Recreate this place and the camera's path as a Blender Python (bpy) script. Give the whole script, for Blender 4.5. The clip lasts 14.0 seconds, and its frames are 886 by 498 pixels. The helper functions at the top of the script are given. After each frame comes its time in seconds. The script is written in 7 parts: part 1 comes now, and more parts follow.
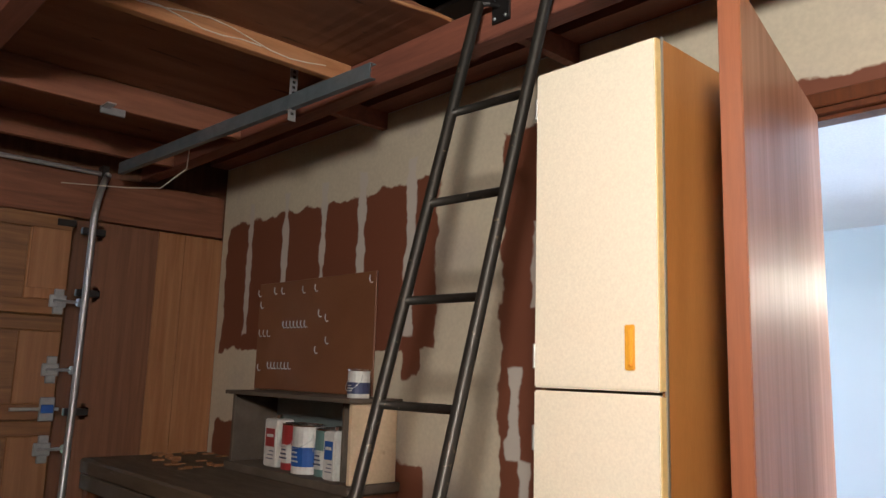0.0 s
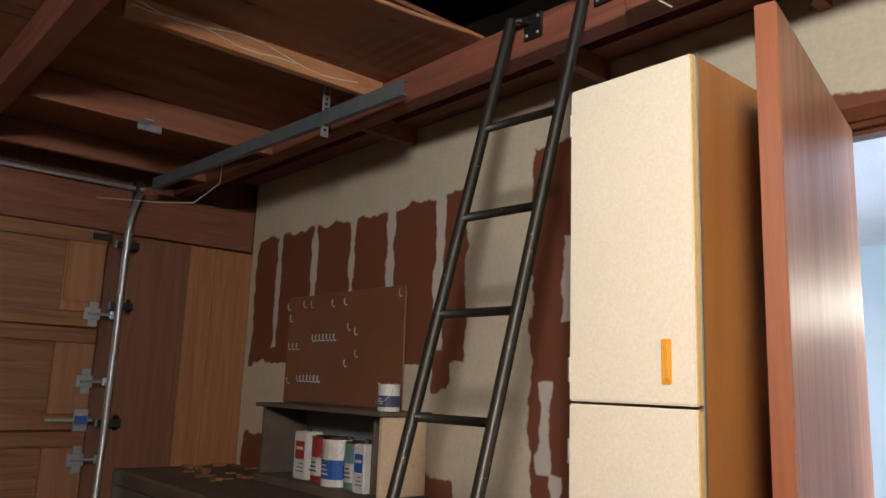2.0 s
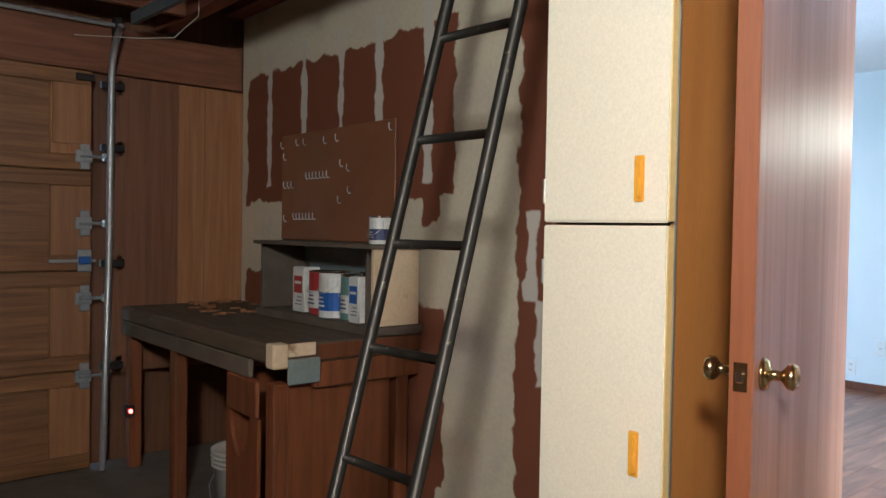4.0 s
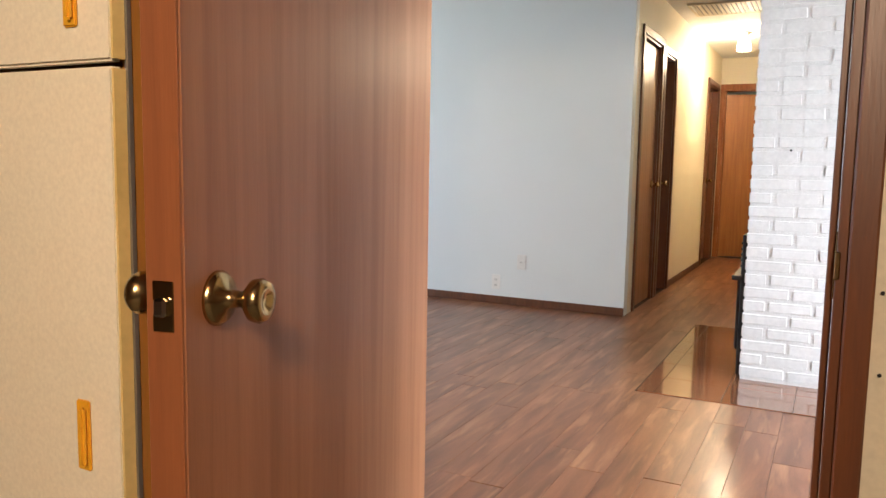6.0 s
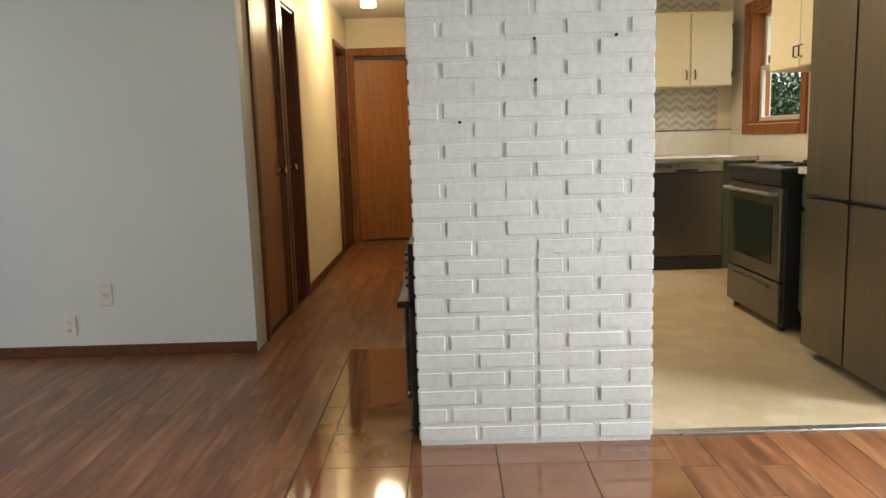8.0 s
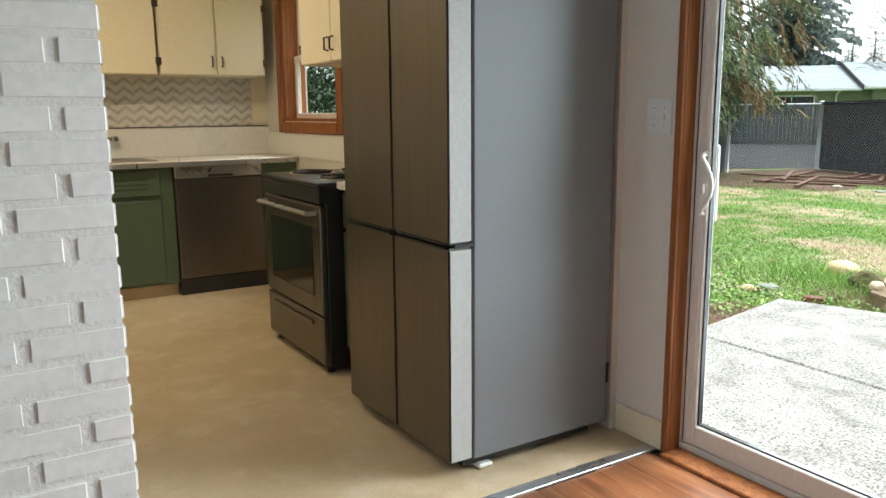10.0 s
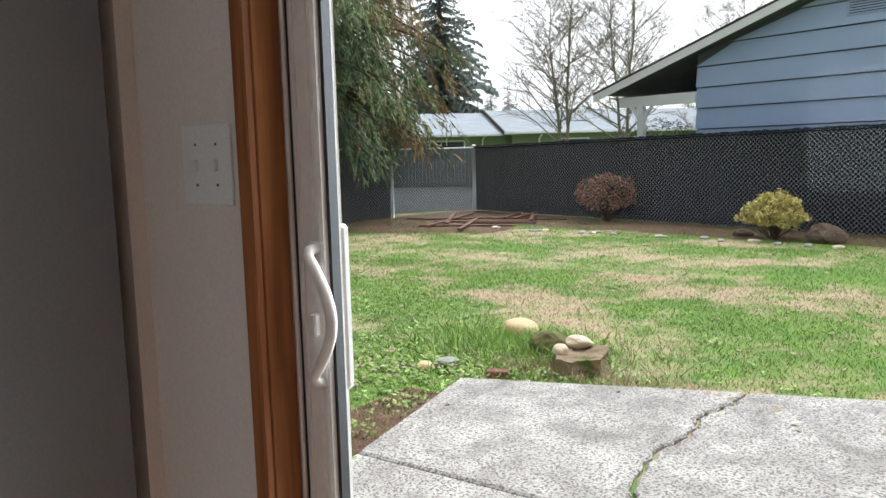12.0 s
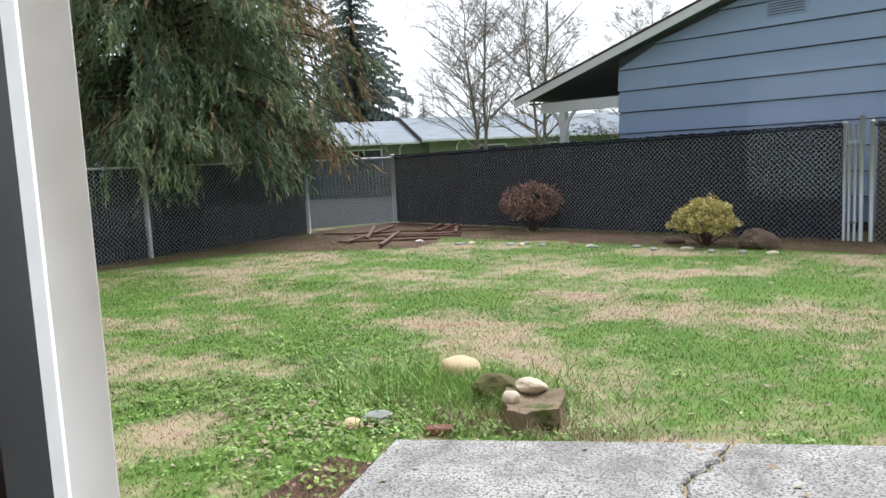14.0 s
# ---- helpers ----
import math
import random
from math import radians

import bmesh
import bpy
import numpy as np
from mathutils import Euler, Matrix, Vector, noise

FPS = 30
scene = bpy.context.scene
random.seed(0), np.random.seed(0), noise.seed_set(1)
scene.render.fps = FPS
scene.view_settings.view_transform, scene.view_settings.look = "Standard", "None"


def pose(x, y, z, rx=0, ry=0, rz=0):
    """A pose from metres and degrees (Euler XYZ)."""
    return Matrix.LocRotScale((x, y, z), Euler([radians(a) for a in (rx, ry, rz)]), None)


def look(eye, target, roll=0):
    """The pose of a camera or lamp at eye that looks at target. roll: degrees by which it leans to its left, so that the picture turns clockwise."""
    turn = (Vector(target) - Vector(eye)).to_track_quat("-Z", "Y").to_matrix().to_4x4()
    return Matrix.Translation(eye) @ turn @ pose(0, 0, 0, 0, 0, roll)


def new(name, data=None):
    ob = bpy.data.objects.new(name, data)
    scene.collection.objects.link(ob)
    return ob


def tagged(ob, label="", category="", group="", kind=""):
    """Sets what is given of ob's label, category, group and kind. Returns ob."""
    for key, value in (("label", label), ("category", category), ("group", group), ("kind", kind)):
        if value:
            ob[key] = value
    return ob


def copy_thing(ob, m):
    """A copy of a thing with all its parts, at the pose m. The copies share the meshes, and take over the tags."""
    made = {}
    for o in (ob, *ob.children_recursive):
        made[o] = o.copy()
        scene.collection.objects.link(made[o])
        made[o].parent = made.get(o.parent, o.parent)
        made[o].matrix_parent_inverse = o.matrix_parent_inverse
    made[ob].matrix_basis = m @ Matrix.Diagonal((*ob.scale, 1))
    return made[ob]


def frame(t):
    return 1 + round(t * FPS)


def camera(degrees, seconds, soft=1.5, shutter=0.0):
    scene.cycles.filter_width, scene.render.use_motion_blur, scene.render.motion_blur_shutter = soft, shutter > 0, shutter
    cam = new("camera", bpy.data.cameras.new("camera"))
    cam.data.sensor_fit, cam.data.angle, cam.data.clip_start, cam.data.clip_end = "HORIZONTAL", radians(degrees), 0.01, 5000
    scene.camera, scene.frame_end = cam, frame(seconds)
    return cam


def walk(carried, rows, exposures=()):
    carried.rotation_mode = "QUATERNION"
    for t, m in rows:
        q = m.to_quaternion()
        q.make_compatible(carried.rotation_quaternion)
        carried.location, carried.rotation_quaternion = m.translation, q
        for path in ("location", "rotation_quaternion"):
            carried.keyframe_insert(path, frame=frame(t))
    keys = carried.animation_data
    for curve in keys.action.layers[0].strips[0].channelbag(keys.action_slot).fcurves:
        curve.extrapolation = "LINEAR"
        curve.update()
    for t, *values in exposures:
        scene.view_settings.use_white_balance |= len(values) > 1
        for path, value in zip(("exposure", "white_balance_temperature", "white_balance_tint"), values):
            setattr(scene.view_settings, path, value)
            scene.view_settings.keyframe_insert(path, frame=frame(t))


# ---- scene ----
cam = camera(60.3, 14.0)
PATH = [
    (0, (1.065, 0.662, 1.233), (2.407, 2.11, 1.551), 1.7),
    (0.5, (1.036, 0.661, 1.258), (2.347, 2.091, 1.743), 3.2),
    (1, (1.038, 0.655, 1.285), (2.332, 2.084, 1.818), 1.8),
    (1.5, (1.033, 0.658, 1.255), (2.321, 2.104, 1.755), 2.3),
    (2, (1.021, 0.669, 1.226), (2.316, 2.151, 1.58), 2.1),
    (2.5, (1.05, 0.684, 1.203), (2.328, 2.213, 1.367), 1.1),
    (2.7, (1.065, 0.696, 1.202), (2.334, 2.239, 1.296), 0.5),
    (4.8, (1.177, 0.605, 1.13), (2.552, 2.05, 0.993), 0.2),
    (5, (1.212, 0.614, 1.114), (2.693, 1.951, 0.981), 0.7),
    (5.5, (1.563, 0.614, 1.081), (3.19, 1.767, 0.92), 0.4),
    (6, (1.88, 0.721, 1.067), (3.652, 1.624, 0.851), 1.0),
    (6.5, (2.262, 0.805, 1.067), (4.121, 1.504, 0.828), 1.5),
    (7, (2.672, 0.942, 1.043), (4.601, 1.411, 0.799), 0.8),
    (7.2, (2.825, 0.975, 1.049), (4.77, 1.372, 0.802), 0.2),
    (9.3, (3.932, 0.839, 1.217), (5.768, 0.136, 0.851), -1.5),
    (9.5, (4.017, 0.748, 1.217), (5.815, -0.047, 0.849), -1.1),
    (10, (4.238, 0.507, 1.219), (5.912, -0.529, 0.864), -0.5),
    (10.5, (4.472, 0.22, 1.223), (5.977, -1.053, 0.883), -0.1),
    (11, (4.667, -0.112, 1.212), (6.016, -1.556, 0.9), 0.1),
    (11.5, (4.931, -0.481, 1.204), (6.14, -2.051, 0.935), -0.6),
    (12, (5.172, -0.777, 1.203), (6.29, -2.416, 0.954), -1.5),
    (12.5, (5.426, -1.089, 1.22), (6.461, -2.785, 0.995), -1.8),
    (13, (5.667, -1.34, 1.22), (6.641, -3.074, 1.011), -2.0),
    (13.5, (5.705, -1.43, 1.233), (6.656, -3.177, 1.018), -2.3),
    (14, (5.666, -1.448, 1.258), (6.604, -3.199, 1.02), -2.7),
]
EXPOSURES = [(0.0, 2.75, 4900, 8), (2.5, 2.6, 4800, 6), (4.8, 2.7, 4450, 0), (5.5, 2.4, 4800, 2), (6.0, 2.2, 6100, 11), (6.5, 1.98, 6400, 12), (7.0, 1.68, 6700, 10), (9.5, 1.15, 6300, 4), (10.5, 0.9, 6250, 6), (11.0, 0.75, 6350, 8), (11.5, 0.62, 6400, 10), (12.5, 0.46, 6250, 13), (14.0, 0.36, 6150, 14)]
SLIDER_W, WINDOW_W, GARAGE_W, HALL_W, KITCHEN_W = 30, 26, 72, 13, 8.5
walk(cam, [(t, look(eye, target, roll)) for t, eye, target, roll in PATH], EXPOSURES)

# ---- world, sun and lamps ----
world = bpy.data.worlds.new("overcast_sky")
scene.world = world
world.use_nodes = True
wn = world.node_tree.nodes
wl = world.node_tree.links
sky = wn.new("ShaderNodeTexSky")
sky.sky_type = "NISHITA"
sky.sun_disc = False
sky.sun_elevation, sky.sun_rotation = radians(38), radians(160)
sky.air_density, sky.dust_density, sky.ozone_density = 1.0, 4.0, 1.0
hsv = wn.new("ShaderNodeHueSaturation")
hsv.inputs["Saturation"].default_value = 0.12
mixw = wn.new("ShaderNodeMix")
mixw.data_type = "RGBA"
mixw.inputs["Factor"].default_value = 0.55
mixw.inputs["B"].default_value = (9.6, 10.0, 10.6, 1)
wl.new(sky.outputs[0], hsv.inputs["Color"])
wl.new(hsv.outputs[0], mixw.inputs["A"])
wl.new(mixw.outputs["Result"], wn["Background"].inputs["Color"])
wn["Background"].inputs["Strength"].default_value = 0.10


def lamp(name, kind, m, energy, color, size=0.1, size_y=None, angle=None):
    data = bpy.data.lights.new(name, kind)
    data.energy, data.color = energy, color
    if kind == "AREA":
        data.shape, data.size, data.size_y = "RECTANGLE", size, size_y or size
    elif kind == "POINT":
        data.shadow_soft_size = size
    elif angle:
        data.angle = radians(angle)
    ob = new(name, data)
    ob.matrix_world = m
    return ob


def narrowed(ob, degrees):
    """Sky light is cut off at the sides by the eaves and the frame."""
    ob.data.spread = radians(degrees)


lamp("overcast_sun", "SUN", look((0, 0, 20), (3, 9, 0)), 3.1, (1.0, 0.96, 0.9), angle=40)
# sky light through the sliding door, and fill through an added, unseen front window
narrowed(lamp("slider_daylight", "AREA", look((5.1, -1.78, 1.0), (5.1, 0.0, 0.6)), SLIDER_W, (0.86, 0.93, 1.0), 1.7, 1.75), 105)
lamp("north_fill_light", "AREA", look((5.4, 7.15, 1.4), (5.4, 0, 1.0)), WINDOW_W, (0.84, 0.92, 1.0), 2.6, 1.5)
lamp("garage_bulb_light", "POINT", pose(0.48, 0.19, 2.1), GARAGE_W, (1.0, 0.76, 0.50), 0.15)
lamp("hall_light", "POINT", pose(10.05, 1.6, 2.22), HALL_W, (1.0, 0.78, 0.5), 0.12)
lamp("kitchen_light", "AREA", look((8.4, 0.1, 2.36), (8.4, 0.1, 0)), KITCHEN_W, (1.0, 0.8, 0.54), 0.35, 0.35)


# ---- materials ----
def lin(c):
    """sRGB 0-255 to linear."""
    return tuple(((v / 255) / 12.92 if v / 255 < 0.04045 else ((v / 255 + 0.055) / 1.055) ** 2.4) for v in c)


def mat(name, c1, c2=None, scale=4.0, rough=0.6, metal=0.0, bump=0.15, fine=60.0, stretch=(1, 1, 1), rnd=0.0, spots=None, spot_scale=20.0, rough_var=0.1, coat=0.0, c3=None, contrast=1.0, spec=0.5, island=0.0):
    """A procedural surface: two colours mixed by a broad and a fine noise, optional third colour in spots, relief and uneven gloss."""
    c2 = c2 or tuple(v * 0.8 for v in c1)
    m = bpy.data.materials.new(name)
    m.use_nodes = True
    nt = m.node_tree
    n, l = nt.nodes, nt.links
    b = n["Principled BSDF"]
    tc = n.new("ShaderNodeTexCoord")
    oi = n.new("ShaderNodeObjectInfo")
    off = n.new("ShaderNodeVectorMath")
    off.operation = "SCALE"
    off.inputs[0].default_value = (7.3, 3.1, 5.7)
    l.new(oi.outputs["Random"], off.inputs["Scale"])
    add = n.new("ShaderNodeVectorMath")
    l.new(tc.outputs["Object"], add.inputs[0])
    l.new(off.outputs[0], add.inputs[1])
    mp = n.new("ShaderNodeMapping")
    mp.inputs["Scale"].default_value = stretch
    l.new(add.outputs[0], mp.inputs["Vector"])

    def noise_tex(sc, det=4.0, dist=0.0):
        t = n.new("ShaderNodeTexNoise")
        t.inputs["Scale"].default_value, t.inputs["Detail"].default_value, t.inputs["Distortion"].default_value = sc, det, dist
        l.new(mp.outputs[0], t.inputs["Vector"])
        return t.outputs["Fac"]

    big, small = noise_tex(scale, 5.0, 0.6), noise_tex(fine, 3.0)
    ramp = n.new("ShaderNodeMapRange")
    ramp.inputs["From Min"].default_value, ramp.inputs["From Max"].default_value = 0.5 - 0.22 / contrast, 0.5 + 0.22 / contrast
    l.new(big, ramp.inputs["Value"])
    mx = n.new("ShaderNodeMix")
    mx.data_type = "RGBA"
    mx.inputs["A"].default_value, mx.inputs["B"].default_value = (*c1, 1), (*c2, 1)
    l.new(ramp.outputs[0], mx.inputs["Factor"])
    colour = mx.outputs["Result"]
    if c3:
        sp = noise_tex(spot_scale, 3.0, 0.3)
        r3 = n.new("ShaderNodeMapRange")
        r3.inputs["From Min"].default_value, r3.inputs["From Max"].default_value = spots or (0.58, 0.66)
        l.new(sp, r3.inputs["Value"])
        m3 = n.new("ShaderNodeMix")
        m3.data_type = "RGBA"
        m3.inputs["B"].default_value = (*c3, 1)
        l.new(r3.outputs[0], m3.inputs["Factor"])
        l.new(colour, m3.inputs["A"])
        colour = m3.outputs["Result"]
    val = n.new("ShaderNodeMapRange")
    val.inputs["To Min"].default_value, val.inputs["To Max"].default_value = 0.86, 1.14
    l.new(small, val.inputs["Value"])
    hs = n.new("ShaderNodeHueSaturation")
    vv = val.outputs[0]
    if rnd:
        rr = n.new("ShaderNodeMapRange")
        rr.inputs["To Min"].default_value, rr.inputs["To Max"].default_value = 1 - rnd, 1 + rnd
        l.new(oi.outputs["Random"], rr.inputs["Value"])
        mu = n.new("ShaderNodeMath")
        mu.operation = "MULTIPLY"
        l.new(vv, mu.inputs[0])
        l.new(rr.outputs[0], mu.inputs[1])
        vv = mu.outputs[0]
    if island:
        gi = n.new("ShaderNodeNewGeometry")
        ri = n.new("ShaderNodeMapRange")
        ri.inputs["To Min"].default_value, ri.inputs["To Max"].default_value = 1 - island, 1 + island
        l.new(gi.outputs["Random Per Island"], ri.inputs["Value"])
        mi = n.new("ShaderNodeMath")
        mi.operation = "MULTIPLY"
        l.new(vv, mi.inputs[0])
        l.new(ri.outputs[0], mi.inputs[1])
        vv = mi.outputs[0]
    l.new(vv, hs.inputs["Value"])
    l.new(colour, hs.inputs["Color"])
    l.new(hs.outputs[0], b.inputs["Base Color"])
    b.inputs["Metallic"].default_value = metal
    b.inputs["Specular IOR Level"].default_value = spec
    b.inputs["Coat Weight"].default_value = coat
    b.inputs["Coat Roughness"].default_value = 0.08
    rv = n.new("ShaderNodeMapRange")
    rv.inputs["To Min"].default_value, rv.inputs["To Max"].default_value = max(0.02, rough - rough_var), min(1, rough + rough_var)
    l.new(big, rv.inputs["Value"])
    l.new(rv.outputs[0], b.inputs["Roughness"])
    if bump:
        bp = n.new("ShaderNodeBump")
        bp.inputs["Strength"].default_value, bp.inputs["Distance"].default_value = bump, 0.004
        l.new(small, bp.inputs["Height"])
        l.new(bp.outputs[0], b.inputs["Normal"])
    return m


def glowing(name, colour, strength):
    m = bpy.data.materials.new(name)
    m.use_nodes = True
    b = m.node_tree.nodes["Principled BSDF"]
    b.inputs["Base Color"].default_value = (*colour, 1)
    b.inputs["Emission Color"].default_value = (*colour, 1)
    b.inputs["Emission Strength"].default_value = strength
    return m


def glass(name):
    """Clear pane: see-through with a faint gloss."""
    m = bpy.data.materials.new(name)
    m.use_nodes = True
    n, l = m.node_tree.nodes, m.node_tree.links
    tr, gl, mx = n.new("ShaderNodeBsdfTransparent"), n.new("ShaderNodeBsdfGlossy"), n.new("ShaderNodeMixShader")
    gl.inputs["Roughness"].default_value = 0.02
    tr.inputs["Color"].default_value = (0.97, 0.985, 0.98, 1)
    mx.inputs[0].default_value = 0.006
    l.new(tr.outputs[0], mx.inputs[1])
    l.new(gl.outputs[0], mx.inputs[2])
    l.new(mx.outputs[0], n["Material Output"].inputs["Surface"])
    return m



M = {}
M["wall_white"] = mat("wall_white", (0.70, 0.73, 0.73), (0.66, 0.69, 0.69), 1.2, 0.55, bump=0.08, fine=220)
M["wall_cream"] = mat("wall_cream", (0.74, 0.67, 0.52), (0.70, 0.63, 0.48), 1.5, 0.6, bump=0.08, fine=200)
M["ceiling_white"] = mat("ceiling_white", (0.78, 0.78, 0.76), (0.74, 0.74, 0.72), 2, 0.8, bump=0.5, fine=110)
M["wood_trim"] = mat("wood_trim", (0.135, 0.044, 0.014), (0.08, 0.025, 0.009), 6, 0.38, bump=0.12, fine=50, stretch=(6, 6, 0.5), coat=0.15)
M["wood_trim_fir"] = mat("wood_trim_fir", (0.33, 0.125, 0.04), (0.20, 0.068, 0.022), 5, 0.6, bump=0.12, fine=40, stretch=(8, 8, 0.4), contrast=1.6, spec=0.3)
M["door_birch"] = mat("door_birch", (0.33, 0.138, 0.06), (0.25, 0.098, 0.041), 3, 0.39, bump=0.03, fine=60, stretch=(9, 9, 0.35), contrast=1.3)
M["door_edge"] = mat("door_edge", (0.24, 0.085, 0.033), (0.19, 0.062, 0.023), 4, 0.4, bump=0.1, fine=60, stretch=(9, 9, 0.35))
M["brick_white"] = mat("brick_white", (0.72, 0.70, 0.67), (0.66, 0.635, 0.60), 9, 0.42, bump=0.06, fine=45, rnd=0.03)
M["mortar_white"] = mat("mortar_white", (0.70, 0.68, 0.65), (0.64, 0.615, 0.58), 12, 0.7, bump=0.5, fine=90)
M["plank"] = mat("plank", (0.27, 0.105, 0.044), (0.115, 0.042, 0.018), 1.6, 0.31, bump=0.03, fine=26, stretch=(1.3, 9, 8), rnd=0.10, rough_var=0.05, contrast=1.15, c3=(0.36, 0.17, 0.08), spots=(0.54, 0.74), spot_scale=2.2, coat=0.04)
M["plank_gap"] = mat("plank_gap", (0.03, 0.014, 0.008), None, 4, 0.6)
M["hearth_tile"] = mat("hearth_tile", (0.24, 0.095, 0.04), (0.17, 0.065, 0.028), 3, 0.06, bump=0.01, fine=20, rough_var=0.03, coat=0.6, rnd=0.06)
M["lino"] = mat("lino", (0.56, 0.45, 0.30), (0.47, 0.36, 0.22), 2.5, 0.34, bump=0.05, fine=90, c3=(0.62, 0.52, 0.38), spots=(0.5, 0.75), spot_scale=7)
M["metal_strip"] = mat("metal_strip", (0.62, 0.62, 0.62), None, 8, 0.3, 0.9, bump=0.05)
M["steel"] = mat("steel", (0.20, 0.18, 0.163), (0.17, 0.152, 0.137), 3, 0.32, 0.95, bump=0.06, fine=30, stretch=(30, 30, 0.6), rough_var=0.05)
M["door_side"] = mat("door_side", (0.50, 0.51, 0.50), (0.47, 0.48, 0.47), 3, 0.38, bump=0.03)
M["wall_warm"] = mat("wall_warm", (0.68, 0.64, 0.59), (0.65, 0.61, 0.56), 1.4, 0.55, bump=0.08, fine=200)
M["steel_light"] = mat("steel_light", (0.50, 0.50, 0.49), (0.45, 0.45, 0.44), 3, 0.3, 0.8, bump=0.03)
M["fridge_grey"] = mat("fridge_grey", (0.215, 0.225, 0.245), (0.195, 0.205, 0.225), 2, 0.42, 0.15, bump=0.04, fine=180)
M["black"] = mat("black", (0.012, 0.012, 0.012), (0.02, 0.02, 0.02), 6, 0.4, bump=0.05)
M["black_glass"] = mat("black_glass", (0.01, 0.012, 0.012), None, 3, 0.06, bump=0)
M["iron"] = mat("iron", (0.02, 0.02, 0.022), (0.035, 0.03, 0.028), 8, 0.5, 0.6, bump=0.2)
M["cab_cream"] = mat("cab_cream", (0.78, 0.70, 0.53), (0.75, 0.665, 0.49), 1.5, 0.45, bump=0.04, fine=120)
M["cab_green"] = mat("cab_green", (0.085, 0.125, 0.078), (0.07, 0.105, 0.065), 2, 0.45, bump=0.05, fine=100)
M["counter"] = mat("counter", (0.74, 0.71, 0.66), (0.68, 0.65, 0.60), 14, 0.3, bump=0.02)
M["backsplash"] = mat("backsplash", (0.76, 0.74, 0.70), (0.73, 0.71, 0.67), 2, 0.3, bump=0.02)
M["chrome"] = mat("chrome", (0.75, 0.74, 0.72), None, 4, 0.15, 1.0, bump=0)
M["brass"] = mat("brass", (0.52, 0.40, 0.20), (0.42, 0.31, 0.15), 9, 0.2, 1.0, bump=0.03)
M["vinyl"] = mat("vinyl", (0.68, 0.655, 0.62), (0.64, 0.615, 0.58), 3, 0.4, bump=0.03)
M["plate_white"] = mat("plate_white", (0.78, 0.77, 0.74), None, 5, 0.4, bump=0.0)
M["bulb_glass"] = glowing("bulb_glass", (1.0, 0.83, 0.58), 9.0)
M["pane"] = glass("pane")
# garage
M["rafter"] = mat("rafter", (0.198, 0.077, 0.036), (0.118, 0.043, 0.022), 4, 0.75, bump=0.4, fine=60, stretch=(0.6, 7, 7), rnd=0.15)
M["rafter_y"] = mat("rafter_y", (0.224, 0.079, 0.046), (0.133, 0.047, 0.030), 4, 0.7, bump=0.4, fine=60, stretch=(7, 0.6, 7), rnd=0.12)
M["fir_new"] = mat("fir_new", (0.425, 0.212, 0.085), (0.306, 0.136, 0.051), 4, 0.65, bump=0.3, fine=50, stretch=(0.5, 9, 9), contrast=1.4)
M["plywood"] = mat("plywood", (0.243, 0.103, 0.049), (0.161, 0.065, 0.031), 2.2, 0.7, bump=0.2, fine=50, stretch=(0.7, 4, 4), c3=(0.06, 0.025, 0.014), spots=(0.66, 0.7), spot_scale=6)
# near-black colour stands in for the darkness above the garage ceiling
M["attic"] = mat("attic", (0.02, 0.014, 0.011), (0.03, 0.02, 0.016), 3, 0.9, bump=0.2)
M["board_dark"] = mat("board_dark", (0.144, 0.061, 0.027), (0.101, 0.040, 0.018), 3.5, 0.6, bump=0.2, fine=45, stretch=(9, 9, 0.45), rnd=0.25, contrast=1.3)
M["board_light"] = mat("board_light", (0.29, 0.138, 0.052), (0.20, 0.084, 0.028), 3.5, 0.6, bump=0.2, fine=45, stretch=(9, 9, 0.45), rnd=0.2)
M["door_fir"] = mat("door_fir", (0.21, 0.097, 0.029), (0.12, 0.05, 0.015), 4, 0.55, bump=0.2, fine=45, stretch=(0.45, 9, 9), rnd=0.12, contrast=1.3, c3=(0.13, 0.055, 0.022), spots=(0.7, 0.74), spot_scale=9)
M["door_fir_v"] = mat("door_fir_v", (0.42, 0.17, 0.045), (0.32, 0.115, 0.03), 4, 0.35, bump=0.1, fine=45, stretch=(9, 9, 0.45), contrast=1.3, coat=0.2)
M["galv"] = mat("galv", (0.42, 0.44, 0.46), (0.33, 0.35, 0.37), 16, 0.42, 0.75, bump=0.08)
M["galv_blue"] = mat("galv_blue", (0.20, 0.245, 0.285), (0.15, 0.19, 0.22), 10, 0.45, 0.6, bump=0.08)
M["concrete"] = mat("concrete", (0.13, 0.11, 0.085), (0.085, 0.072, 0.058), 3, 0.8, bump=0.6, fine=90, c3=(0.08, 0.065, 0.05), spots=(0.58, 0.7), spot_scale=5)
M["hardboard"] = mat("hardboard", (0.205, 0.088, 0.038), (0.165, 0.068, 0.03), 2, 0.55, bump=0.05, fine=140)
M["bench_top"] = mat("bench_top", (0.105, 0.075, 0.045), (0.06, 0.042, 0.027), 4, 0.75, bump=0.5, fine=50, stretch=(5, 0.7, 5), c3=(0.19, 0.15, 0.10), spots=(0.66, 0.76), spot_scale=9)
M["bench_wood"] = mat("bench_wood", (0.17, 0.056, 0.018), (0.095, 0.029, 0.010), 3, 0.5, bump=0.2, fine=45, stretch=(7, 7, 0.5), rnd=0.18, contrast=1.3, c3=(0.05, 0.02, 0.01), spots=(0.68, 0.76), spot_scale=6)
M["shelf_grey"] = mat("shelf_grey", (0.12, 0.095, 0.07), (0.075, 0.058, 0.043), 5, 0.8, bump=0.4)
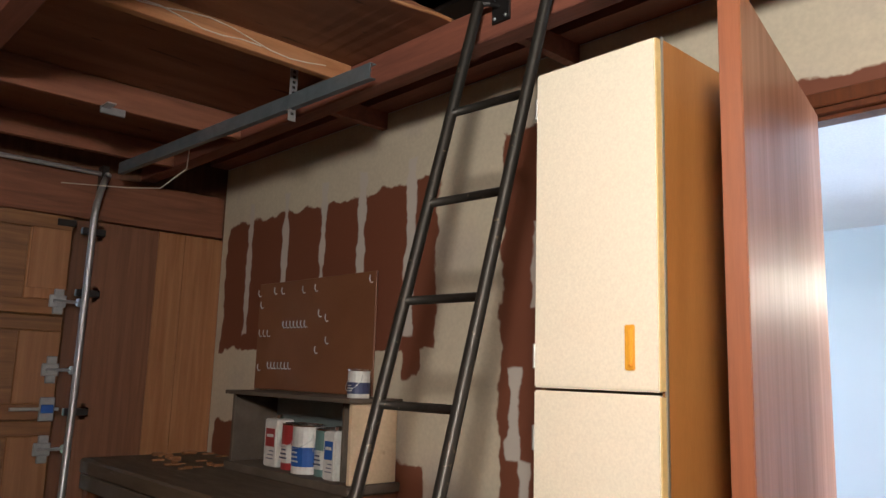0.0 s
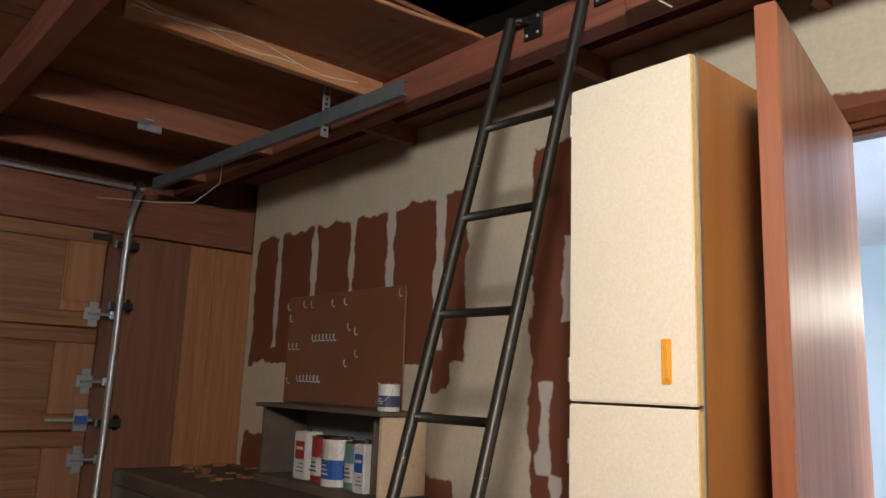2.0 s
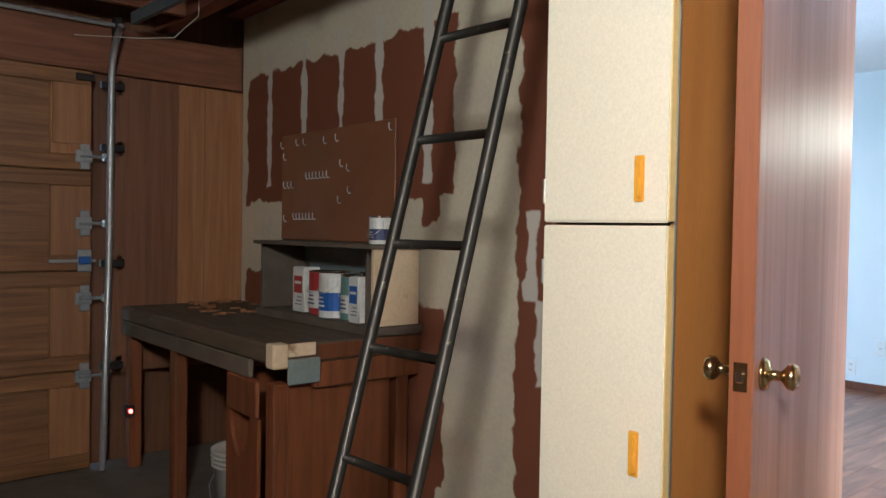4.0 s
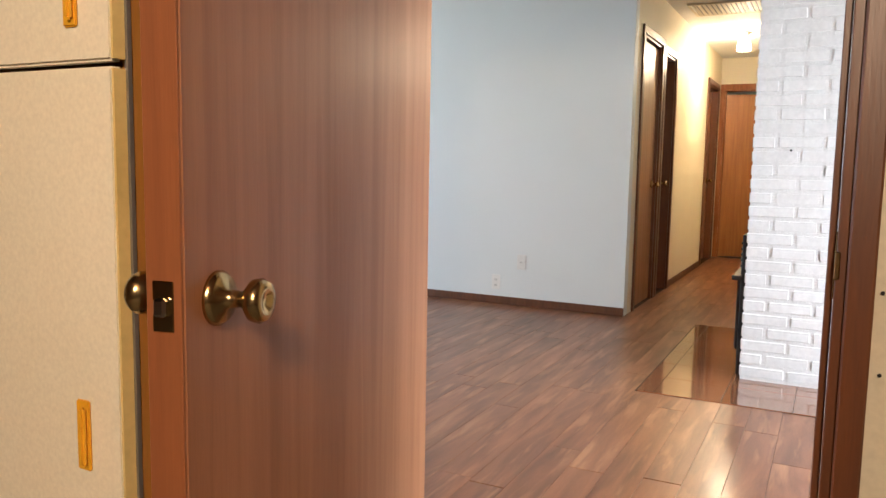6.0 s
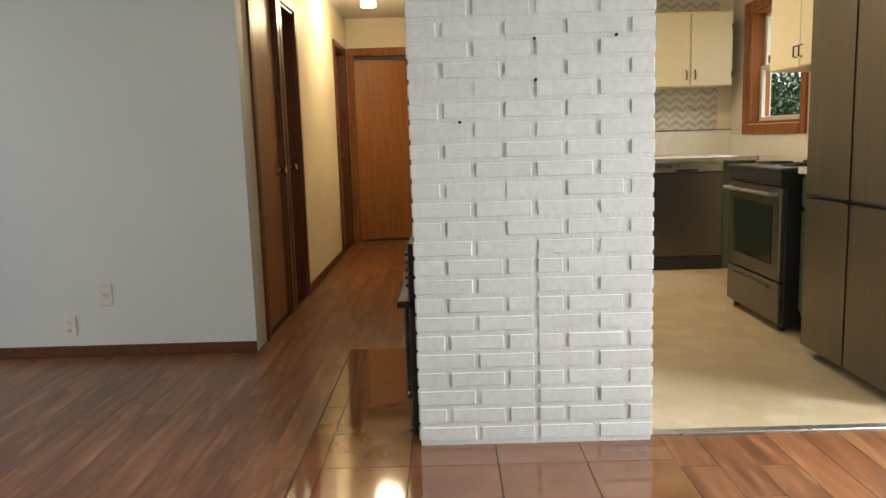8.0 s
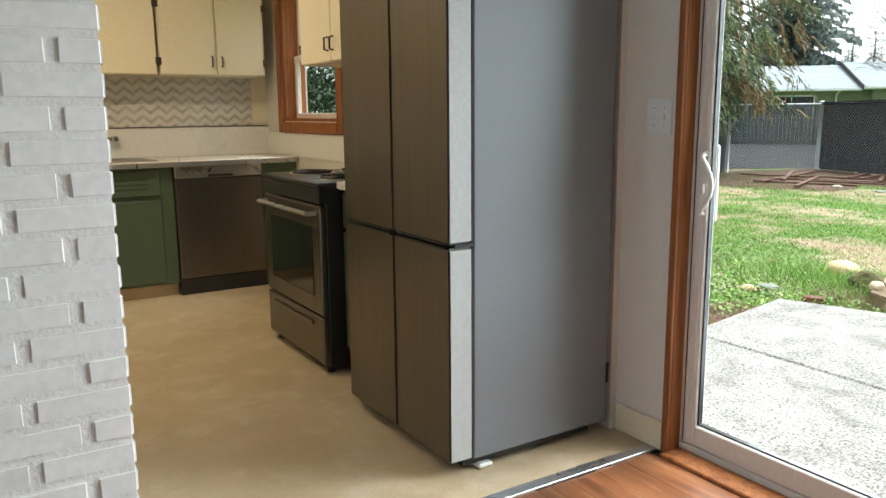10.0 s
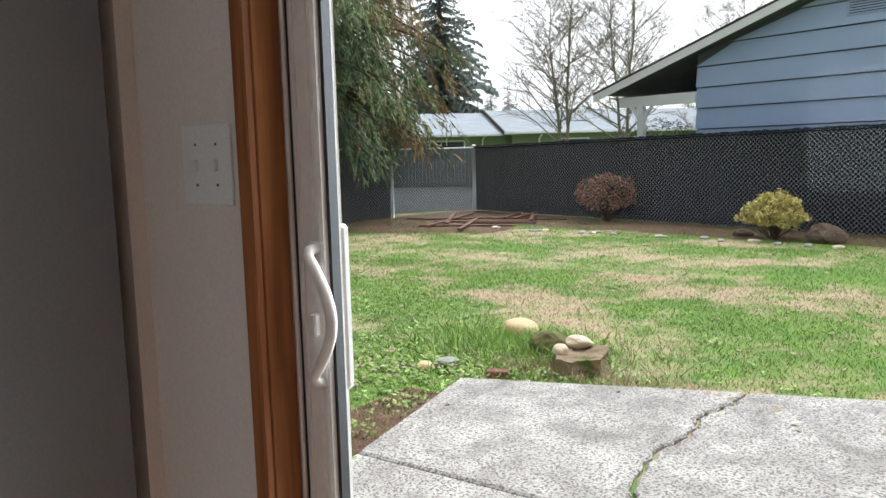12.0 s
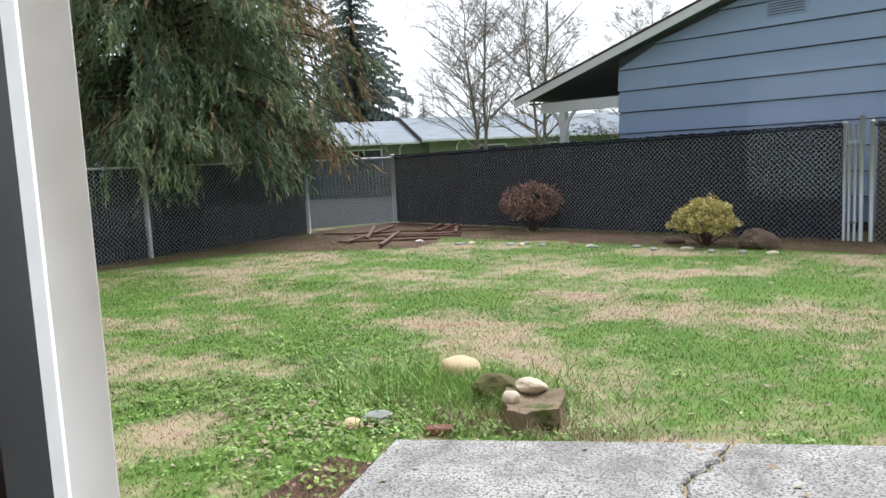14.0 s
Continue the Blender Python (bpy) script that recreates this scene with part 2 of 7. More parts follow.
M["panel_cream"] = mat("panel_cream", (0.62, 0.50, 0.34), (0.50, 0.38, 0.24), 4, 0.6, bump=0.2, c3=(0.25, 0.16, 0.09), spots=(0.64, 0.72), spot_scale=7)
M["cabinet_white"] = mat("cabinet_white", (0.80, 0.745, 0.61), (0.77, 0.71, 0.57), 1.6, 0.42, bump=0.04, fine=150)
M["cabinet_edge"] = mat("cabinet_edge", (0.72, 0.55, 0.24), (0.64, 0.46, 0.17), 4, 0.5, bump=0.1)
M["cabinet_side"] = mat("cabinet_side", (0.42, 0.185, 0.04), (0.36, 0.15, 0.03), 2.5, 0.45, bump=0.08, fine=60, stretch=(5, 5, 0.5))
M["handle_yellow"] = mat("handle_yellow", (0.78, 0.40, 0.02), (0.70, 0.33, 0.015), 12, 0.4, bump=0.08)
M["pipe"] = mat("pipe", (0.045, 0.042, 0.036), (0.028, 0.026, 0.023), 9, 0.42, 0.6, bump=0.2, c3=(0.16, 0.13, 0.09), spots=(0.66, 0.74), spot_scale=40)
M["can_white"] = mat("can_white", (0.66, 0.66, 0.64), None, 8, 0.4, bump=0.05)
M["can_red"] = mat("can_red", (0.30, 0.03, 0.03), None, 8, 0.4, bump=0.05)
M["can_teal"] = mat("can_teal", (0.13, 0.22, 0.21), None, 8, 0.4, bump=0.05)
M["can_blue"] = mat("can_blue", (0.03, 0.10, 0.38), None, 8, 0.4, bump=0.05)
M["can_navy"] = mat("can_navy", (0.05, 0.06, 0.14), None, 8, 0.4, bump=0.05)
M["tape_grey"] = mat("tape_grey", (0.20, 0.235, 0.235), None, 9, 0.5, bump=0.1)
M["bucket"] = mat("bucket", (0.42, 0.41, 0.37), (0.33, 0.32, 0.29), 5, 0.5, bump=0.1)
M["wire_white"] = mat("wire_white", (0.62, 0.56, 0.46), None, 9, 0.6, bump=0)
M["red_lens"] = glowing("red_lens", (1.0, 0.04, 0.02), 4.0)
# outdoors
M["patio"] = mat("patio", (0.56, 0.545, 0.53), (0.27, 0.26, 0.25), 3.2, 0.85, bump=1.0, fine=110, c3=(0.14, 0.13, 0.122), spots=(0.48, 0.60), spot_scale=80, contrast=1.2)
M["asphalt"] = mat("asphalt", (0.05, 0.056, 0.058), (0.038, 0.043, 0.045), 0.7, 0.95, bump=0.5, fine=40, spec=0.05)
M["soil"] = mat("soil", (0.135, 0.068, 0.047), (0.085, 0.044, 0.031), 3, 0.95, bump=1.0, fine=50, c3=(0.22, 0.13, 0.085), spots=(0.6, 0.68), spot_scale=30)
M["blade_lush"] = mat("blade_lush", (0.34, 0.50, 0.14), (0.22, 0.38, 0.08), 3.0, 0.5, bump=0, fine=30, island=0.35)
M["blade_green"] = mat("blade_green", (0.19, 0.31, 0.045), (0.105, 0.19, 0.026), 0.8, 0.55, bump=0, fine=30, island=0.35)
M["blade_dry"] = mat("blade_dry", (0.54, 0.42, 0.30), (0.36, 0.26, 0.175), 0.8, 0.7, bump=0, fine=30, island=0.3)
M["rock_tan"] = mat("rock_tan", (0.78, 0.60, 0.38), (0.68, 0.49, 0.29), 5, 0.75, bump=0.5, fine=50, c3=(0.16, 0.08, 0.05), spots=(0.68, 0.72), spot_scale=14)
M["rock_cream"] = mat("rock_cream", (0.80, 0.70, 0.55), (0.66, 0.55, 0.41), 7, 0.75, bump=0.5, fine=50)
M["rock_slab"] = mat("rock_slab", (0.27, 0.195, 0.125), (0.16, 0.115, 0.075), 5, 0.9, bump=0.8, fine=40, c3=(0.10, 0.12, 0.03), spots=(0.54, 0.62), spot_scale=7)
M["rock_mossy"] = mat("rock_mossy", (0.15, 0.16, 0.05), (0.13, 0.10, 0.055), 8, 0.95, bump=1.0, fine=60)
M["rock_grey"] = mat("rock_grey", (0.36, 0.38, 0.35), (0.26, 0.28, 0.26), 7, 0.8, bump=0.5, fine=40)
M["rock_brown"] = mat("rock_brown", (0.15, 0.10, 0.075), (0.09, 0.06, 0.045), 6, 0.9, bump=0.8, fine=30)
M["brick_red"] = mat("brick_red", (0.24, 0.11, 0.085), (0.17, 0.075, 0.06), 9, 0.9, bump=0.5)
M["timber_wet"] = mat("timber_wet", (0.17, 0.07, 0.046), (0.085, 0.036, 0.025), 5, 0.55, bump=0.3, fine=40, stretch=(0.6, 6, 6), c3=(0.25, 0.17, 0.13), spots=(0.6, 0.72), spot_scale=5)
M["slat_black"] = mat("slat_black", (0.009, 0.013, 0.022), (0.013, 0.018, 0.029), 3, 0.65, bump=0.05, rnd=0.3, spec=0.2)
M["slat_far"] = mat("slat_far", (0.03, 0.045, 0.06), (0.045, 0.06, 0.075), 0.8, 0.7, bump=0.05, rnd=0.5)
M["slat_brown"] = mat("slat_brown", (0.03, 0.02, 0.016), (0.045, 0.03, 0.022), 3, 0.5, bump=0.05, rnd=0.3)
M["slat_grey"] = mat("slat_grey", (0.20, 0.21, 0.205), (0.14, 0.15, 0.145), 3, 0.6, bump=0.05, rnd=0.3)
M["wire_galv"] = mat("wire_galv", (0.50, 0.51, 0.52), None, 5, 0.45, 0.2, bump=0)
M["post_galv"] = mat("post_galv", (0.55, 0.57, 0.58), (0.47, 0.49, 0.5), 6, 0.4, 0.5, bump=0.05)
M["siding_blue"] = mat("siding_blue", (0.32, 0.42, 0.60), (0.295, 0.39, 0.565), 1.2, 0.6, bump=0.15, fine=40, rnd=0.04)
M["trim_white"] = mat("trim_white", (0.74, 0.75, 0.76), (0.68, 0.69, 0.70), 3, 0.5, bump=0.08)
# shade under the blue house's eaves and boards, put into the colour
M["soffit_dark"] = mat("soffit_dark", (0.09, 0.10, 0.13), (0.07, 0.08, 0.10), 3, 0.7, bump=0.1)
M["shingle_dark"] = mat("shingle_dark", (0.035, 0.03, 0.028), (0.055, 0.045, 0.04), 12, 0.9, bump=0.6)
M["shingle_grey"] = mat("shingle_grey", (0.36, 0.40, 0.45), (0.22, 0.25, 0.285), 2.2, 0.9, bump=0.5, fine=14, rnd=0.08, stretch=(0.5, 5, 5))
M["wall_green"] = mat("wall_green", (0.22, 0.235, 0.16), (0.19, 0.205, 0.14), 3, 0.7, bump=0.1)
M["window_dark"] = mat("window_dark", (0.03, 0.03, 0.03), None, 3, 0.12, bump=0)
M["bark"] = mat("bark", (0.085, 0.055, 0.038), (0.05, 0.034, 0.025), 6, 0.95, bump=1.0, fine=30, stretch=(5, 5, 0.6))
M["bark_grey"] = mat("bark_grey", (0.27, 0.235, 0.20), (0.17, 0.145, 0.12), 5, 0.9, bump=0.3)
M["needle_green"] = mat("needle_green", (0.22, 0.27, 0.125), (0.09, 0.145, 0.085), 1.3, 0.7, bump=0, fine=12, contrast=1.5, island=0.4)
M["needle_brown"] = mat("needle_brown", (0.40, 0.255, 0.14), (0.26, 0.20, 0.10), 1.2, 0.75, bump=0, fine=12, island=0.35)
# needles of the far firs, paled by distance haze painted into the colour
M["needle_haze"] = mat("needle_haze", (0.20, 0.235, 0.215), (0.13, 0.16, 0.145), 0.5, 0.8, bump=0, fine=6)
M["leaf_yellow"] = mat("leaf_yellow", (0.66, 0.54, 0.21), (0.46, 0.42, 0.15), 5, 0.6, bump=0, fine=30, island=0.4)
M["leaf_russet"] = mat("leaf_russet", (0.27, 0.15, 0.115), (0.19, 0.12, 0.09), 5, 0.7, bump=0, fine=30, island=0.4)
M["leaf_litter"] = mat("leaf_litter", (0.46, 0.39, 0.29), (0.30, 0.22, 0.14), 3, 0.8, bump=0)
M["hedge"] = mat("hedge", (0.035, 0.07, 0.025), (0.025, 0.05, 0.02), 2, 0.7, bump=0)


def painted_garage_wall():
    """Drywall half stripped of paint: cream paint, bare brown paper in blocks, pale drips between."""
    m = mat("garage_drywall", (0.58, 0.525, 0.40), (0.50, 0.45, 0.345), 1.3, 0.7, bump=0.2, fine=60, c3=(0.42, 0.37, 0.33), spots=(0.56, 0.75), spot_scale=1.6)
    n, l = m.node_tree.nodes, m.node_tree.links
    b = n["Principled BSDF"]
    base = b.inputs["Base Color"].links[0].from_socket
    geo = n.new("ShaderNodeNewGeometry")
    sep = n.new("ShaderNodeSeparateXYZ")
    l.new(geo.outputs["Position"], sep.inputs[0])

    def wob(sc, amp, stretch=(1, 1, 1)):
        mpn = n.new("ShaderNodeMapping")
        mpn.inputs["Scale"].default_value = stretch
        t = n.new("ShaderNodeTexNoise")
        t.inputs["Scale"].default_value, t.inputs["Detail"].default_value = sc, 4
        l.new(geo.outputs["Position"], mpn.inputs["Vector"])
        l.new(mpn.outputs[0], t.inputs["Vector"])
        r = n.new("ShaderNodeMapRange")
        r.inputs["To Min"].default_value, r.inputs["To Max"].default_value = -amp, amp
        l.new(t.outputs["Fac"], r.inputs["Value"])
        return r.outputs[0]

    def op(kind, a, c):
        t = n.new("ShaderNodeMath")
        t.operation = kind
        for k, v in enumerate((a, c)):
            if isinstance(v, (int, float)):
                t.inputs[k].default_value = v
            else:
                l.new(v, t.inputs[k])
        return t.outputs[0]

    Y, Z = sep.outputs["Y"], sep.outputs["Z"]
    w1, w2 = wob(7, 0.06), wob(3.0, 0.05, (1, 1, 2.5))

    def rect(y0, y1, z0, z1, w):
        inside = op("MINIMUM", op("MINIMUM", op("SUBTRACT", Y, y0), op("SUBTRACT", y1, Y)), op("MINIMUM", op("SUBTRACT", Z, z0), op("SUBTRACT", z1, Z)))
        return op("ADD", inside, w)

    brown = None
    for r in ((3.20, 5.22, 1.335, 2.13), (2.52, 2.80, -0.2, 2.25), (3.25, 3.52, 0.0, 0.82), (4.98, 5.24, 0.5, 0.90), (3.3, 5.4, -0.3, 0.6), (1.2, 1.75, 2.02, 2.14), (3.30, 3.42, 1.2, 1.4), (0.3, 0.9, 2.06, 2.2)):
        q = rect(*r, w1)
        brown = q if brown is None else op("MAXIMUM", brown, q)
    white = None
    for yc, zb in ((4.93, 1.42), (4.52, 1.5), (4.13, 1.5), (3.78, 1.55), (3.39, 1.4), (2.66, 0.55), (2.6, 1.5), (2.72, 0.9)):
        q = rect(yc - 0.032, yc + 0.032, zb, 2.25 if yc > 3 else zb + 0.35, w2)
        white = q if white is None else op("MAXIMUM", white, q)

    def soft(v):
        r = n.new("ShaderNodeMapRange")
        r.inputs["From Min"].default_value, r.inputs["From Max"].default_value = -0.004, 0.006
        l.new(v, r.inputs["Value"])
        return r.outputs[0]

    def over(a, fac, colour):
        x = n.new("ShaderNodeMix")
        x.data_type = "RGBA"
        x.inputs["B"].default_value = (*colour, 1)
        l.new(a, x.inputs["A"])
        l.new(fac, x.inputs["Factor"])
        return x.outputs["Result"]

    out = over(over(base, soft(brown), (0.155, 0.052, 0.024)), soft(white), (0.52, 0.48, 0.43))
    l.new(out, b.inputs["Base Color"])
    return m


M["garage_drywall"] = painted_garage_wall()


def lawn_material():
    """Grass ground: green turf, straw and bare reddish patches where the turf is thin (mesh attribute "dry")."""
    m = mat("lawn", (0.075, 0.17, 0.02), (0.14, 0.25, 0.04), 2.6, 0.95, bump=1.0, fine=38)
    n, l = m.node_tree.nodes, m.node_tree.links
    b = n["Principled BSDF"]
    base = b.inputs["Base Color"].links[0].from_socket
    at = n.new("ShaderNodeAttribute")
    at.attribute_name = "dry"
    tc = n.new("ShaderNodeTexCoord")
    nz = n.new("ShaderNodeTexNoise")
    nz.inputs["Scale"].default_value, nz.inputs["Detail"].default_value, nz.inputs["Roughness"].default_value = 5, 9, 0.82
    l.new(tc.outputs["Object"], nz.inputs["Vector"])
    ad = n.new("ShaderNodeMath")
    ad.operation = "MULTIPLY_ADD"
    ad.inputs[1].default_value, ad.inputs[2].default_value = 2.2, -1.1
    l.new(nz.outputs["Fac"], ad.inputs[0])
    sm = n.new("ShaderNodeMath")
    l.new(ad.outputs[0], sm.inputs[0])
    l.new(at.outputs["Fac"], sm.inputs[1])
    for lo, hi, colour in ((-0.22, 0.40, (0.44, 0.335, 0.23)), (0.34, 0.75, (0.25, 0.145, 0.095))):
        rg_ = n.new("ShaderNodeMapRange")
        rg_.inputs["From Min"].default_value, rg_.inputs["From Max"].default_value = lo, hi
        l.new(sm.outputs[0], rg_.inputs["Value"])
        x = n.new("ShaderNodeMix")
        x.data_type = "RGBA"
        x.inputs["B"].default_value = (*colour, 1)
        l.new(base, x.inputs["A"])
        l.new(rg_.outputs[0], x.inputs["Factor"])
        base = x.outputs["Result"]
    l.new(base, b.inputs["Base Color"])
    return m


M["lawn"] = lawn_material()


def chevron_material():
    """Wallpaper with a soft grey and beige zigzag of short strokes."""
    m = mat("chevron_paper", (0.62, 0.59, 0.53), (0.58, 0.55, 0.49), 3, 0.55, bump=0.02)
    n, l = m.node_tree.nodes, m.node_tree.links
    b = n["Principled BSDF"]
    base = b.inputs["Base Color"].links[0].from_socket
    geo = n.new("ShaderNodeNewGeometry")
    sep = n.new("ShaderNodeSeparateXYZ")
    l.new(geo.outputs["Position"], sep.inputs[0])

    def op(kind, a, c=0.0):
        t = n.new("ShaderNodeMath")
        t.operation = kind
        for k, v in enumerate((a, c)):
            if isinstance(v, (int, float)):
                t.inputs[k].default_value = v
            else:
                l.new(v, t.inputs[k])
        return t.outputs[0]

    along = op("ADD", sep.outputs["Y"], sep.outputs["X"])
    zig = op("PINGPONG", along, 0.055)
    v = op("ADD", sep.outputs["Z"], op("MULTIPLY", zig, 0.75))
    band = op("FRACT", op("DIVIDE", v, 0.066))
    line = op("LESS_THAN", band, 0.42)
    wn_ = n.new("ShaderNodeTexNoise")
    wn_.inputs["Scale"].default_value = 16
    l.new(geo.outputs["Position"], wn_.inputs["Vector"])
    fac = op("MULTIPLY", line, op("MULTIPLY", wn_.outputs["Fac"], 1.15))
    x = n.new("ShaderNodeMix")
    x.data_type = "RGBA"
    x.inputs["B"].default_value = (0.30, 0.275, 0.24, 1)
    l.new(base, x.inputs["A"])
    l.new(fac, x.inputs["Factor"])
    l.new(x.outputs["Result"], b.inputs["Base Color"])
    return m


M["chevron"] = chevron_material()


# ---- mesh helpers ----
def mesh_of(bm, material, smooth=False):
    me = bpy.data.meshes.new("mesh")
    bm.to_mesh(me)
    bm.free()
    for mt in (material if isinstance(material, (list, tuple)) else (material,)):
        me.materials.append(M[mt])
    if smooth:
        me.shade_smooth()
    return me


def part(name, bm, material, parent=None, label="", smooth=False):
    """One mesh object from a bmesh, under a thing or a part."""
    ob = new(name, mesh_of(bm, material, smooth))
    if parent:
        ob.parent = parent
    if label:
        tagged(ob, label)
    return ob


def thing(name, label, category, at=None, group="", kind=""):
    ob = new(name)
    ob.empty_display_size = 0.1
    if at is not None:
        ob.matrix_world = at
    return tagged(ob, label, category, group, kind)


def box(x0, x1, y0, y1, z0, z1, bevel=0.0, seg=1, bm=None):
    """A box between limits, its edges rounded."""
    b = bm or bmesh.new()
    c = bmesh.new()
    bmesh.ops.create_cube(c, size=1)
    for v in c.verts:
        v.co = Vector(((x0 + x1) / 2 + v.co.x * (x1 - x0), (y0 + y1) / 2 + v.co.y * (y1 - y0), (z0 + z1) / 2 + v.co.z * (z1 - z0)))
    if bevel:
        bmesh.ops.bevel(c, geom=c.edges[:], offset=bevel, segments=seg, affect="EDGES")
    tmp = bpy.data.meshes.new("tmp")
    c.to_mesh(tmp)
    c.free()
    b.from_mesh(tmp)
    bpy.data.meshes.remove(tmp)
    return b


def boxes(*lims, bevel=0.0):
    b = bmesh.new()
    for lim in lims:
        box(*lim, bevel=bevel, bm=b)
    return b


def tube(points, radius, sides=10, bm=None, caps=True):
    """A round bar along a line of points; radius is one number or one per point."""
    b = bm or bmesh.new()
    pts = [Vector(p) for p in points]
    rad = radius if isinstance(radius, (list, tuple)) else [radius] * len(pts)
    rings = []
    for i, p in enumerate(pts):
        d = (pts[min(i + 1, len(pts) - 1)] - pts[max(i - 1, 0)]).normalized()
        if i:
            side = (side - d * side.dot(d)).normalized()
        else:
            side = d.cross(Vector((0, 0, 1)) if abs(d.z) < 0.95 else Vector((1, 0, 0))).normalized()
        up = side.cross(d)
        rings.append([b.verts.new(p + (side * math.cos(2 * math.pi * k / sides) + up * math.sin(2 * math.pi * k / sides)) * rad[i]) for k in range(sides)])
    for a, c in zip(rings, rings[1:]):
        for k in range(sides):
            b.faces.new((a[k], a[(k + 1) % sides], c[(k + 1) % sides], c[k]))
    if caps:
        b.faces.new(rings[0])
        b.faces.new(rings[-1][::-1])
    return b


def lathe(profile, at, axis="z", sides=20, bm=None):
    """Turned shape: (radius, height) pairs round an axis."""
    b = bm or bmesh.new()
    rings = []
    for r, h in profile:
        ring = []
        for k in range(sides):
            a = 2 * math.pi * k / sides
            u, v = r * math.cos(a), r * math.sin(a)
            o = {"z": (u, v, h), "y": (u, h, v), "x": (h, u, v)}[axis]
            ring.append(b.verts.new(Vector(at) + Vector(o)))
        rings.append(ring)
    for a, c in zip(rings, rings[1:]):
        for k in range(sides):
            b.faces.new((a[k], a[(k + 1) % sides], c[(k + 1) % sides], c[k]))
    b.faces.new(rings[0])
    b.faces.new(rings[-1])
    bmesh.ops.recalc_face_normals(b, faces=b.faces[:])
    return b


def rock(size, seed, at=(0, 0, 0), rough=0.18, sub=3, flat=0.0):
    """A worn stone: a ball squashed to size and dented by noise."""
    b = bmesh.new()
    bmesh.ops.create_icosphere(b, subdivisions=sub, radius=1)
    pr = random.Random(seed + 70)
    planes = [Vector((pr.gauss(0, 1), pr.gauss(0, 1), pr.gauss(0, 0.7))).normalized() for _ in range(9)]
    for v in b.verts:
        d = noise.noise(v.co * 1.3 + Vector((seed * 7.1, seed * 3.3, 0))) * rough + noise.noise(v.co * 3.5 + Vector((seed, 0, 9))) * rough * 0.35
        v.co *= 1 + d
        for n_ in planes:
            over = v.co.dot(n_) - 0.80
            if over > 0:
                v.co -= n_ * over * 0.85
        if flat and v.co.z > flat:
            v.co.z = flat + (v.co.z - flat) * 0.2
        v.co = Vector((v.co.x * size[0], v.co.y * size[1], v.co.z * size[2])) + Vector(at)
    return b


def wall_with_holes(axis, at, thick, a0, a1, z0, z1, holes, name, material, label, category="wall"):
    """A wall along x or y with openings cut through it, as one mesh. holes: (a0, a1, z0, z1)."""
    b = bmesh.new()
    cuts = sorted({a0, a1, *[h[0] for h in holes], *[h[1] for h in holes]})
    for p, q in zip(cuts, cuts[1:]):
        mid = (p + q) / 2
        spans = [(z0, z1)]
        for h in holes:
            if h[0] < mid < h[1]:
                nxt = []
                for s in spans:
                    if h[2] > s[0]:
                        nxt.append((s[0], min(s[1], h[2])))
                    if h[3] < s[1]:
                        nxt.append((max(s[0], h[3]), s[1]))
                spans = nxt
        for s0, s1 in spans:
            if s1 - s0 < 1e-4:
                continue
            if axis == "x":
                box(p, q, at, at + thick, s0, s1, bm=b)
            else:
                box(at, at + thick, p, q, s0, s1, bm=b)
    bmesh.ops.remove_doubles(b, verts=b.verts[:], dist=1e-5)
    ob = part(name, b, material)
    return tagged(ob, label, category, kind="structure")


def struct(name, bm, material, label, category):
    return tagged(part(name, bm, material), label, category, kind="structure")

# ---- the large structure ----
GX, HX, CEIL, GFLOOR = 3.38, 3.50, 2.43, -0.25
struct("floor_garage", box(-3.2, 3.40, -3.6, 5.6, GFLOOR - 0.1, GFLOOR), "concrete", "stained grey concrete garage floor", "floor")
wall_with_holes("y", GX, 0.06, -3.6, 5.3, GFLOOR, 2.52, [(0.675, 1.64, -0.02, 2.07)], "wall_garage_east", "garage_drywall", "drywall half stripped of cream paint down to brown paper")
wall_with_holes("y", GX + 0.061, 0.059, -1.7, 7.0, -0.3, 2.6, [(0.675, 1.64, -0.02, 2.07)], "wall_living_west", "wall_white", "plain off-white painted living room wall")
struct("wall_garage_west", box(-3.3, -3.2, -3.6, 5.6, GFLOOR, 3.5), "board_dark", "bare brown wooden garage wall", "wall")
struct("wall_garage_south", box(-3.3, 3.5, -3.7, -3.6, GFLOOR, 3.5), "board_dark", "bare brown wooden garage wall", "wall")
struct("wall_garage_north", boxes((-3.3, -2.5, 5.42, 5.5, GFLOOR, 3.5), (-2.5, 3.5, 5.42, 5.5, 2.06, 3.5), (2.46, 3.5, 5.42, 5.5, GFLOOR, 2.06)), "board_dark", "brown boarded wall round the garage door", "wall")
struct("foundation_curb", box(3.30, 3.379, 1.6, 5.3, GFLOOR, -0.09, 0.008), "concrete", "rough concrete foundation curb under the drywall", "curb")
struct("door_step", box(3.02, 3.375, 0.5, 1.56, GFLOOR, -0.10, 0.01), "board_dark", "worn brown wooden step below the house door", "step")
struct("attic_deck", boxes((-3.3, 3.6, -3.7, 5.6, 3.5, 3.56), (3.381, 3.44, -3.6, 5.6, 2.60, 3.5)), "attic", "roof deck coloured near black for the unlit attic", "ceiling")

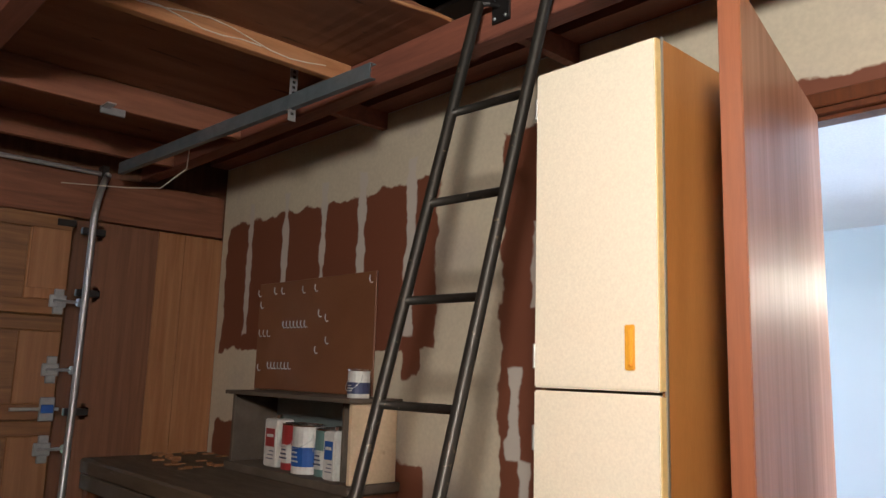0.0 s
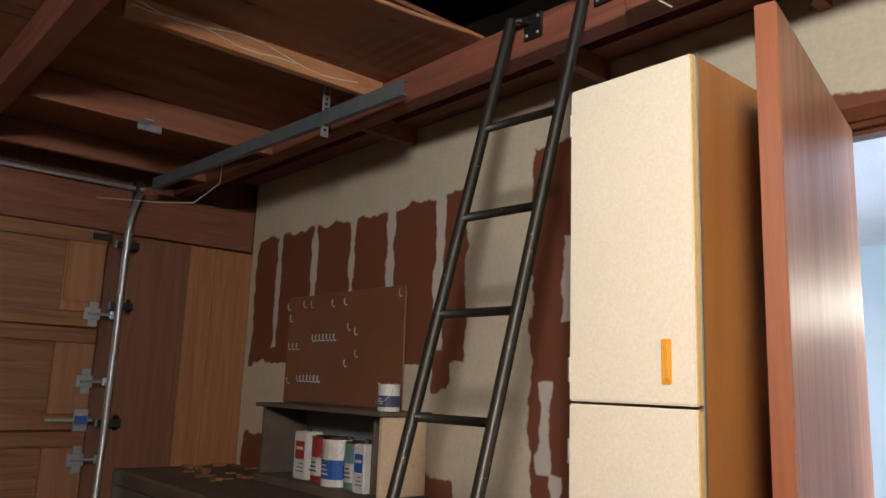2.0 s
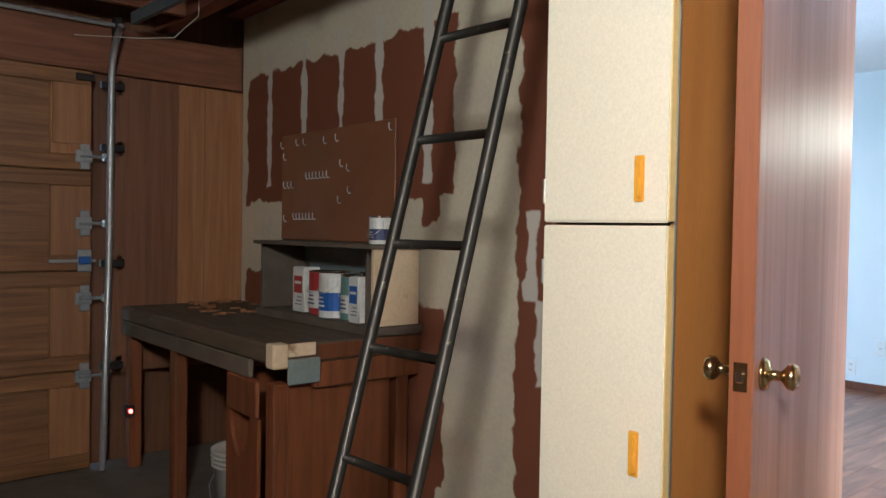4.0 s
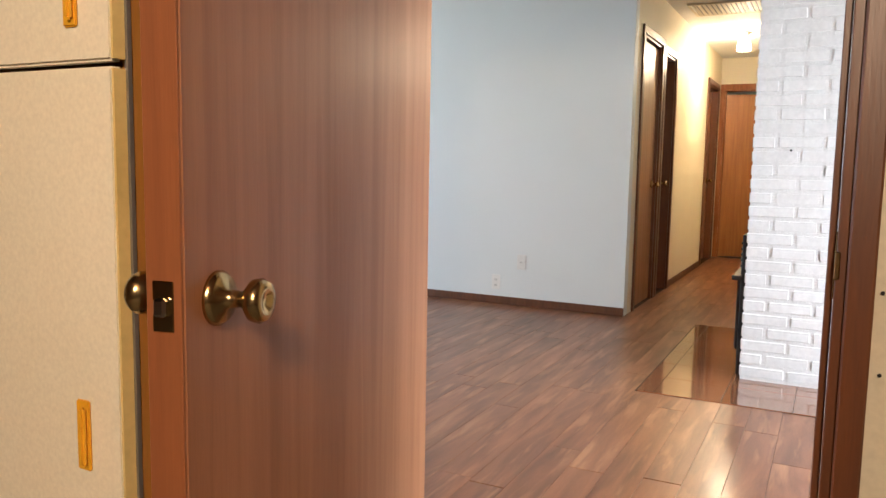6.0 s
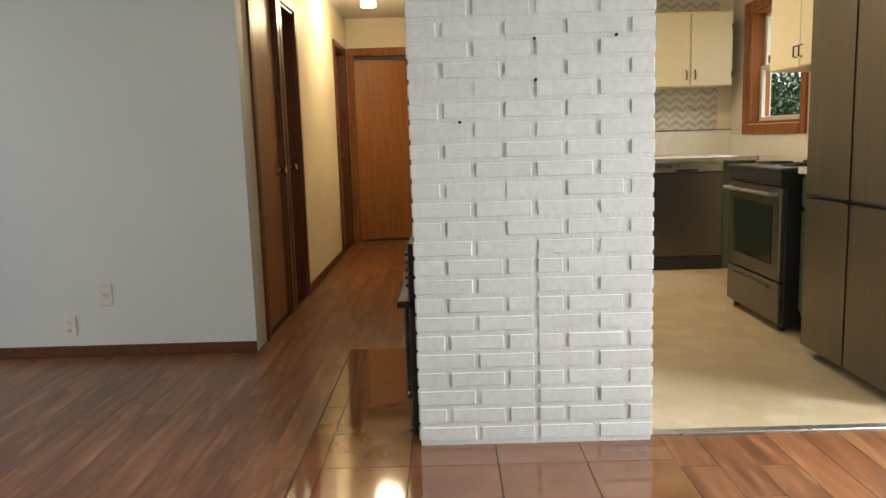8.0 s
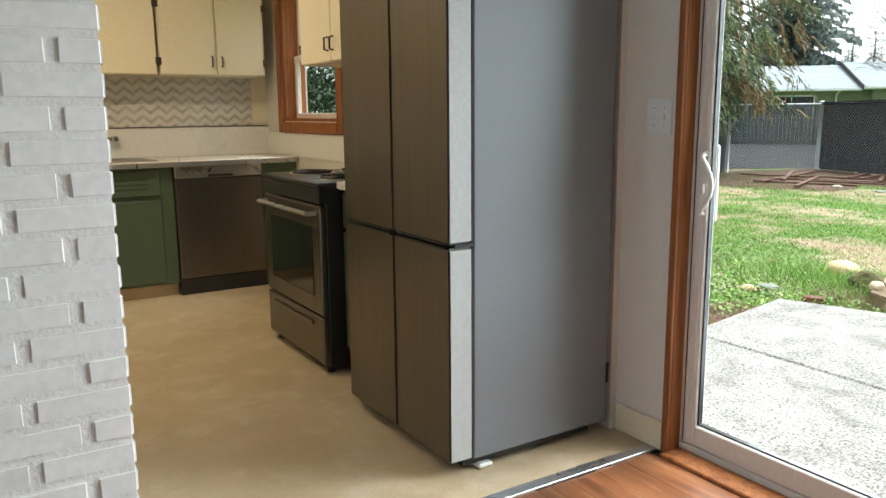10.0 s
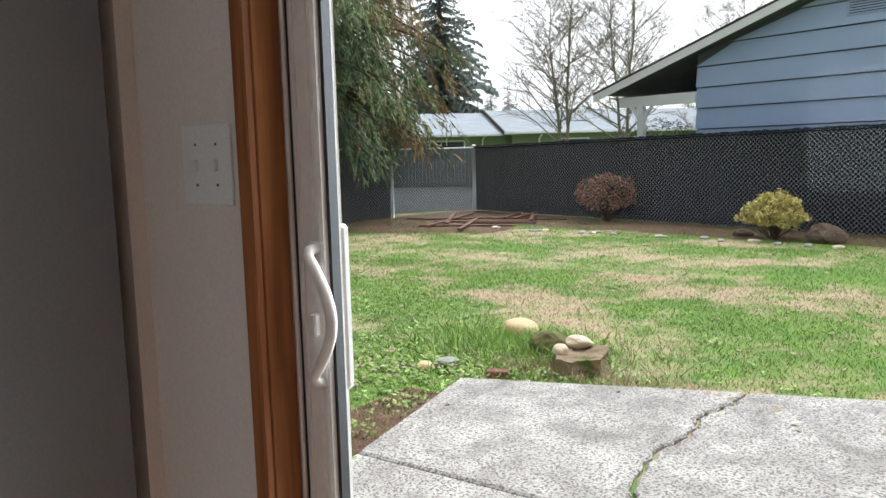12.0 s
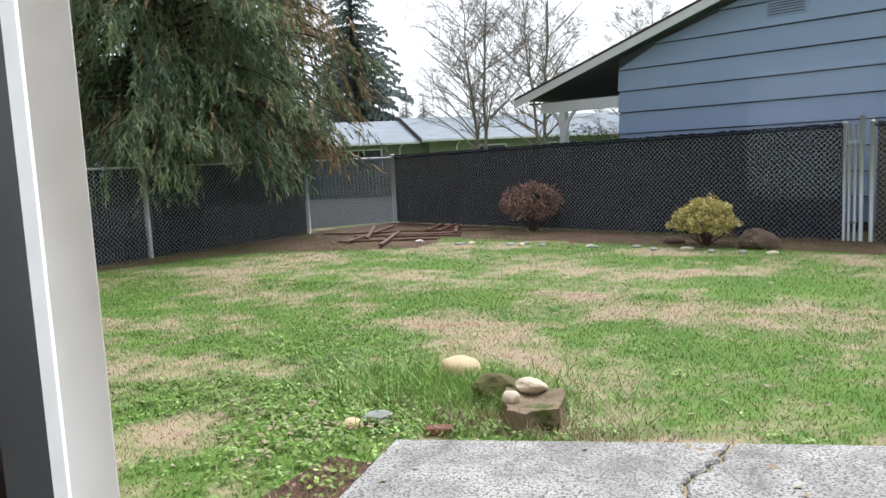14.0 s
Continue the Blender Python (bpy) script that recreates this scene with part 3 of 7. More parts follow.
wall_with_holes("x", -1.68, 0.15, HX, 6.27, -0.3, 2.6, [(4.15, 6.03, -0.01, 2.06)], "wall_south", "wall_warm", "off-white outer wall round the sliding door")
wall_with_holes("x", -1.68, 0.18, 6.27, 10.15, -0.3, 2.6, [(8.70, 9.66, 1.16, 2.05)], "wall_kitchen_south", "wall_warm", "off-white kitchen wall with a window")
wall_with_holes("x", 7.0, 0.15, HX, 8.3, -0.3, 2.6, [(4.1, 6.7, 0.6, 2.1)], "wall_north", "wall_white", "off-white living room wall with an added, unseen window opening")
wall_with_holes("y", 7.36, 0.10, 2.03, 4.13, 0, 2.6, [], "wall_living_east", "wall_white", "pale bluish white living room wall")
struct("wall_entry_return", box(7.46, 8.14, 4.03, 4.13, 0, 2.6), "wall_white", "off-white wall return at the entry", "wall")
struct("wall_entry", box(8.14, 8.24, 4.03, 7.0, 0, 2.6), "wall_white", "off-white entry wall with a coat rack", "wall")
wall_with_holes("x", 2.03, 0.10, 7.46, 11.95, 0, 2.6, [(7.64, 8.28, -0.01, 2.06), (8.42, 8.88, -0.01, 2.03), (10.86, 11.62, -0.01, 2.03)], "wall_hall_north", "wall_cream", "cream hallway wall with door openings")
wall_with_holes("y", 11.85, 0.10, 1.0, 2.03, 0, 2.6, [(1.22, 1.98, -0.01, 2.05)], "wall_hall_end", "wall_cream", "cream wall at the end of the hallway")
struct("wall_hall_south", box(7.36, 11.85, 0.98, 1.10, 0, 2.6), "wall_cream", "cream hallway wall behind the fireplace", "wall")
struct("wall_kitchen_east", box(10.05, 10.15, -1.5, 0.98, 0, 2.6), "wall_cream", "cream kitchen back wall", "wall")
struct("wall_bedroom", boxes((13.4, 13.5, -0.4, 3.4, 0, 2.6), (11.95, 13.5, 3.4, 3.5, 0, 2.6), (11.95, 13.5, -0.5, -0.4, 0, 2.6), (7.46, 11.95, 3.4, 3.5, 0, 2.6)), "wall_white", "plain white walls of the rooms beyond the hallway", "wall")
struct("ceiling", box(HX, 13.6, -1.5, 7.0, CEIL, CEIL + 0.08), "ceiling_white", "white textured ceiling", "ceiling")
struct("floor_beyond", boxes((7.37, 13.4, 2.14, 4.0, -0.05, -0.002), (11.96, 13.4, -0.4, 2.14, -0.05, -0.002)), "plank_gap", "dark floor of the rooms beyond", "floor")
struct("roof", box(-3.4, 13.7, -1.95, 7.3, 3.58, 3.66), "shingle_dark", "dark roof over house and garage", "roof")
# floors
struct("floor", box(HX - 0.1, 11.85, -1.55, 7.0, -0.06, -0.004), "plank_gap", "dark wooden subfloor under the laminate", "floor")
struct("floor_kitchen", boxes((6.09, 10.05, -1.53, 0.25, -0.003, 0.003), (7.36, 10.05, 0.25, 0.98, -0.003, 0.003)), "lino", "mottled beige sheet vinyl kitchen floor", "floor")
struct("floor_trim_strip", box(6.045, 6.092, -1.53, 0.245, -0.002, 0.008, 0.002), "metal_strip", "aluminium strip between wood and vinyl floor", "trim")
struct("baseboard_living", boxes((7.347, 7.36, 2.03, 4.13, 0.0, 0.062), bevel=0.003), "wood_trim", "low dark brown wooden baseboard", "baseboard")
struct("baseboard_hall", boxes((8.94, 10.79, 2.018, 2.03, 0.0, 0.062), (7.36, 11.84, 1.10, 1.112, 0.0, 0.062), bevel=0.003), "wood_trim", "low brown wooden hallway baseboard", "baseboard")
struct("baseboard_entry", box(8.128, 8.14, 4.13, 7.0, 0, 0.07, 0.003), "vinyl", "white baseboard in the entry", "baseboard")
struct("baseboard_kitchen", boxes((6.026, 6.26, -1.53, -1.518, 0.004, 0.11), bevel=0.003), "cab_cream", "cream rubber cove base beside the refrigerator", "baseboard")


def casing(name, axis, at, out, a0, a1, z1, width=0.06, material="wood_trim", label="brown stained wooden door frame", depth=0.12):
    """Door casing of two legs and a head, with jamb boards lining the opening."""
    t = thing(name, label, "door frame", kind="structure")
    d = 0.016 * out
    lo, hi = min(at, at + d), max(at, at + d)
    j0, j1 = min(at + 0.001 * out, at - depth * out), max(at + 0.001 * out, at - depth * out)
    legs = (("jamb", a0 - width, a0, 0, z1), ("jamb", a1, a1 + width, 0, z1), ("head", a0 - width, a1 + width, z1, z1 + width))
    for nm, p, q, zl, zh in legs:
        lim = (p, q, lo, hi, zl, zh) if axis == "x" else (lo, hi, p, q, zl, zh)
        part(nm, box(*lim, bevel=0.004), material, t)
    for p, q, zl, zh in ((a0 - 0.001, a0 + 0.018, 0, z1), (a1 - 0.018, a1 + 0.001, 0, z1), (a0 + 0.018, a1 - 0.018, z1 - 0.018, z1 + 0.001)):
        lim = (p, q, j0, j1, zl, zh) if axis == "x" else (j0, j1, p, q, zl, zh)
        part("lining", box(*lim, bevel=0.002), material, t)
    return t


def knob(at, axis_y, parent, name="door_knob"):
    """A brass knob with rose and turned neck; axis_y: the way that it sticks out along y."""
    s = axis_y
    prof = [(0.031, 0.0), (0.031, 0.004 * s), (0.026, 0.010 * s), (0.011, 0.014 * s), (0.009, 0.032 * s), (0.015, 0.038 * s), (0.0235, 0.045 * s), (0.025, 0.054 * s), (0.021, 0.061 * s), (0.012, 0.062 * s), (0.007, 0.058 * s), (0.001, 0.058 * s)]
    return part(name, lathe(prof, at, "y", 24), "brass", parent, "polished brass door knob", smooth=True)


# ---- door between garage and house ----
casing("door_frame_garage", "y", GX, -1, 0.692, 1.622, 2.05, 0.045, "wood_trim", "dark brown wooden frame of the garage door to the house", 0.135)
door_stop = struct("door_stop_garage", boxes((3.405, 3.445, 0.711, 0.724, 0.02, 2.03), (3.405, 3.445, 0.724, 1.603, 2.018, 2.031), bevel=0.002), "wood_trim", "dark brown door stop strip", "trim")
strike = thing("strike_plate", "worn brass strike plate on the brown jamb", "strike plate")
part("plate", boxes((3.387, 3.402, 0.7095, 0.7125, 0.845, 0.965), bevel=0.0006), "brass", strike)
part("lip", box(3.374, 3.387, 0.703, 0.7125, 0.88, 0.93, 0.002), "brass", strike)
struct("threshold_garage", box(3.36, 3.54, 0.712, 1.602, -0.03, 0.006, 0.004), "wood_trim_fir", "worn wooden threshold", "threshold")

LEAF = 0.914
leaf_ang = math.degrees(math.atan2(1.312 - 1.505, 2.452 - 3.345))
door = thing("door_garage", "open reddish brown flush birch door with brass knobs", "door", pose(3.345, 1.505, 0.012, 0, 0, leaf_ang), kind="structure")
part("leaf", box(0, LEAF, -0.043, 0.001, 0, 2.005, 0.0015), "door_birch", door)
part("edge_band", box(LEAF, LEAF + 0.004, -0.042, 0.0, 0, 2.005, 0.001), "door_edge", door, "orange brown edge strip")
knob((LEAF - 0.062, 0.001, 0.905), 1, door)
knob((LEAF - 0.062, -0.043, 0.905), -1, door)
part("latch_plate", box(LEAF + 0.003, LEAF + 0.0055, -0.034, -0.009, 0.878, 0.932, 0.001), "brass", door, "small latch plate")
part("latch_bolt", box(LEAF + 0.005, LEAF + 0.014, -0.029, -0.014, 0.895, 0.915, 0.003), "chrome", door)
for hz in (0.2, 1.0, 1.78):
    part("hinge", tube([(0.0, -0.048, hz), (0.0, -0.048, hz + 0.09)], 0.006, 8), "brass", door)

# ---- garage: ceiling timbers ----
struct("beam_ladder", box(2.85, 2.94, -3.6, 5.42, 2.37, 2.50, 0.005), "rafter_y", "reddish brown timber beam along the wall", "beam")
struct("beam_middle", box(1.58, 1.67, -3.6, 5.42, 2.36, 2.50, 0.005), "rafter_y", "dark brown timber beam across the garage", "beam")
struct("ledger_top", box(3.25, 3.379, -3.6, 5.3, 2.525, 2.60), "rafter_y", "dark timber plate above the drywall", "beam")
for by in (0.85, 1.55, 2.4, 3.6):
    struct("blocking", box(2.941, 3.379, by, by + 0.04, 2.44, 2.524), "rafter_y", "short dark blocking between beam and wall", "beam")
# shade of the gap over the wall, put into the boards' colour
struct("soffit_boards", boxes((2.9, 3.4, -3.6, 5.42, 2.602, 2.62)), "attic", "boards coloured near black as the shade between beam and wall", "ceiling")
for i, jy in enumerate((-3.2, -2.4, -1.6, -0.8, 0.0, 0.85, 4.15, 4.95)):
    struct("joist", box(-3.2, 2.849, jy - 0.02, jy + 0.02, 2.37, 2.499, 0.003), "rafter", "rough brown ceiling joist", "joist")
struct("joist_bright", box(1.765, 2.849, 3.19, 3.23, 2.42, 2.50, 0.003), "fir_new", "orange fir ceiling joist", "joist")
struct("joist_hatch", boxes((1.765, 2.83, 1.93, 1.975, 2.45, 2.52), bevel=0.003), "fir_new", "pale fir joist beside the attic hatch", "joist")
struct("block_hatch", box(2.815, 2.85, 1.74, 1.93, 2.36, 2.505, 0.004), "rafter_y", "short brown timber block on the beam", "block")
struct("ceiling_garage", boxes((-3.2, 1.70, -3.6, 5.42, 2.505, 2.52), (1.70, 2.9, 2.60, 5.42, 2.505, 2.522), (1.70, 2.9, -3.6, 1.93, 2.522, 2.538)), "plywood", "water-stained brown plywood garage ceiling", "ceiling")
# sagging edge of the hatch plywood
hb = bmesh.new()
for i in range(16):
    u0, u1 = i / 16, (i + 1) / 16
    f = lambda u: 2.497 - 0.035 * math.sin(math.pi * min(1, u * 1.05)) ** 1.0
    x0, x1 = 1.76 + u0 * 1.09, 1.76 + u1 * 1.09
    vs = [hb.verts.new(c) for c in ((x0, 2.585, f(u0)), (x1, 2.585, f(u1)), (x1, 2.585, f(u1) + 0.014), (x0, 2.585, f(u0) + 0.014), (x0, 3.25, 2.503), (x1, 3.25, 2.503))]
    hb.faces.new((vs[0], vs[1], vs[2], vs[3]))
    hb.faces.new((vs[0], vs[4], vs[5], vs[1]))
struct("hatch_plywood_edge", hb, "plywood", "sagging plywood edge at the attic hatch", "ceiling")
struct("hatch_edge_strip", tube([(1.76 + u / 16 * 1.09, 2.583, 2.504 - 0.035 * math.sin(math.pi * min(1, u / 16 * 1.05))) for u in range(17)], 0.007, 6), "fir_new", "pale cut plywood edge", "trim")

# wires stapled to joist and hanging from the beam
def wire(name, pts, label, r=0.0025):
    t = tagged(part(name, tube(pts, r, 5), "wire_white"), label, "wire")
    return t


wire("cable", [(1.78 + 0.085 * i, 3.182, 2.482 - 0.02 * math.sin(i * 0.9) - 0.003 * i) for i in range(12)], "thin white cable stapled along the joist")
wire("cable", [(1.78 + 0.08 * i, 3.184, 2.468 - 0.012 * math.sin(i * 1.3 + 1) - 0.004 * i) for i in range(9)], "thin white cable stapled along the joist")
wire("cable", [(2.83, 1.86, 2.50), (2.80, 1.84, 2.44), (2.79, 1.83, 2.38), (2.80, 1.80, 2.335), (2.83, 1.78, 2.32)], "white wire hanging from the beam")
wire("cable", [(2.66, 4.30, 2.34), (2.72, 4.45, 2.25), (2.66, 4.62, 2.16), (2.55, 4.8, 2.17), (2.3, 5.1, 2.2)], "thin wire drooping under the rail")
wire("cable", [(1.7 + 0.1 * i, 5.34, 2.20 - 0.02 * math.sin(i * 0.8)) for i in range(8)], "thin wire along the header")
spike = thing("nail_hook", "rusty bent nail hook in the wall", "hook")
part("shank", tube([(3.385, 1.62, 2.46), (3.33, 1.60, 2.45), (3.29, 1.58, 2.44), (3.285, 1.575, 2.46)], 0.006, 6), "iron", spike)

# ---- garage door with its tracks ----
gd = thing("garage_door", "closed wooden sectional garage door of orange fir panels", "garage door", kind="structure")
secs = [GFLOOR + 0.01 + 0.575 * i for i in range(5)]
for i in range(4):
    z0, z1 = secs[i], secs[i + 1] - 0.006
    sec = part("section", boxes((-2.5, 2.45, 5.335, 5.372, z0, z1)), "door_fir", gd)
    for rz0, rz1 in ((z0, z0 + 0.085), (z1 - 0.085, z1)):
        part("rail", box(-2.5, 2.45, 5.312, 5.336, rz0, rz1, 0.005), "door_fir", sec)
    for sx in (-2.5, -1.55, -0.6, 0.35, 1.3, 2.23):
        part("stile", box(sx, sx + (0.22 if sx > 2 else 0.1), 5.314, 5.336, z0 + 0.085, z1 - 0.085, 0.005), "board_light" if sx > 2 else "door_fir", sec)
# added sheet, keeps daylight from leaking through the gaps between sections
part("backing", box(-2.5, 2.45, 5.374, 5.384, GFLOOR, 2.06), "board_dark", gd)
part("patch_panel", box(2.24, 2.445, 5.300, 5.3135, 1.63, 1.97, 0.002), "board_light", gd, "pale plywood patch on the top corner")
for hz in (0.30, 0.749, 1.181, 1.564):
    hg = part("roller_bracket", boxes((2.385, 2.44, 5.300, 5.312, hz - 0.075, hz + 0.075), (2.36, 2.45, 5.294, 5.301, hz - 0.035, hz + 0.035), bevel=0.005), "galv", gd, "galvanised hinge and roller bracket")
    part("roller_pin", tube([(2.38, 5.285, hz), (2.53, 5.285, hz)], 0.009, 8), "galv", hg)
    part("roller", lathe([(0.022, -0.01), (0.025, 0.0), (0.022, 0.01)], (2.515, 5.285, hz), "x", 14), "galv", hg)
tbk = part("top_bracket", boxes((2.36, 2.46, 5.285, 5.301, 1.995, 2.035), bevel=0.004), "iron", gd, "black steel top roller bracket")
lk = part("slide_lock", boxes((2.22, 2.47, 5.286, 5.30, 0.957, 0.975), bevel=0.003), "galv", gd, "steel slide bolt")
part("lock_plate", box(2.37, 2.45, 5.296, 5.306, 0.90, 1.03, 0.004), "galv", lk)
part("bolt_label", box(2.375, 2.44, 5.276, 5.287, 0.945, 0.99, 0.003), "can_blue", lk, "blue lock body")
struct("door_header", boxes((-2.6, 3.379, 5.32, 5.36, 2.06, 2.33), bevel=0.004), "rafter", "brown timber header over the garage door", "beam")


def track_profile(pts, w, d, bm):
    """A C-shaped track swept along points in a plane of constant x."""
    prof = [(-w / 2, d / 2), (-w / 2, -d / 2), (w / 2, -d / 2), (w / 2, d / 2), (w / 2 - 0.004, d / 2), (w / 2 - 0.004, -d / 2 + 0.004), (-w / 2 + 0.004, -d / 2 + 0.004), (-w / 2 + 0.004, d / 2)]
    rings = []
    P = [Vector(p) for p in pts]
    for i, p in enumerate(P):
        t = (P[min(i + 1, len(P) - 1)] - P[max(i - 1, 0)]).normalized()
        nrm = Vector((1, 0, 0)).cross(t).normalized()
        rings.append([bm.verts.new(p + nrm * a + Vector((1, 0, 0)) * c) for a, c in prof])
    for a, c in zip(rings, rings[1:]):
        for k in range(8):
            bm.faces.new((a[k], a[(k + 1) % 8], c[(k + 1) % 8], c[k]))
    bm.faces.new(rings[0])
    bm.faces.new(rings[-1][::-1])
    return bm


track = thing("door_track", "galvanised steel garage door track with curved corner", "door track")
curve = [(2.54, 5.25 - 0.30 * (1 - math.cos(a)), 2.02 + 0.30 * math.sin(a)) for a in [math.pi / 2 * k / 10 for k in range(11)]]
part("vertical_track", tube([(2.50, 5.25, GFLOOR), (2.53, 5.25, 1.0), (2.54, 5.25, 2.02)] + curve[1:8], 0.02, 8), "galv", track, smooth=True)
part("horizontal_track", track_profile([(2.56 + 0.14 * (i / 14), 4.95 - (4.95 - 2.84) * i / 14, 2.305 + 0.03 * i / 14) for i in range(15)], 0.062, 0.028, bmesh.new()), "galv_blue", track, "blue grey steel rail")
for zz in (0.35, 0.95, 1.62, 1.98):
    part("track_bracket", boxes((2.49, 2.62, 5.262, 5.30, zz - 0.02, zz + 0.02), (2.585, 2.62, 5.30, 5.318, zz - 0.05, zz + 0.05), bevel=0.003), "iron", track)
strap = thing("track_hanger", "perforated galvanised steel strap holding the door track", "hanger strap")
part("strap", box(2.655, 2.692, 3.352, 3.356, 2.25, 2.504, 0.001), "galv", strap)
for k in range(9):
    part("hole", box(2.667, 2.680, 3.3505, 3.3522, 2.275 + 0.023 * k, 2.287 + 0.023 * k), "black", strap)
part("bolt", tube([(2.66, 3.342, 2.30), (2.66, 3.37, 2.30)], 0.008, 8), "galv", strap)
rod = thing("torsion_bar", "thin steel bar over the garage door", "bar")
part("bar", tube([(-2.4, 5.27, 2.36), (2.60, 5.27, 2.33)], 0.013, 8), "galv", rod)
part("end_bracket", boxes((2.56, 2.60, 5.25, 5.319, 2.24, 2.38), bevel=0.003), "iron", rod)
clip = thing("ceiling_bracket", "small galvanised bracket on the dark ceiling", "bracket")
part("plate", boxes((2.16, 2.27, 4.13, 4.145, 2.34, 2.375), (2.16, 2.20, 4.05, 4.13, 2.362, 2.37), bevel=0.002), "galv", clip)

# plywood boards on the wall beside the garage door
for i, (bx0, bx1, mt) in enumerate(((2.56, 2.95, "board_dark"), (2.952, 3.12, "board_light"), (3.122, 3.379, "board_light"))):
    struct("wall_board", box(bx0, bx1, 5.30, 5.318, 0.3, 2.045, 0.002), mt, "vertical brown wooden wall board", "board")

# ---- workbench ----
bench = thing("workbench", "dark worn wooden workbench with a stained thick top", "workbench")
BX, BY = 2.61, 3.40
part("top", box(BX, 3.37, BY, 5.29, 0.61, 0.695, 0.012), "bench_top", bench, "oil-stained thick plank top")
part("front_rail", box(BX + 0.005, BX + 0.03, BY + 0.24, 5.28, 0.53, 0.609, 0.004), "shelf_grey", bench)
part("end_rail", box(BX + 0.19, 3.36, BY + 0.005, BY + 0.035, 0.50, 0.609, 0.006), "bench_wood", bench)
part("end_edge", box(BX + 0.20, 3.368, BY - 0.004, BY + 0.004, 0.622, 0.688, 0.003), "bench_wood", bench, "bare orange end of the thick top")
part("corner_patch", box(BX - 0.01, BX + 0.06, BY - 0.007, BY + 0.06, 0.60, 0.702, 0.006), "panel_cream", bench, "cream painted corner")
part("corner_strip", box(BX + 0.06, BX + 0.19, BY - 0.006, BY + 0.004, 0.645, 0.70, 0.003), "panel_cream", bench, "cream painted edge strip")
part("tape", box(BX + 0.06, BX + 0.21, BY - 0.011, BY + 0.006, 0.53, 0.635, 0.004), "tape_grey", bench, "grey tape over the end rail")
part("end_panel", box(BX + 0.09, BX + 0.62, BY + 0.05, BY + 0.072, GFLOOR + 0.04, 0.52, 0.004), "bench_wood", bench)
part("end_post", box(3.26, 3.33, BY + 0.04, BY + 0.11, GFLOOR, 0.52, 0.006), "bench_wood", bench)
for ly in (BY + 0.04, 4.50, 5.18):
    part("leg", box(BX + 0.02, BX + 0.09, ly, ly + 0.07, GFLOOR, 0.53, 0.006), "bench_wood", bench)
part("back_leg", box(3.26, 3.33, 5.18, 5.26, GFLOOR, 0.609, 0.006), "bench_wood", bench)
part("upper_front", box(BX + 0.005, BX + 0.025, BY + 0.16, BY + 0.46, 0.36, 0.53, 0.012), "bench_wood", bench)
# bin front with a scooped opening
sb = bmesh.new()
y0 = BY + 0.16
prof = [(y0, GFLOOR + 0.06), (y0 + 0.30, GFLOOR + 0.06), (y0 + 0.30, 0.36), (y0 + 0.27, 0.36)]
prof += [(y0 + 0.27 - 0.20 * k / 12, 0.36 - 0.19 * math.sin(math.pi * k / 12) ** 0.7) for k in range(1, 12)] + [(y0 + 0.07, 0.36), (y0, 0.36)]
fr = [sb.verts.new((BX + 0.008, y, z)) for y, z in prof]
bk = [sb.verts.new((BX + 0.026, y, z)) for y, z in prof]
sb.faces.new(fr)
sb.faces.new(bk[::-1])
for k in range(len(prof)):
    sb.faces.new((fr[k], bk[k], bk[(k + 1) % len(prof)], fr[(k + 1) % len(prof)]))
part("bin_front", sb, "bench_wood", bench, "brown panel with a scooped hand opening")
part("bin_side", box(BX + 0.027, 3.30, y0 + 0.30, y0 + 0.32, GFLOOR + 0.06, 0.53), "bench_wood", bench)
# back and base coloured black for the shade inside the bin
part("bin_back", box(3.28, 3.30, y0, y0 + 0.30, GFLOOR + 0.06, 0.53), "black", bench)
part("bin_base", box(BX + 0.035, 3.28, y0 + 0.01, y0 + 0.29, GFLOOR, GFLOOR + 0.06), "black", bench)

shelf = thing("bench_shelf", "open grey wooden shelf box standing on the workbench", "shelf")
part("top_board", box(3.07, 3.372, 3.39, 4.52, 1.085, 1.105, 0.003), "shelf_grey", shelf)
part("side_panel", box(3.10, 3.372, 4.46, 4.485, 0.736, 1.085, 0.003), "shelf_grey", shelf)
part("side_panel", box(3.10, 3.36, 3.41, 3.432, 0.736, 1.085, 0.003), "panel_cream", shelf, "cream stained end panel")
part("back", box(3.362, 3.374, 3.43, 4.46, 0.736, 1.085), "tape_grey", shelf, "blue grey back")
part("bottom_board", box(3.08, 3.372, 3.39, 4.50, 0.6955, 0.735, 0.003), "shelf_grey", shelf)
part("divider", box(3.14, 3.36, 3.52, 3.535, 0.736, 1.085, 0.002), "shelf_grey", shelf)

peg = thing("pegboard", "brown hardboard tool panel with small metal hooks", "tool panel")
part("board", box(3.352, 3.362, 3.60, 4.72, 1.107, 1.715, 0.003), "hardboard", peg)
rng = random.Random(4)
hooks = [(4.70, 1.644), (4.667, 1.574), (4.524, 1.65), (4.444, 1.646), (4.228, 1.64), (4.108, 1.643), (4.665, 1.409), (4.62, 1.408), (4.576, 1.408), (4.062, 1.505), (3.997, 1.479), (3.986, 1.362), (4.08, 1.312), (4.658, 1.213), (3.63, 1.66)]
hooks += [(4.41 - 0.036 * k, 1.453) for k in range(7)] + [(4.55 - 0.036 * k, 1.226) for k in range(7)]
for hy, hz in hooks:
    part("hook", tube([(3.353, hy, hz), (3.34, hy, hz - 0.004), (3.332, hy, hz + 0.012), (3.334, hy, hz + 0.034)], 0.0034, 5), "wire_galv", peg)


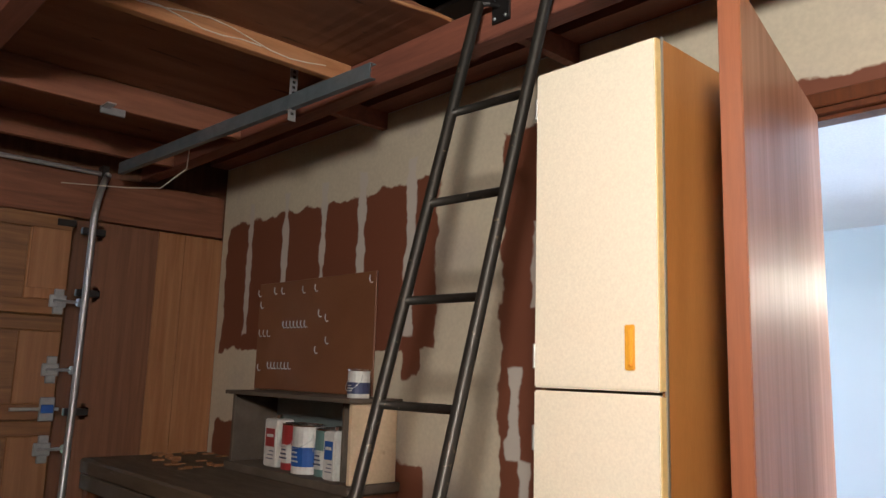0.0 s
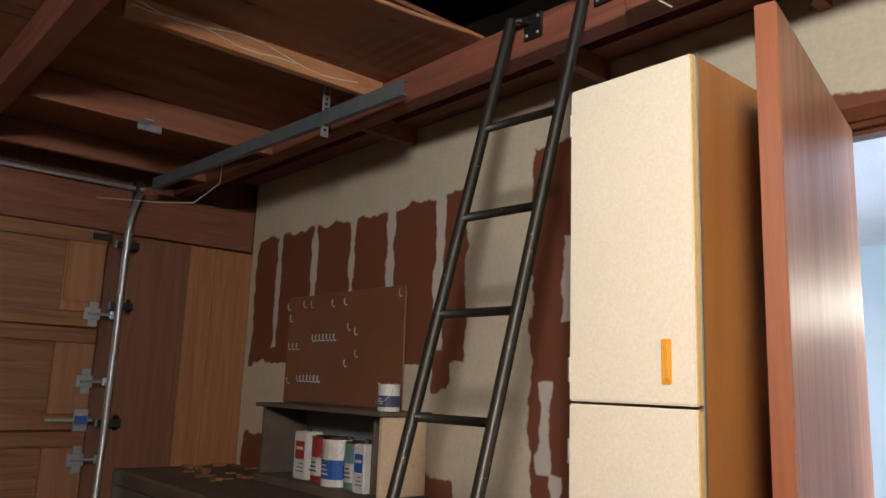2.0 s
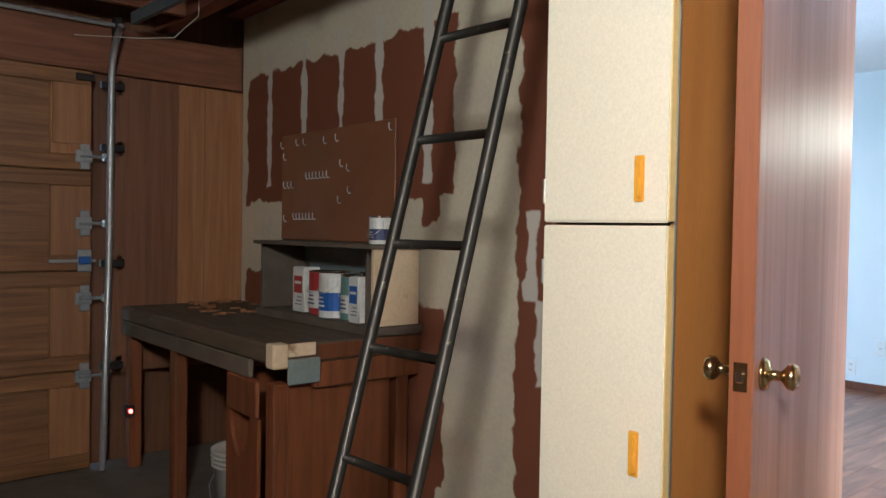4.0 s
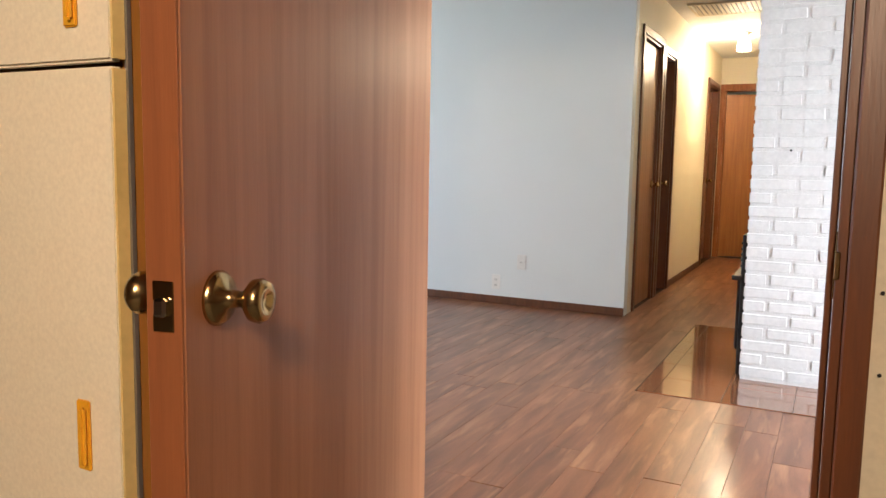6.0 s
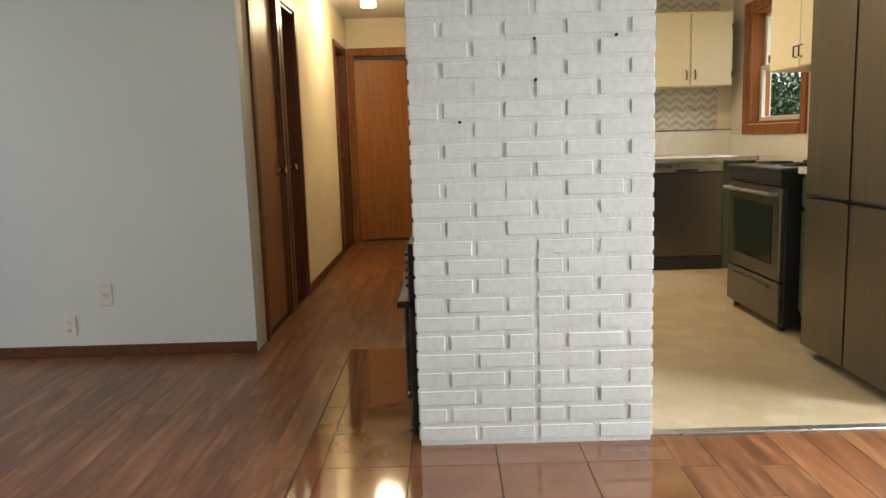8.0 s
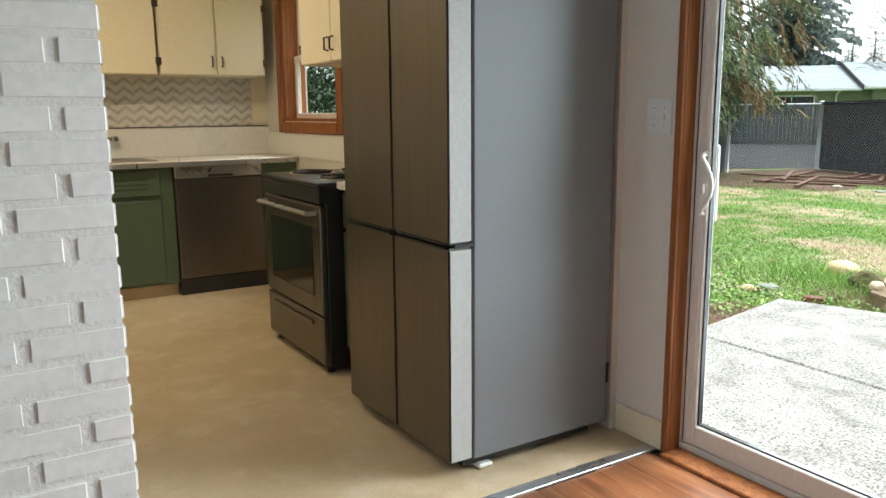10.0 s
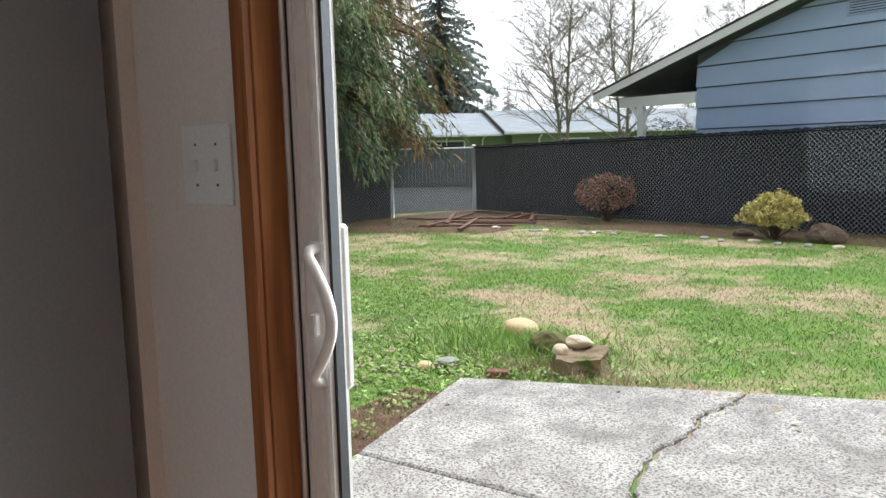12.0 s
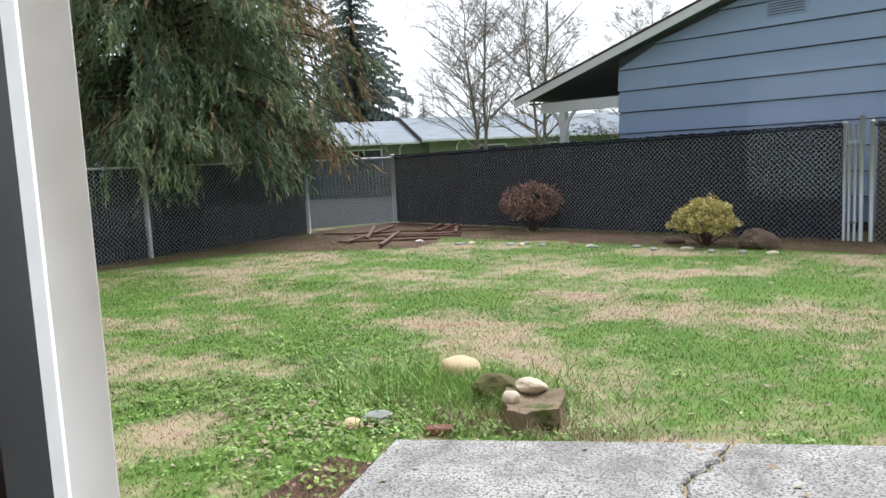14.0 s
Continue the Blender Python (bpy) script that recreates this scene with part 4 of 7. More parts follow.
def can(name, label, y, x, r, h, body, band=None, z=0.736, square=False):
    t = thing(name, label, "can", pose(x, y, z))
    if square:
        part("body", box(-0.05, 0.05, -r, r, 0, h, 0.006, 2), body, t)
        part("cap", lathe([(0.016, h), (0.016, h + 0.018), (0.012, h + 0.022)], (0, 0, 0), "z", 12), "chrome", t)
        if band:
            pp_ = part("printed_panel", box(-0.0515, -0.05, -r * 0.7, r * 0.7, h * 0.42, h * 0.8), band, t)
            part("print_bar", box(-0.053, -0.0514, -r * 0.5, r * 0.5, h * 0.62, h * 0.68), "can_white", pp_)
            for q in range(3):
                part("print_line", box(-0.0515, -0.0498, -r * 0.6, r * (0.5 - 0.2 * q), h * (0.16 + 0.08 * q), h * (0.18 + 0.08 * q)), "can_navy", t)
    else:
        part("body", lathe([(r, 0), (r, h - 0.006), (r - 0.004, h - 0.004)], (0, 0, 0), "z", 20), body, t, smooth=False)
        part("rim", lathe([(r + 0.003, h - 0.006), (r + 0.003, h + 0.002), (r - 0.008, h + 0.002), (r - 0.010, h - 0.004)], (0, 0, 0), "z", 20), "chrome", t)
        if band:
            lb = part("label_band", lathe([(r + 0.0012, h * 0.15), (r + 0.0012, h * 0.55)], (0, 0, 0), "z", 20), band, t)
            ink = "can_white" if body == "can_white" else "can_navy"
            for q in range(3):
                part("print_bar", box(-r - 0.0026, -r - 0.0004, -r * (0.42 - 0.08 * q), r * (0.42 - 0.1 * q), h * (0.24 + 0.09 * q), h * (0.275 + 0.09 * q)), ink, lb)
        hd = [(-r * 0.4, -(r + 0.003), h * 0.82)] + [(-(r + 0.012) * math.sin(math.pi * k / 8), -(r + 0.003) * math.cos(math.pi * k / 8), h * 0.82 - 0.07 * math.sin(math.pi * k / 8)) for k in range(1, 8)] + [(-r * 0.4, r + 0.003, h * 0.82)]
        part("bail", tube(hd, 0.0018, 4), "galv", t)
    return t


can("thinner_can", "white and red square solvent can on the bench shelf", 4.16, 3.20, 0.06, 0.235, "can_white", "can_red", square=True)
can("paint_can", "dark red paint can on the bench shelf", 4.02, 3.22, 0.075, 0.22, "can_red", "can_white")
can("paint_can", "white paint can on the bench shelf", 3.87, 3.19, 0.078, 0.225, "can_white", "can_blue")
can("paint_can", "grey green paint can on the bench shelf", 3.73, 3.22, 0.072, 0.215, "can_teal", "can_white")
can("thinner_can", "white and blue square solvent can on the bench shelf", 3.60, 3.17, 0.045, 0.215, "can_white", "can_blue", square=True)
can("small_can", "small blue and white can on top of the shelf", 3.45, 3.16, 0.05, 0.125, "can_white", "can_navy", z=1.107)
bu = thing("bucket", "grey white plastic bucket under the workbench", "bucket", pose(2.80, 4.08, GFLOOR))
part("body", lathe([(0.115, 0), (0.135, 0.33), (0.145, 0.335), (0.145, 0.35), (0.137, 0.352), (0.13, 0.33)], (0, 0, 0), "z", 24), "bucket", bu, smooth=True)
for k in range(3):
    part("rib", lathe([(0.134 + 0.002 * k, 0.27 + 0.022 * k), (0.143 + 0.002 * k, 0.275 + 0.022 * k), (0.134 + 0.002 * k, 0.281 + 0.022 * k)], (0, 0, 0), "z", 24), "bucket", bu)
part("bail", tube([(-0.02, -0.14, 0.3), (-0.12, -0.1, 0.16), (-0.155, 0, 0.12), (-0.12, 0.1, 0.16), (-0.02, 0.14, 0.3)], 0.003, 5), "galv", bu)
sen = thing("door_sensor", "small black door sensor with a red light near the floor", "sensor")
part("body", box(2.60, 2.66, 5.17, 5.22, 0.05, 0.12, 0.008), "black", sen)
part("lamp", lathe([(0.012, -0.004), (0.012, 0.0), (0.004, 0.003)], (2.63, 5.166, 0.09), "y", 10), "red_lens", sen)
part("bracket", boxes((2.655, 2.665, 5.19, 5.299, 0.06, 0.10), bevel=0.002), "galv", sen)
for i in range(26):
    dbx, dby = rng.uniform(2.85, 3.3), rng.uniform(4.5, 5.25)
    if i < 20:
        tagged(part("wood_scrap", box(dbx, dbx + rng.uniform(0.02, 0.09), dby, dby + rng.uniform(0.01, 0.03), 0.695, 0.695 + rng.uniform(0.006, 0.02), 0.002), "board_light"), "small pale wood scrap on the dusty bench", "scrap", group="scraps on the bench")

# ---- ladder ----
lad = thing("ladder", "dark steel pipe ladder leaning from the attic beam", "ladder")
LT, LB = Vector((2.785, 2.375, 2.47)), Vector((2.14, 2.49, GFLOOR))
RT, RB = Vector((2.81, 2.075, 2.49)), Vector((2.165, 2.175, GFLOOR))
part("stile", tube([LT, LT.lerp(LB, 0.5), LB], 0.019, 12), "pipe", lad, smooth=True)
part("stile", tube([RT, RT.lerp(RB, 0.5), RB], 0.019, 12), "pipe", lad, smooth=True)
for rz in (2.06, 1.75, 1.44, 1.135, 0.835, 0.525, 0.21):
    a = LT.lerp(LB, (LT.z - rz) / (LT.z - LB.z))
    c = RT.lerp(RB, (RT.z - rz) / (RT.z - RB.z))
    part("rung", tube([a, c], 0.0135, 10), "pipe", lad, smooth=True)
for p in (LT, RT):
    hk = part("hook_plate", box(2.838, 2.849, p.y - 0.09, p.y - 0.01, p.z - 0.06, p.z + 0.03, 0.002), "iron", lad, "black steel mounting plate")
    for dz in (-0.045, 0.015):
        for dy in (-0.075, -0.025):
            part("bolt", lathe([(0.006, 0), (0.006, -0.004), (0.003, -0.006)], (2.838, p.y + dy, p.z + dz), "x", 8), "galv", hk)
    part("pivot", tube([(p.x, p.y, p.z), (p.x + 0.02, p.y - 0.03, p.z), (2.84, p.y - 0.04, p.z)], 0.011, 8), "iron", lad)

# ---- tall cabinet ----
cabt = thing("tall_cabinet", "tall narrow cream cabinet with orange wood side and yellow handles", "cabinet")
CX, CY0, CY1, CT = 2.636, 1.594, 1.964, 2.05
part("side_panel", box(CX, 3.30, CY0, CY0 + 0.018, GFLOOR + 0.08, CT, 0.002), "cabinet_side", cabt, "orange varnished plywood side")
part("side_panel", box(CX, 3.30, CY1 - 0.018, CY1, GFLOOR + 0.08, CT, 0.002), "cabinet_side", cabt)
part("top_panel", box(CX, 3.30, CY0 + 0.018, CY1 - 0.018, CT - 0.02, CT), "cabinet_side", cabt)
part("back_panel", box(3.28, 3.30, CY0 + 0.018, CY1 - 0.018, GFLOOR + 0.08, CT - 0.02), "cabinet_side", cabt)
part("plinth", box(CX + 0.05, 3.28, CY0 + 0.02, CY1 - 0.02, GFLOOR, GFLOOR + 0.08), "black", cabt)
part("edge_strip", box(CX - 0.006, CX + 0.001, CY0 - 0.002, CY0 + 0.004, GFLOOR + 0.08, CT + 0.004), "steel_light", cabt, "pale worn edge strip")
for z0, z1, hz in ((1.201, CT - 0.002, 1.302), (GFLOOR + 0.1, 1.194, 0.667)):
    d = part("door", box(CX - 0.028, CX - 0.007, CY0 + 0.004, CY1 + 0.002, z0, z1, 0.004, 2), "cabinet_white", cabt, "cream painted cabinet door")
    part("door_edge", box(CX - 0.0275, CX - 0.0075, CY0 + 0.0005, CY0 + 0.0045, z0 + 0.003, z1 - 0.003), "cabinet_edge", d, "yellowed door edge")
    hp = part("handle", box(CX - 0.033, CX - 0.028, CY0 + 0.066, CY0 + 0.094, hz - 0.053, hz + 0.053, 0.0024, 2), "handle_yellow", d, "orange yellow plastic cup handle")
    part("grip", box(CX - 0.043, CX - 0.033, CY0 + 0.068, CY0 + 0.080, hz - 0.045, hz + 0.045, 0.004, 2), "handle_yellow", hp)
    for qz in (z0 + 0.08, z1 - 0.1) if z0 > 1 else (z1 - 0.12, z0 + 0.3):
        part("hinge", box(CX - 0.031, CX - 0.006, CY1 - 0.002, CY1 + 0.006, qz - 0.032, qz + 0.032, 0.002), "steel_light", d)

# wall things by the door
dev = thing("wall_timer", "black wall control with a red label beside the door", "wall control")
part("body", box(3.345, 3.379, 0.48, 0.612, 1.13, 1.30, 0.012, 2), "black", dev)
part("red_label", box(3.3435, 3.3455, 0.51, 0.585, 1.21, 1.27), "can_red", dev)
part("button", box(3.3425, 3.3455, 0.52, 0.57, 1.155, 1.185, 0.002), "plate_white", dev)
for ny, nz in ((0.630, 0.719), (0.635, 0.863), (0.60, 0.52), (0.575, 1.02)):
    nl = thing("nail_hole", "small dark screw head in the cream wall", "screw")
    part("head", lathe([(0.0035, 0), (0.0035, -0.002), (0.0015, -0.003)], (3.379, ny, nz), "x", 8), "iron", nl)
gl = thing("garage_bulb", "bare bulb hanging on a short cord from the garage ceiling", "lamp")
part("cord", tube([(0.48, 0.19, 2.504), (0.48, 0.19, 2.30)], 0.004, 6), "black", gl)
part("holder", lathe([(0.012, 2.32), (0.022, 2.30), (0.022, 2.26)], (0.48, 0.19, 0), "z", 16), "plate_white", gl, "white porcelain lamp holder", smooth=True)
part("bulb", lathe([(0.014, 2.26), (0.024, 2.24), (0.03, 2.215), (0.022, 2.195), (0.004, 2.185)], (0.48, 0.19, 0), "z", 16), "bulb_glass", gl, smooth=True)

# ---- hallway ----
casing("door_frame_closet", "x", 2.03, -1, 7.64, 8.28, 2.06, 0.06)
casing("door_frame_hall", "x", 2.03, -1, 8.42, 8.88, 2.03, 0.055)
casing("door_frame_hall", "x", 2.03, -1, 10.86, 11.62, 2.03, 0.06)
casing("door_frame_hall_end", "y", 11.85, -1, 1.22, 1.98, 2.05, 0.065, "wood_trim_fir", "orange brown wooden frame at the hallway end")


def flush_door(name, w, h, m, label, material="door_birch"):
    t = thing(name, label, "door", m, kind="structure")
    part("leaf", box(0, w, 0, 0.036, 0.008, h, 0.002), material, t)
    knob((w - 0.06, 0.0, 0.95), -1, t)
    return t


flush_door("door_closet", 0.60, 2.03, pose(7.66, 2.05, 0, 0, 0, 0), "closed dark brown closet door")
flush_door("door_hall", 0.42, 2.0, pose(8.44, 2.10, 0, 0, 0, 0), "dark brown hallway door in its frame")
flush_door("door_hall", 0.72, 2.0, pose(10.88, 2.10, 0, 0, 0, 0), "dark brown hallway door in its frame")
flush_door("door_hall_end", 0.74, 2.0, pose(11.90, 1.965, 0, 0, 0, -74), "orange brown flush door standing ajar", "door_fir_v")
hl = thing("hall_ceiling_lamp", "small glass ceiling lamp glowing warm in the hallway", "ceiling lamp")
part("canopy", lathe([(0.075, CEIL), (0.075, CEIL - 0.012), (0.03, CEIL - 0.03), (0.012, CEIL - 0.045), (0.012, CEIL - 0.07)], (10.05, 1.6, 0), "z", 20), "chrome", hl, smooth=True)
part("shade", lathe([(0.03, CEIL - 0.065), (0.05, CEIL - 0.08), (0.062, CEIL - 0.13), (0.066, CEIL - 0.18), (0.06, CEIL - 0.182)], (10.05, 1.6, 0), "z", 20), "bulb_glass", hl, "frosted glowing glass shade", smooth=True)
vent = thing("ceiling_vent", "beige louvred return air grille in the hallway ceiling", "vent")
part("frame", boxes((8.55, 9.05, 1.30, 1.33, CEIL - 0.014, CEIL), (8.55, 9.05, 1.87, 1.90, CEIL - 0.014, CEIL), (8.55, 8.58, 1.33, 1.87, CEIL - 0.014, CEIL), (9.02, 9.05, 1.33, 1.87, CEIL - 0.014, CEIL), bevel=0.003), "wall_cream", vent)
part("backing", box(8.58, 9.02, 1.33, 1.87, CEIL - 0.003, CEIL - 0.001), "black", vent)
for k in range(14):
    part("slat", box(8.58, 9.02, 1.345 + 0.038 * k, 1.369 + 0.038 * k, CEIL - 0.012, CEIL - 0.006), "wall_cream", vent)

# ---- living room wall things ----
rack = thing("coat_rack", "dark brown coat rack board with metal hooks", "coat rack")
part("board", box(8.118, 8.139, 4.62, 5.75, 1.60, 1.72, 0.005), "wood_trim", rack)
for k in range(6):
    hy = 4.76 + 0.175 * k
    hk = part("hook", tube([(8.118, hy, 1.67), (8.09, hy, 1.655), (8.065, hy, 1.64), (8.058, hy, 1.66), (8.06, hy, 1.68)], 0.005, 6), "chrome", rack, smooth=True)
    part("hook_plate", box(8.113, 8.119, hy - 0.016, hy + 0.016, 1.635, 1.685, 0.003), "chrome", hk)


def outlet(name, y, z, x, label, sockets):
    t = thing(name, label, "outlet")
    part("plate", box(x - 0.006, x - 0.001, y - 0.036, y + 0.036, z - 0.058, z + 0.058, 0.002), "plate_white", t)
    for s in sockets:
        f = part("socket", box(x - 0.0085, x - 0.006, y - 0.016, y + 0.016, z + s - 0.014, z + s + 0.014, 0.001), "plate_white", t)
        for dy in (-0.006, 0.006):
            part("slot", box(x - 0.0089, x - 0.0084, y + dy - 0.0015, y + dy + 0.0015, z + s - 0.006, z + s + 0.006), "black", f)
    return t


outlet("wall_outlet", 3.04, 0.17, 7.36, "white wall outlet above the brown baseboard", (-0.022, 0.022))
outlet("blank_plate", 2.83, 0.34, 7.36, "white cover plate on the pale wall", (0.0,))

# ---- fireplace ----
FX, FY0, FY1 = 6.0024, 0.252, 1.092
chim = struct("fireplace_core", box(FX, 7.35, FY0, FY1, 0, CEIL), "mortar_white", "white painted brick fireplace column", "fireplace")
ins = thing("fireplace_insert", "black iron fireplace insert set in the brick", "fireplace insert")
part("surround", box(6.10, 7.15, 1.093, 1.125, 0.004, 0.74, 0.004), "iron", ins)
part("door_panel", box(6.25, 7.0, 1.125, 1.155, 0.10, 0.50, 0.006), "black_glass", ins)
part("shelf_lip", box(6.10, 7.15, 1.093, 1.17, 0.50, 0.525, 0.004), "iron", ins)
for k in range(5):
    part("louvre", box(6.2, 7.05, 1.125, 1.14, 0.56 + 0.03 * k, 0.572 + 0.03 * k), "iron", ins)
nail_at = ((0.92, 1.173), (0.657, 1.308), (0.66, 1.446), (0.382, 1.45))
for ny, nz in nail_at:
    nl = thing("brick_nail", "small dark nail head in the white brick", "nail")
    part("head", lathe([(0.006, 0), (0.006, -0.004), (0.002, -0.006)], (5.9955, ny, nz), "x", 8), "iron", nl)

# ---- refrigerator ----
fr = thing("refrigerator", "tall four-door refrigerator with dark steel doors and grey side", "refrigerator")
RX0, RX1, RM = 6.262, 7.045, 6.635
part("cabinet_body", box(RX0, RX1, -1.475, -0.862, 0.045, 1.78, 0.006), "fridge_grey", fr, "smooth slate grey side")
part("base_grille", box(RX0 + 0.02, RX1 - 0.02, -1.4, -0.83, 0.02, 0.05), "black", fr)
for x0, x1 in ((RX0, RM - 0.003), (RM + 0.003, RX1)):
    for z0, z1 in ((0.05, 0.785), (0.80, 1.785)):
        d = part("door", box(x0, x1, -0.855, -0.768, z0, z1, 0.006, 2), "steel", fr, "dark brushed steel door")
        part("finger_groove", box(x0 + 0.02, x1 - 0.02, -0.80, -0.766, (z1 - 0.004) if z0 < 0.5 else (z0 - 0.004), (z1 + 0.002) if z0 < 0.5 else (z0 + 0.002)), "black", d)
        if x0 == RX0:
            part("door_side", box(x0 - 0.0025, x0 + 0.001, -0.852, -0.772, z0 + 0.006, z1 - 0.006), "door_side", d, "pale satin door side")
part("hinge_cap", box(RX0 - 0.002, RX0 + 0.06, -0.862, -0.79, 0.786, 0.799), "black", fr)
for fx in (RX0 + 0.06, RX1 - 0.06):
    part("foot", lathe([(0.022, 0.003), (0.022, 0.02), (0.012, 0.026), (0.012, 0.05)], (fx, -0.89, 0), "z", 12), "plate_white", fr)
part("foot_lever", box(RX0 - 0.008, RX0 + 0.05, -0.94, -0.88, 0.004, 0.022, 0.006), "plate_white", fr)
part("rear_clip", box(RX0 - 0.006, RX0 + 0.004, -1.476, -1.465, 0.20, 0.28, 0.002), "black", fr)

# ---- range ----
st = thing("range", "stainless electric range with black sides and cooktop", "stove")
SX0, SX1, SY = 7.435, 8.20, -0.82
part("body", box(SX0, SX1, -1.47, SY - 0.03, 0.03, 0.885, 0.004), "black", st)
dr = part("oven_door", box(SX0 + 0.006, SX1 - 0.006, SY - 0.03, SY, 0.285, 0.80, 0.006), "steel", st, "brushed steel oven door")
part("oven_window", box(SX0 + 0.10, SX1 - 0.10, SY - 0.002, SY + 0.003, 0.37, 0.70, 0.004), "black_glass", dr)
part("door_handle", tube([(SX0 + 0.05, SY, 0.765), (SX0 + 0.05, SY + 0.045, 0.765), (SX1 - 0.05, SY + 0.045, 0.765), (SX1 - 0.05, SY, 0.765)], 0.011, 8), "steel_light", dr)
dw_ = part("drawer", box(SX0 + 0.006, SX1 - 0.006, SY - 0.03, SY, 0.05, 0.275, 0.006), "steel", st)
part("drawer_pull", box(SX0 + 0.12, SX1 - 0.12, SY - 0.001, SY + 0.012, 0.225, 0.245, 0.004), "steel", dw_)
part("front_band", box(SX0, SX1, SY - 0.04, SY + 0.004, 0.81, 0.885, 0.006), "black", st)
part("cooktop", box(SX0 - 0.004, SX1 + 0.004, -1.47, SY + 0.008, 0.886, 0.906, 0.005), "black", st)
for bx in (SX0 + 0.2, SX1 - 0.2):
    for by, br in ((-1.02, 0.10), (-1.28, 0.08)):
        for q in range(3):
            rr = br - 0.026 * q
            part("burner_coil", tube([(bx + rr * math.cos(a), by + rr * math.sin(a), 0.916) for a in [2 * math.pi * k / 20 for k in range(21)]], 0.006, 5), "iron", st)
        part("drip_pan", lathe([(br + 0.02, 0.907), (br + 0.018, 0.911), (br, 0.908)], (bx, by, 0), "z", 20), "chrome", st)
bg = part("backguard", box(SX0, SX1, -1.485, -1.44, 0.906, 1.10, 0.01), "black", st)
for k in range(4):
    part("control_knob", lathe([(0.02, 0), (0.02, 0.012), (0.015, 0.02)], (SX0 + 0.1 + 0.17 * k, -1.44, 1.03), "y", 12), "black", bg)
for fx in (SX0 + 0.05, SX1 - 0.05):
    part("foot", lathe([(0.018, 0.003), (0.018, 0.03)], (fx, SY - 0.05, 0), "z", 10), "black", st)


def pull(parent, pts, name="handle"):
    return part(name, tube(pts, 0.005, 6), "iron", parent, "dark metal bar pull", smooth=True)


# ---- kitchen base and wall units ----
cb = thing("base_cabinet", "sage green base cabinet between range and refrigerator", "cabinet")
part("body", box(7.06, 7.425, -1.498, -0.94, 0.10, 0.875), "cab_green", cb)
part("toe_kick", box(7.06, 7.425, -1.498, -0.99, 0.003, 0.10), "black", cb)
part("door", box(7.075, 7.415, -0.94, -0.922, 0.13, 0.68, 0.004), "cab_green", cb)
part("drawer_front", box(7.075, 7.415, -0.94, -0.922, 0.70, 0.86, 0.004), "cab_green", cb)
ct1 = thing("countertop", "short pale laminate countertop beside the range", "countertop")
part("slab", box(7.055, 7.428, -1.497, -0.90, 0.876, 0.912, 0.006), "counter", ct1)

DX = 9.46
dish = thing("dishwasher", "stainless steel dishwasher under the counter", "dishwasher")
part("body", box(DX + 0.03, 10.04, -1.235, -0.645, 0.10, 0.872), "black", dish)
dd = part("door", box(DX, DX + 0.03, -1.235, -0.645, 0.115, 0.79, 0.005), "steel", dish, "brushed steel dishwasher door")
pn = part("control_panel", box(DX - 0.006, DX + 0.03, -1.235, -0.645, 0.795, 0.872, 0.006), "steel_light", dish, "pale steel control strip")
part("handle_slot", box(DX - 0.0075, DX - 0.002, -1.03, -0.86, 0.80, 0.815), "black", pn)
part("toe_panel", box(DX + 0.004, DX + 0.03, -1.24, -0.64, 0.003, 0.112, 0.003), "black", dish)
sink_cab = thing("base_cabinet", "sage green sink cabinet with a slotted false drawer", "cabinet")
part("body", box(DX + 0.018, 10.04, -0.635, 0.55, 0.09, 0.874), "cab_green", sink_cab)
part("toe_kick", box(DX + 0.06, 10.04, -0.635, 0.55, 0.003, 0.09), "panel_cream", sink_cab, "bare beige toe board")
for y0, y1 in ((-0.55, -0.13), (-0.11, 0.31)):
    part("door", box(DX, DX + 0.018, y0, y1, 0.11, 0.66, 0.004), "cab_green", sink_cab)
    dfr = part("drawer_front", box(DX, DX + 0.018, y0, y1, 0.69, 0.855, 0.004), "cab_green", sink_cab)
    for k in range(3):
        part("slot", box(DX - 0.001, DX + 0.004, y0 + 0.08, y1 - 0.08, 0.735 + 0.03 * k, 0.741 + 0.03 * k), "black", dfr)
fil = thing("corner_filler", "green corner filler beside the dishwasher", "cabinet")
part("panel", box(DX + 0.018, 10.04, -1.498, -1.24, 0.003, 0.874), "cab_green", fil)
ct2 = thing("countertop", "long pale laminate kitchen countertop", "countertop")
part("slab", box(9.415, 10.045, -1.497, 0.56, 0.876, 0.912, 0.006), "counter", ct2)
part("edge_strip", box(9.411, 9.416, -1.497, 0.56, 0.878, 0.908), "steel_light", ct2, "metal edging")
snk = thing("sink", "stainless sink rim set in the countertop", "sink")
part("rim", boxes((9.52, 9.98, -0.56, -0.53, 0.912, 0.918), (9.52, 9.98, 0.05, 0.08, 0.912, 0.918), (9.52, 9.55, -0.53, 0.05, 0.912, 0.918), (9.95, 9.98, -0.53, 0.05, 0.912, 0.918), bevel=0.002), "chrome", snk)
part("bowl", boxes((9.55, 9.95, -0.53, 0.05, 0.913, 0.9145)), "steel", snk)
fau = thing("faucet", "chrome wall-mounted kitchen faucet with two handles", "faucet")
part("bridge", tube([(10.03, -0.38, 1.05), (9.99, -0.38, 1.05), (9.99, -0.12, 1.05), (10.03, -0.12, 1.05)], 0.014, 8), "chrome", fau, smooth=True)
part("spout", tube([(9.99, -0.25, 1.05), (9.93, -0.25, 1.06), (9.85, -0.25, 1.05), (9.80, -0.25, 1.02)], 0.011, 8), "chrome", fau, smooth=True)
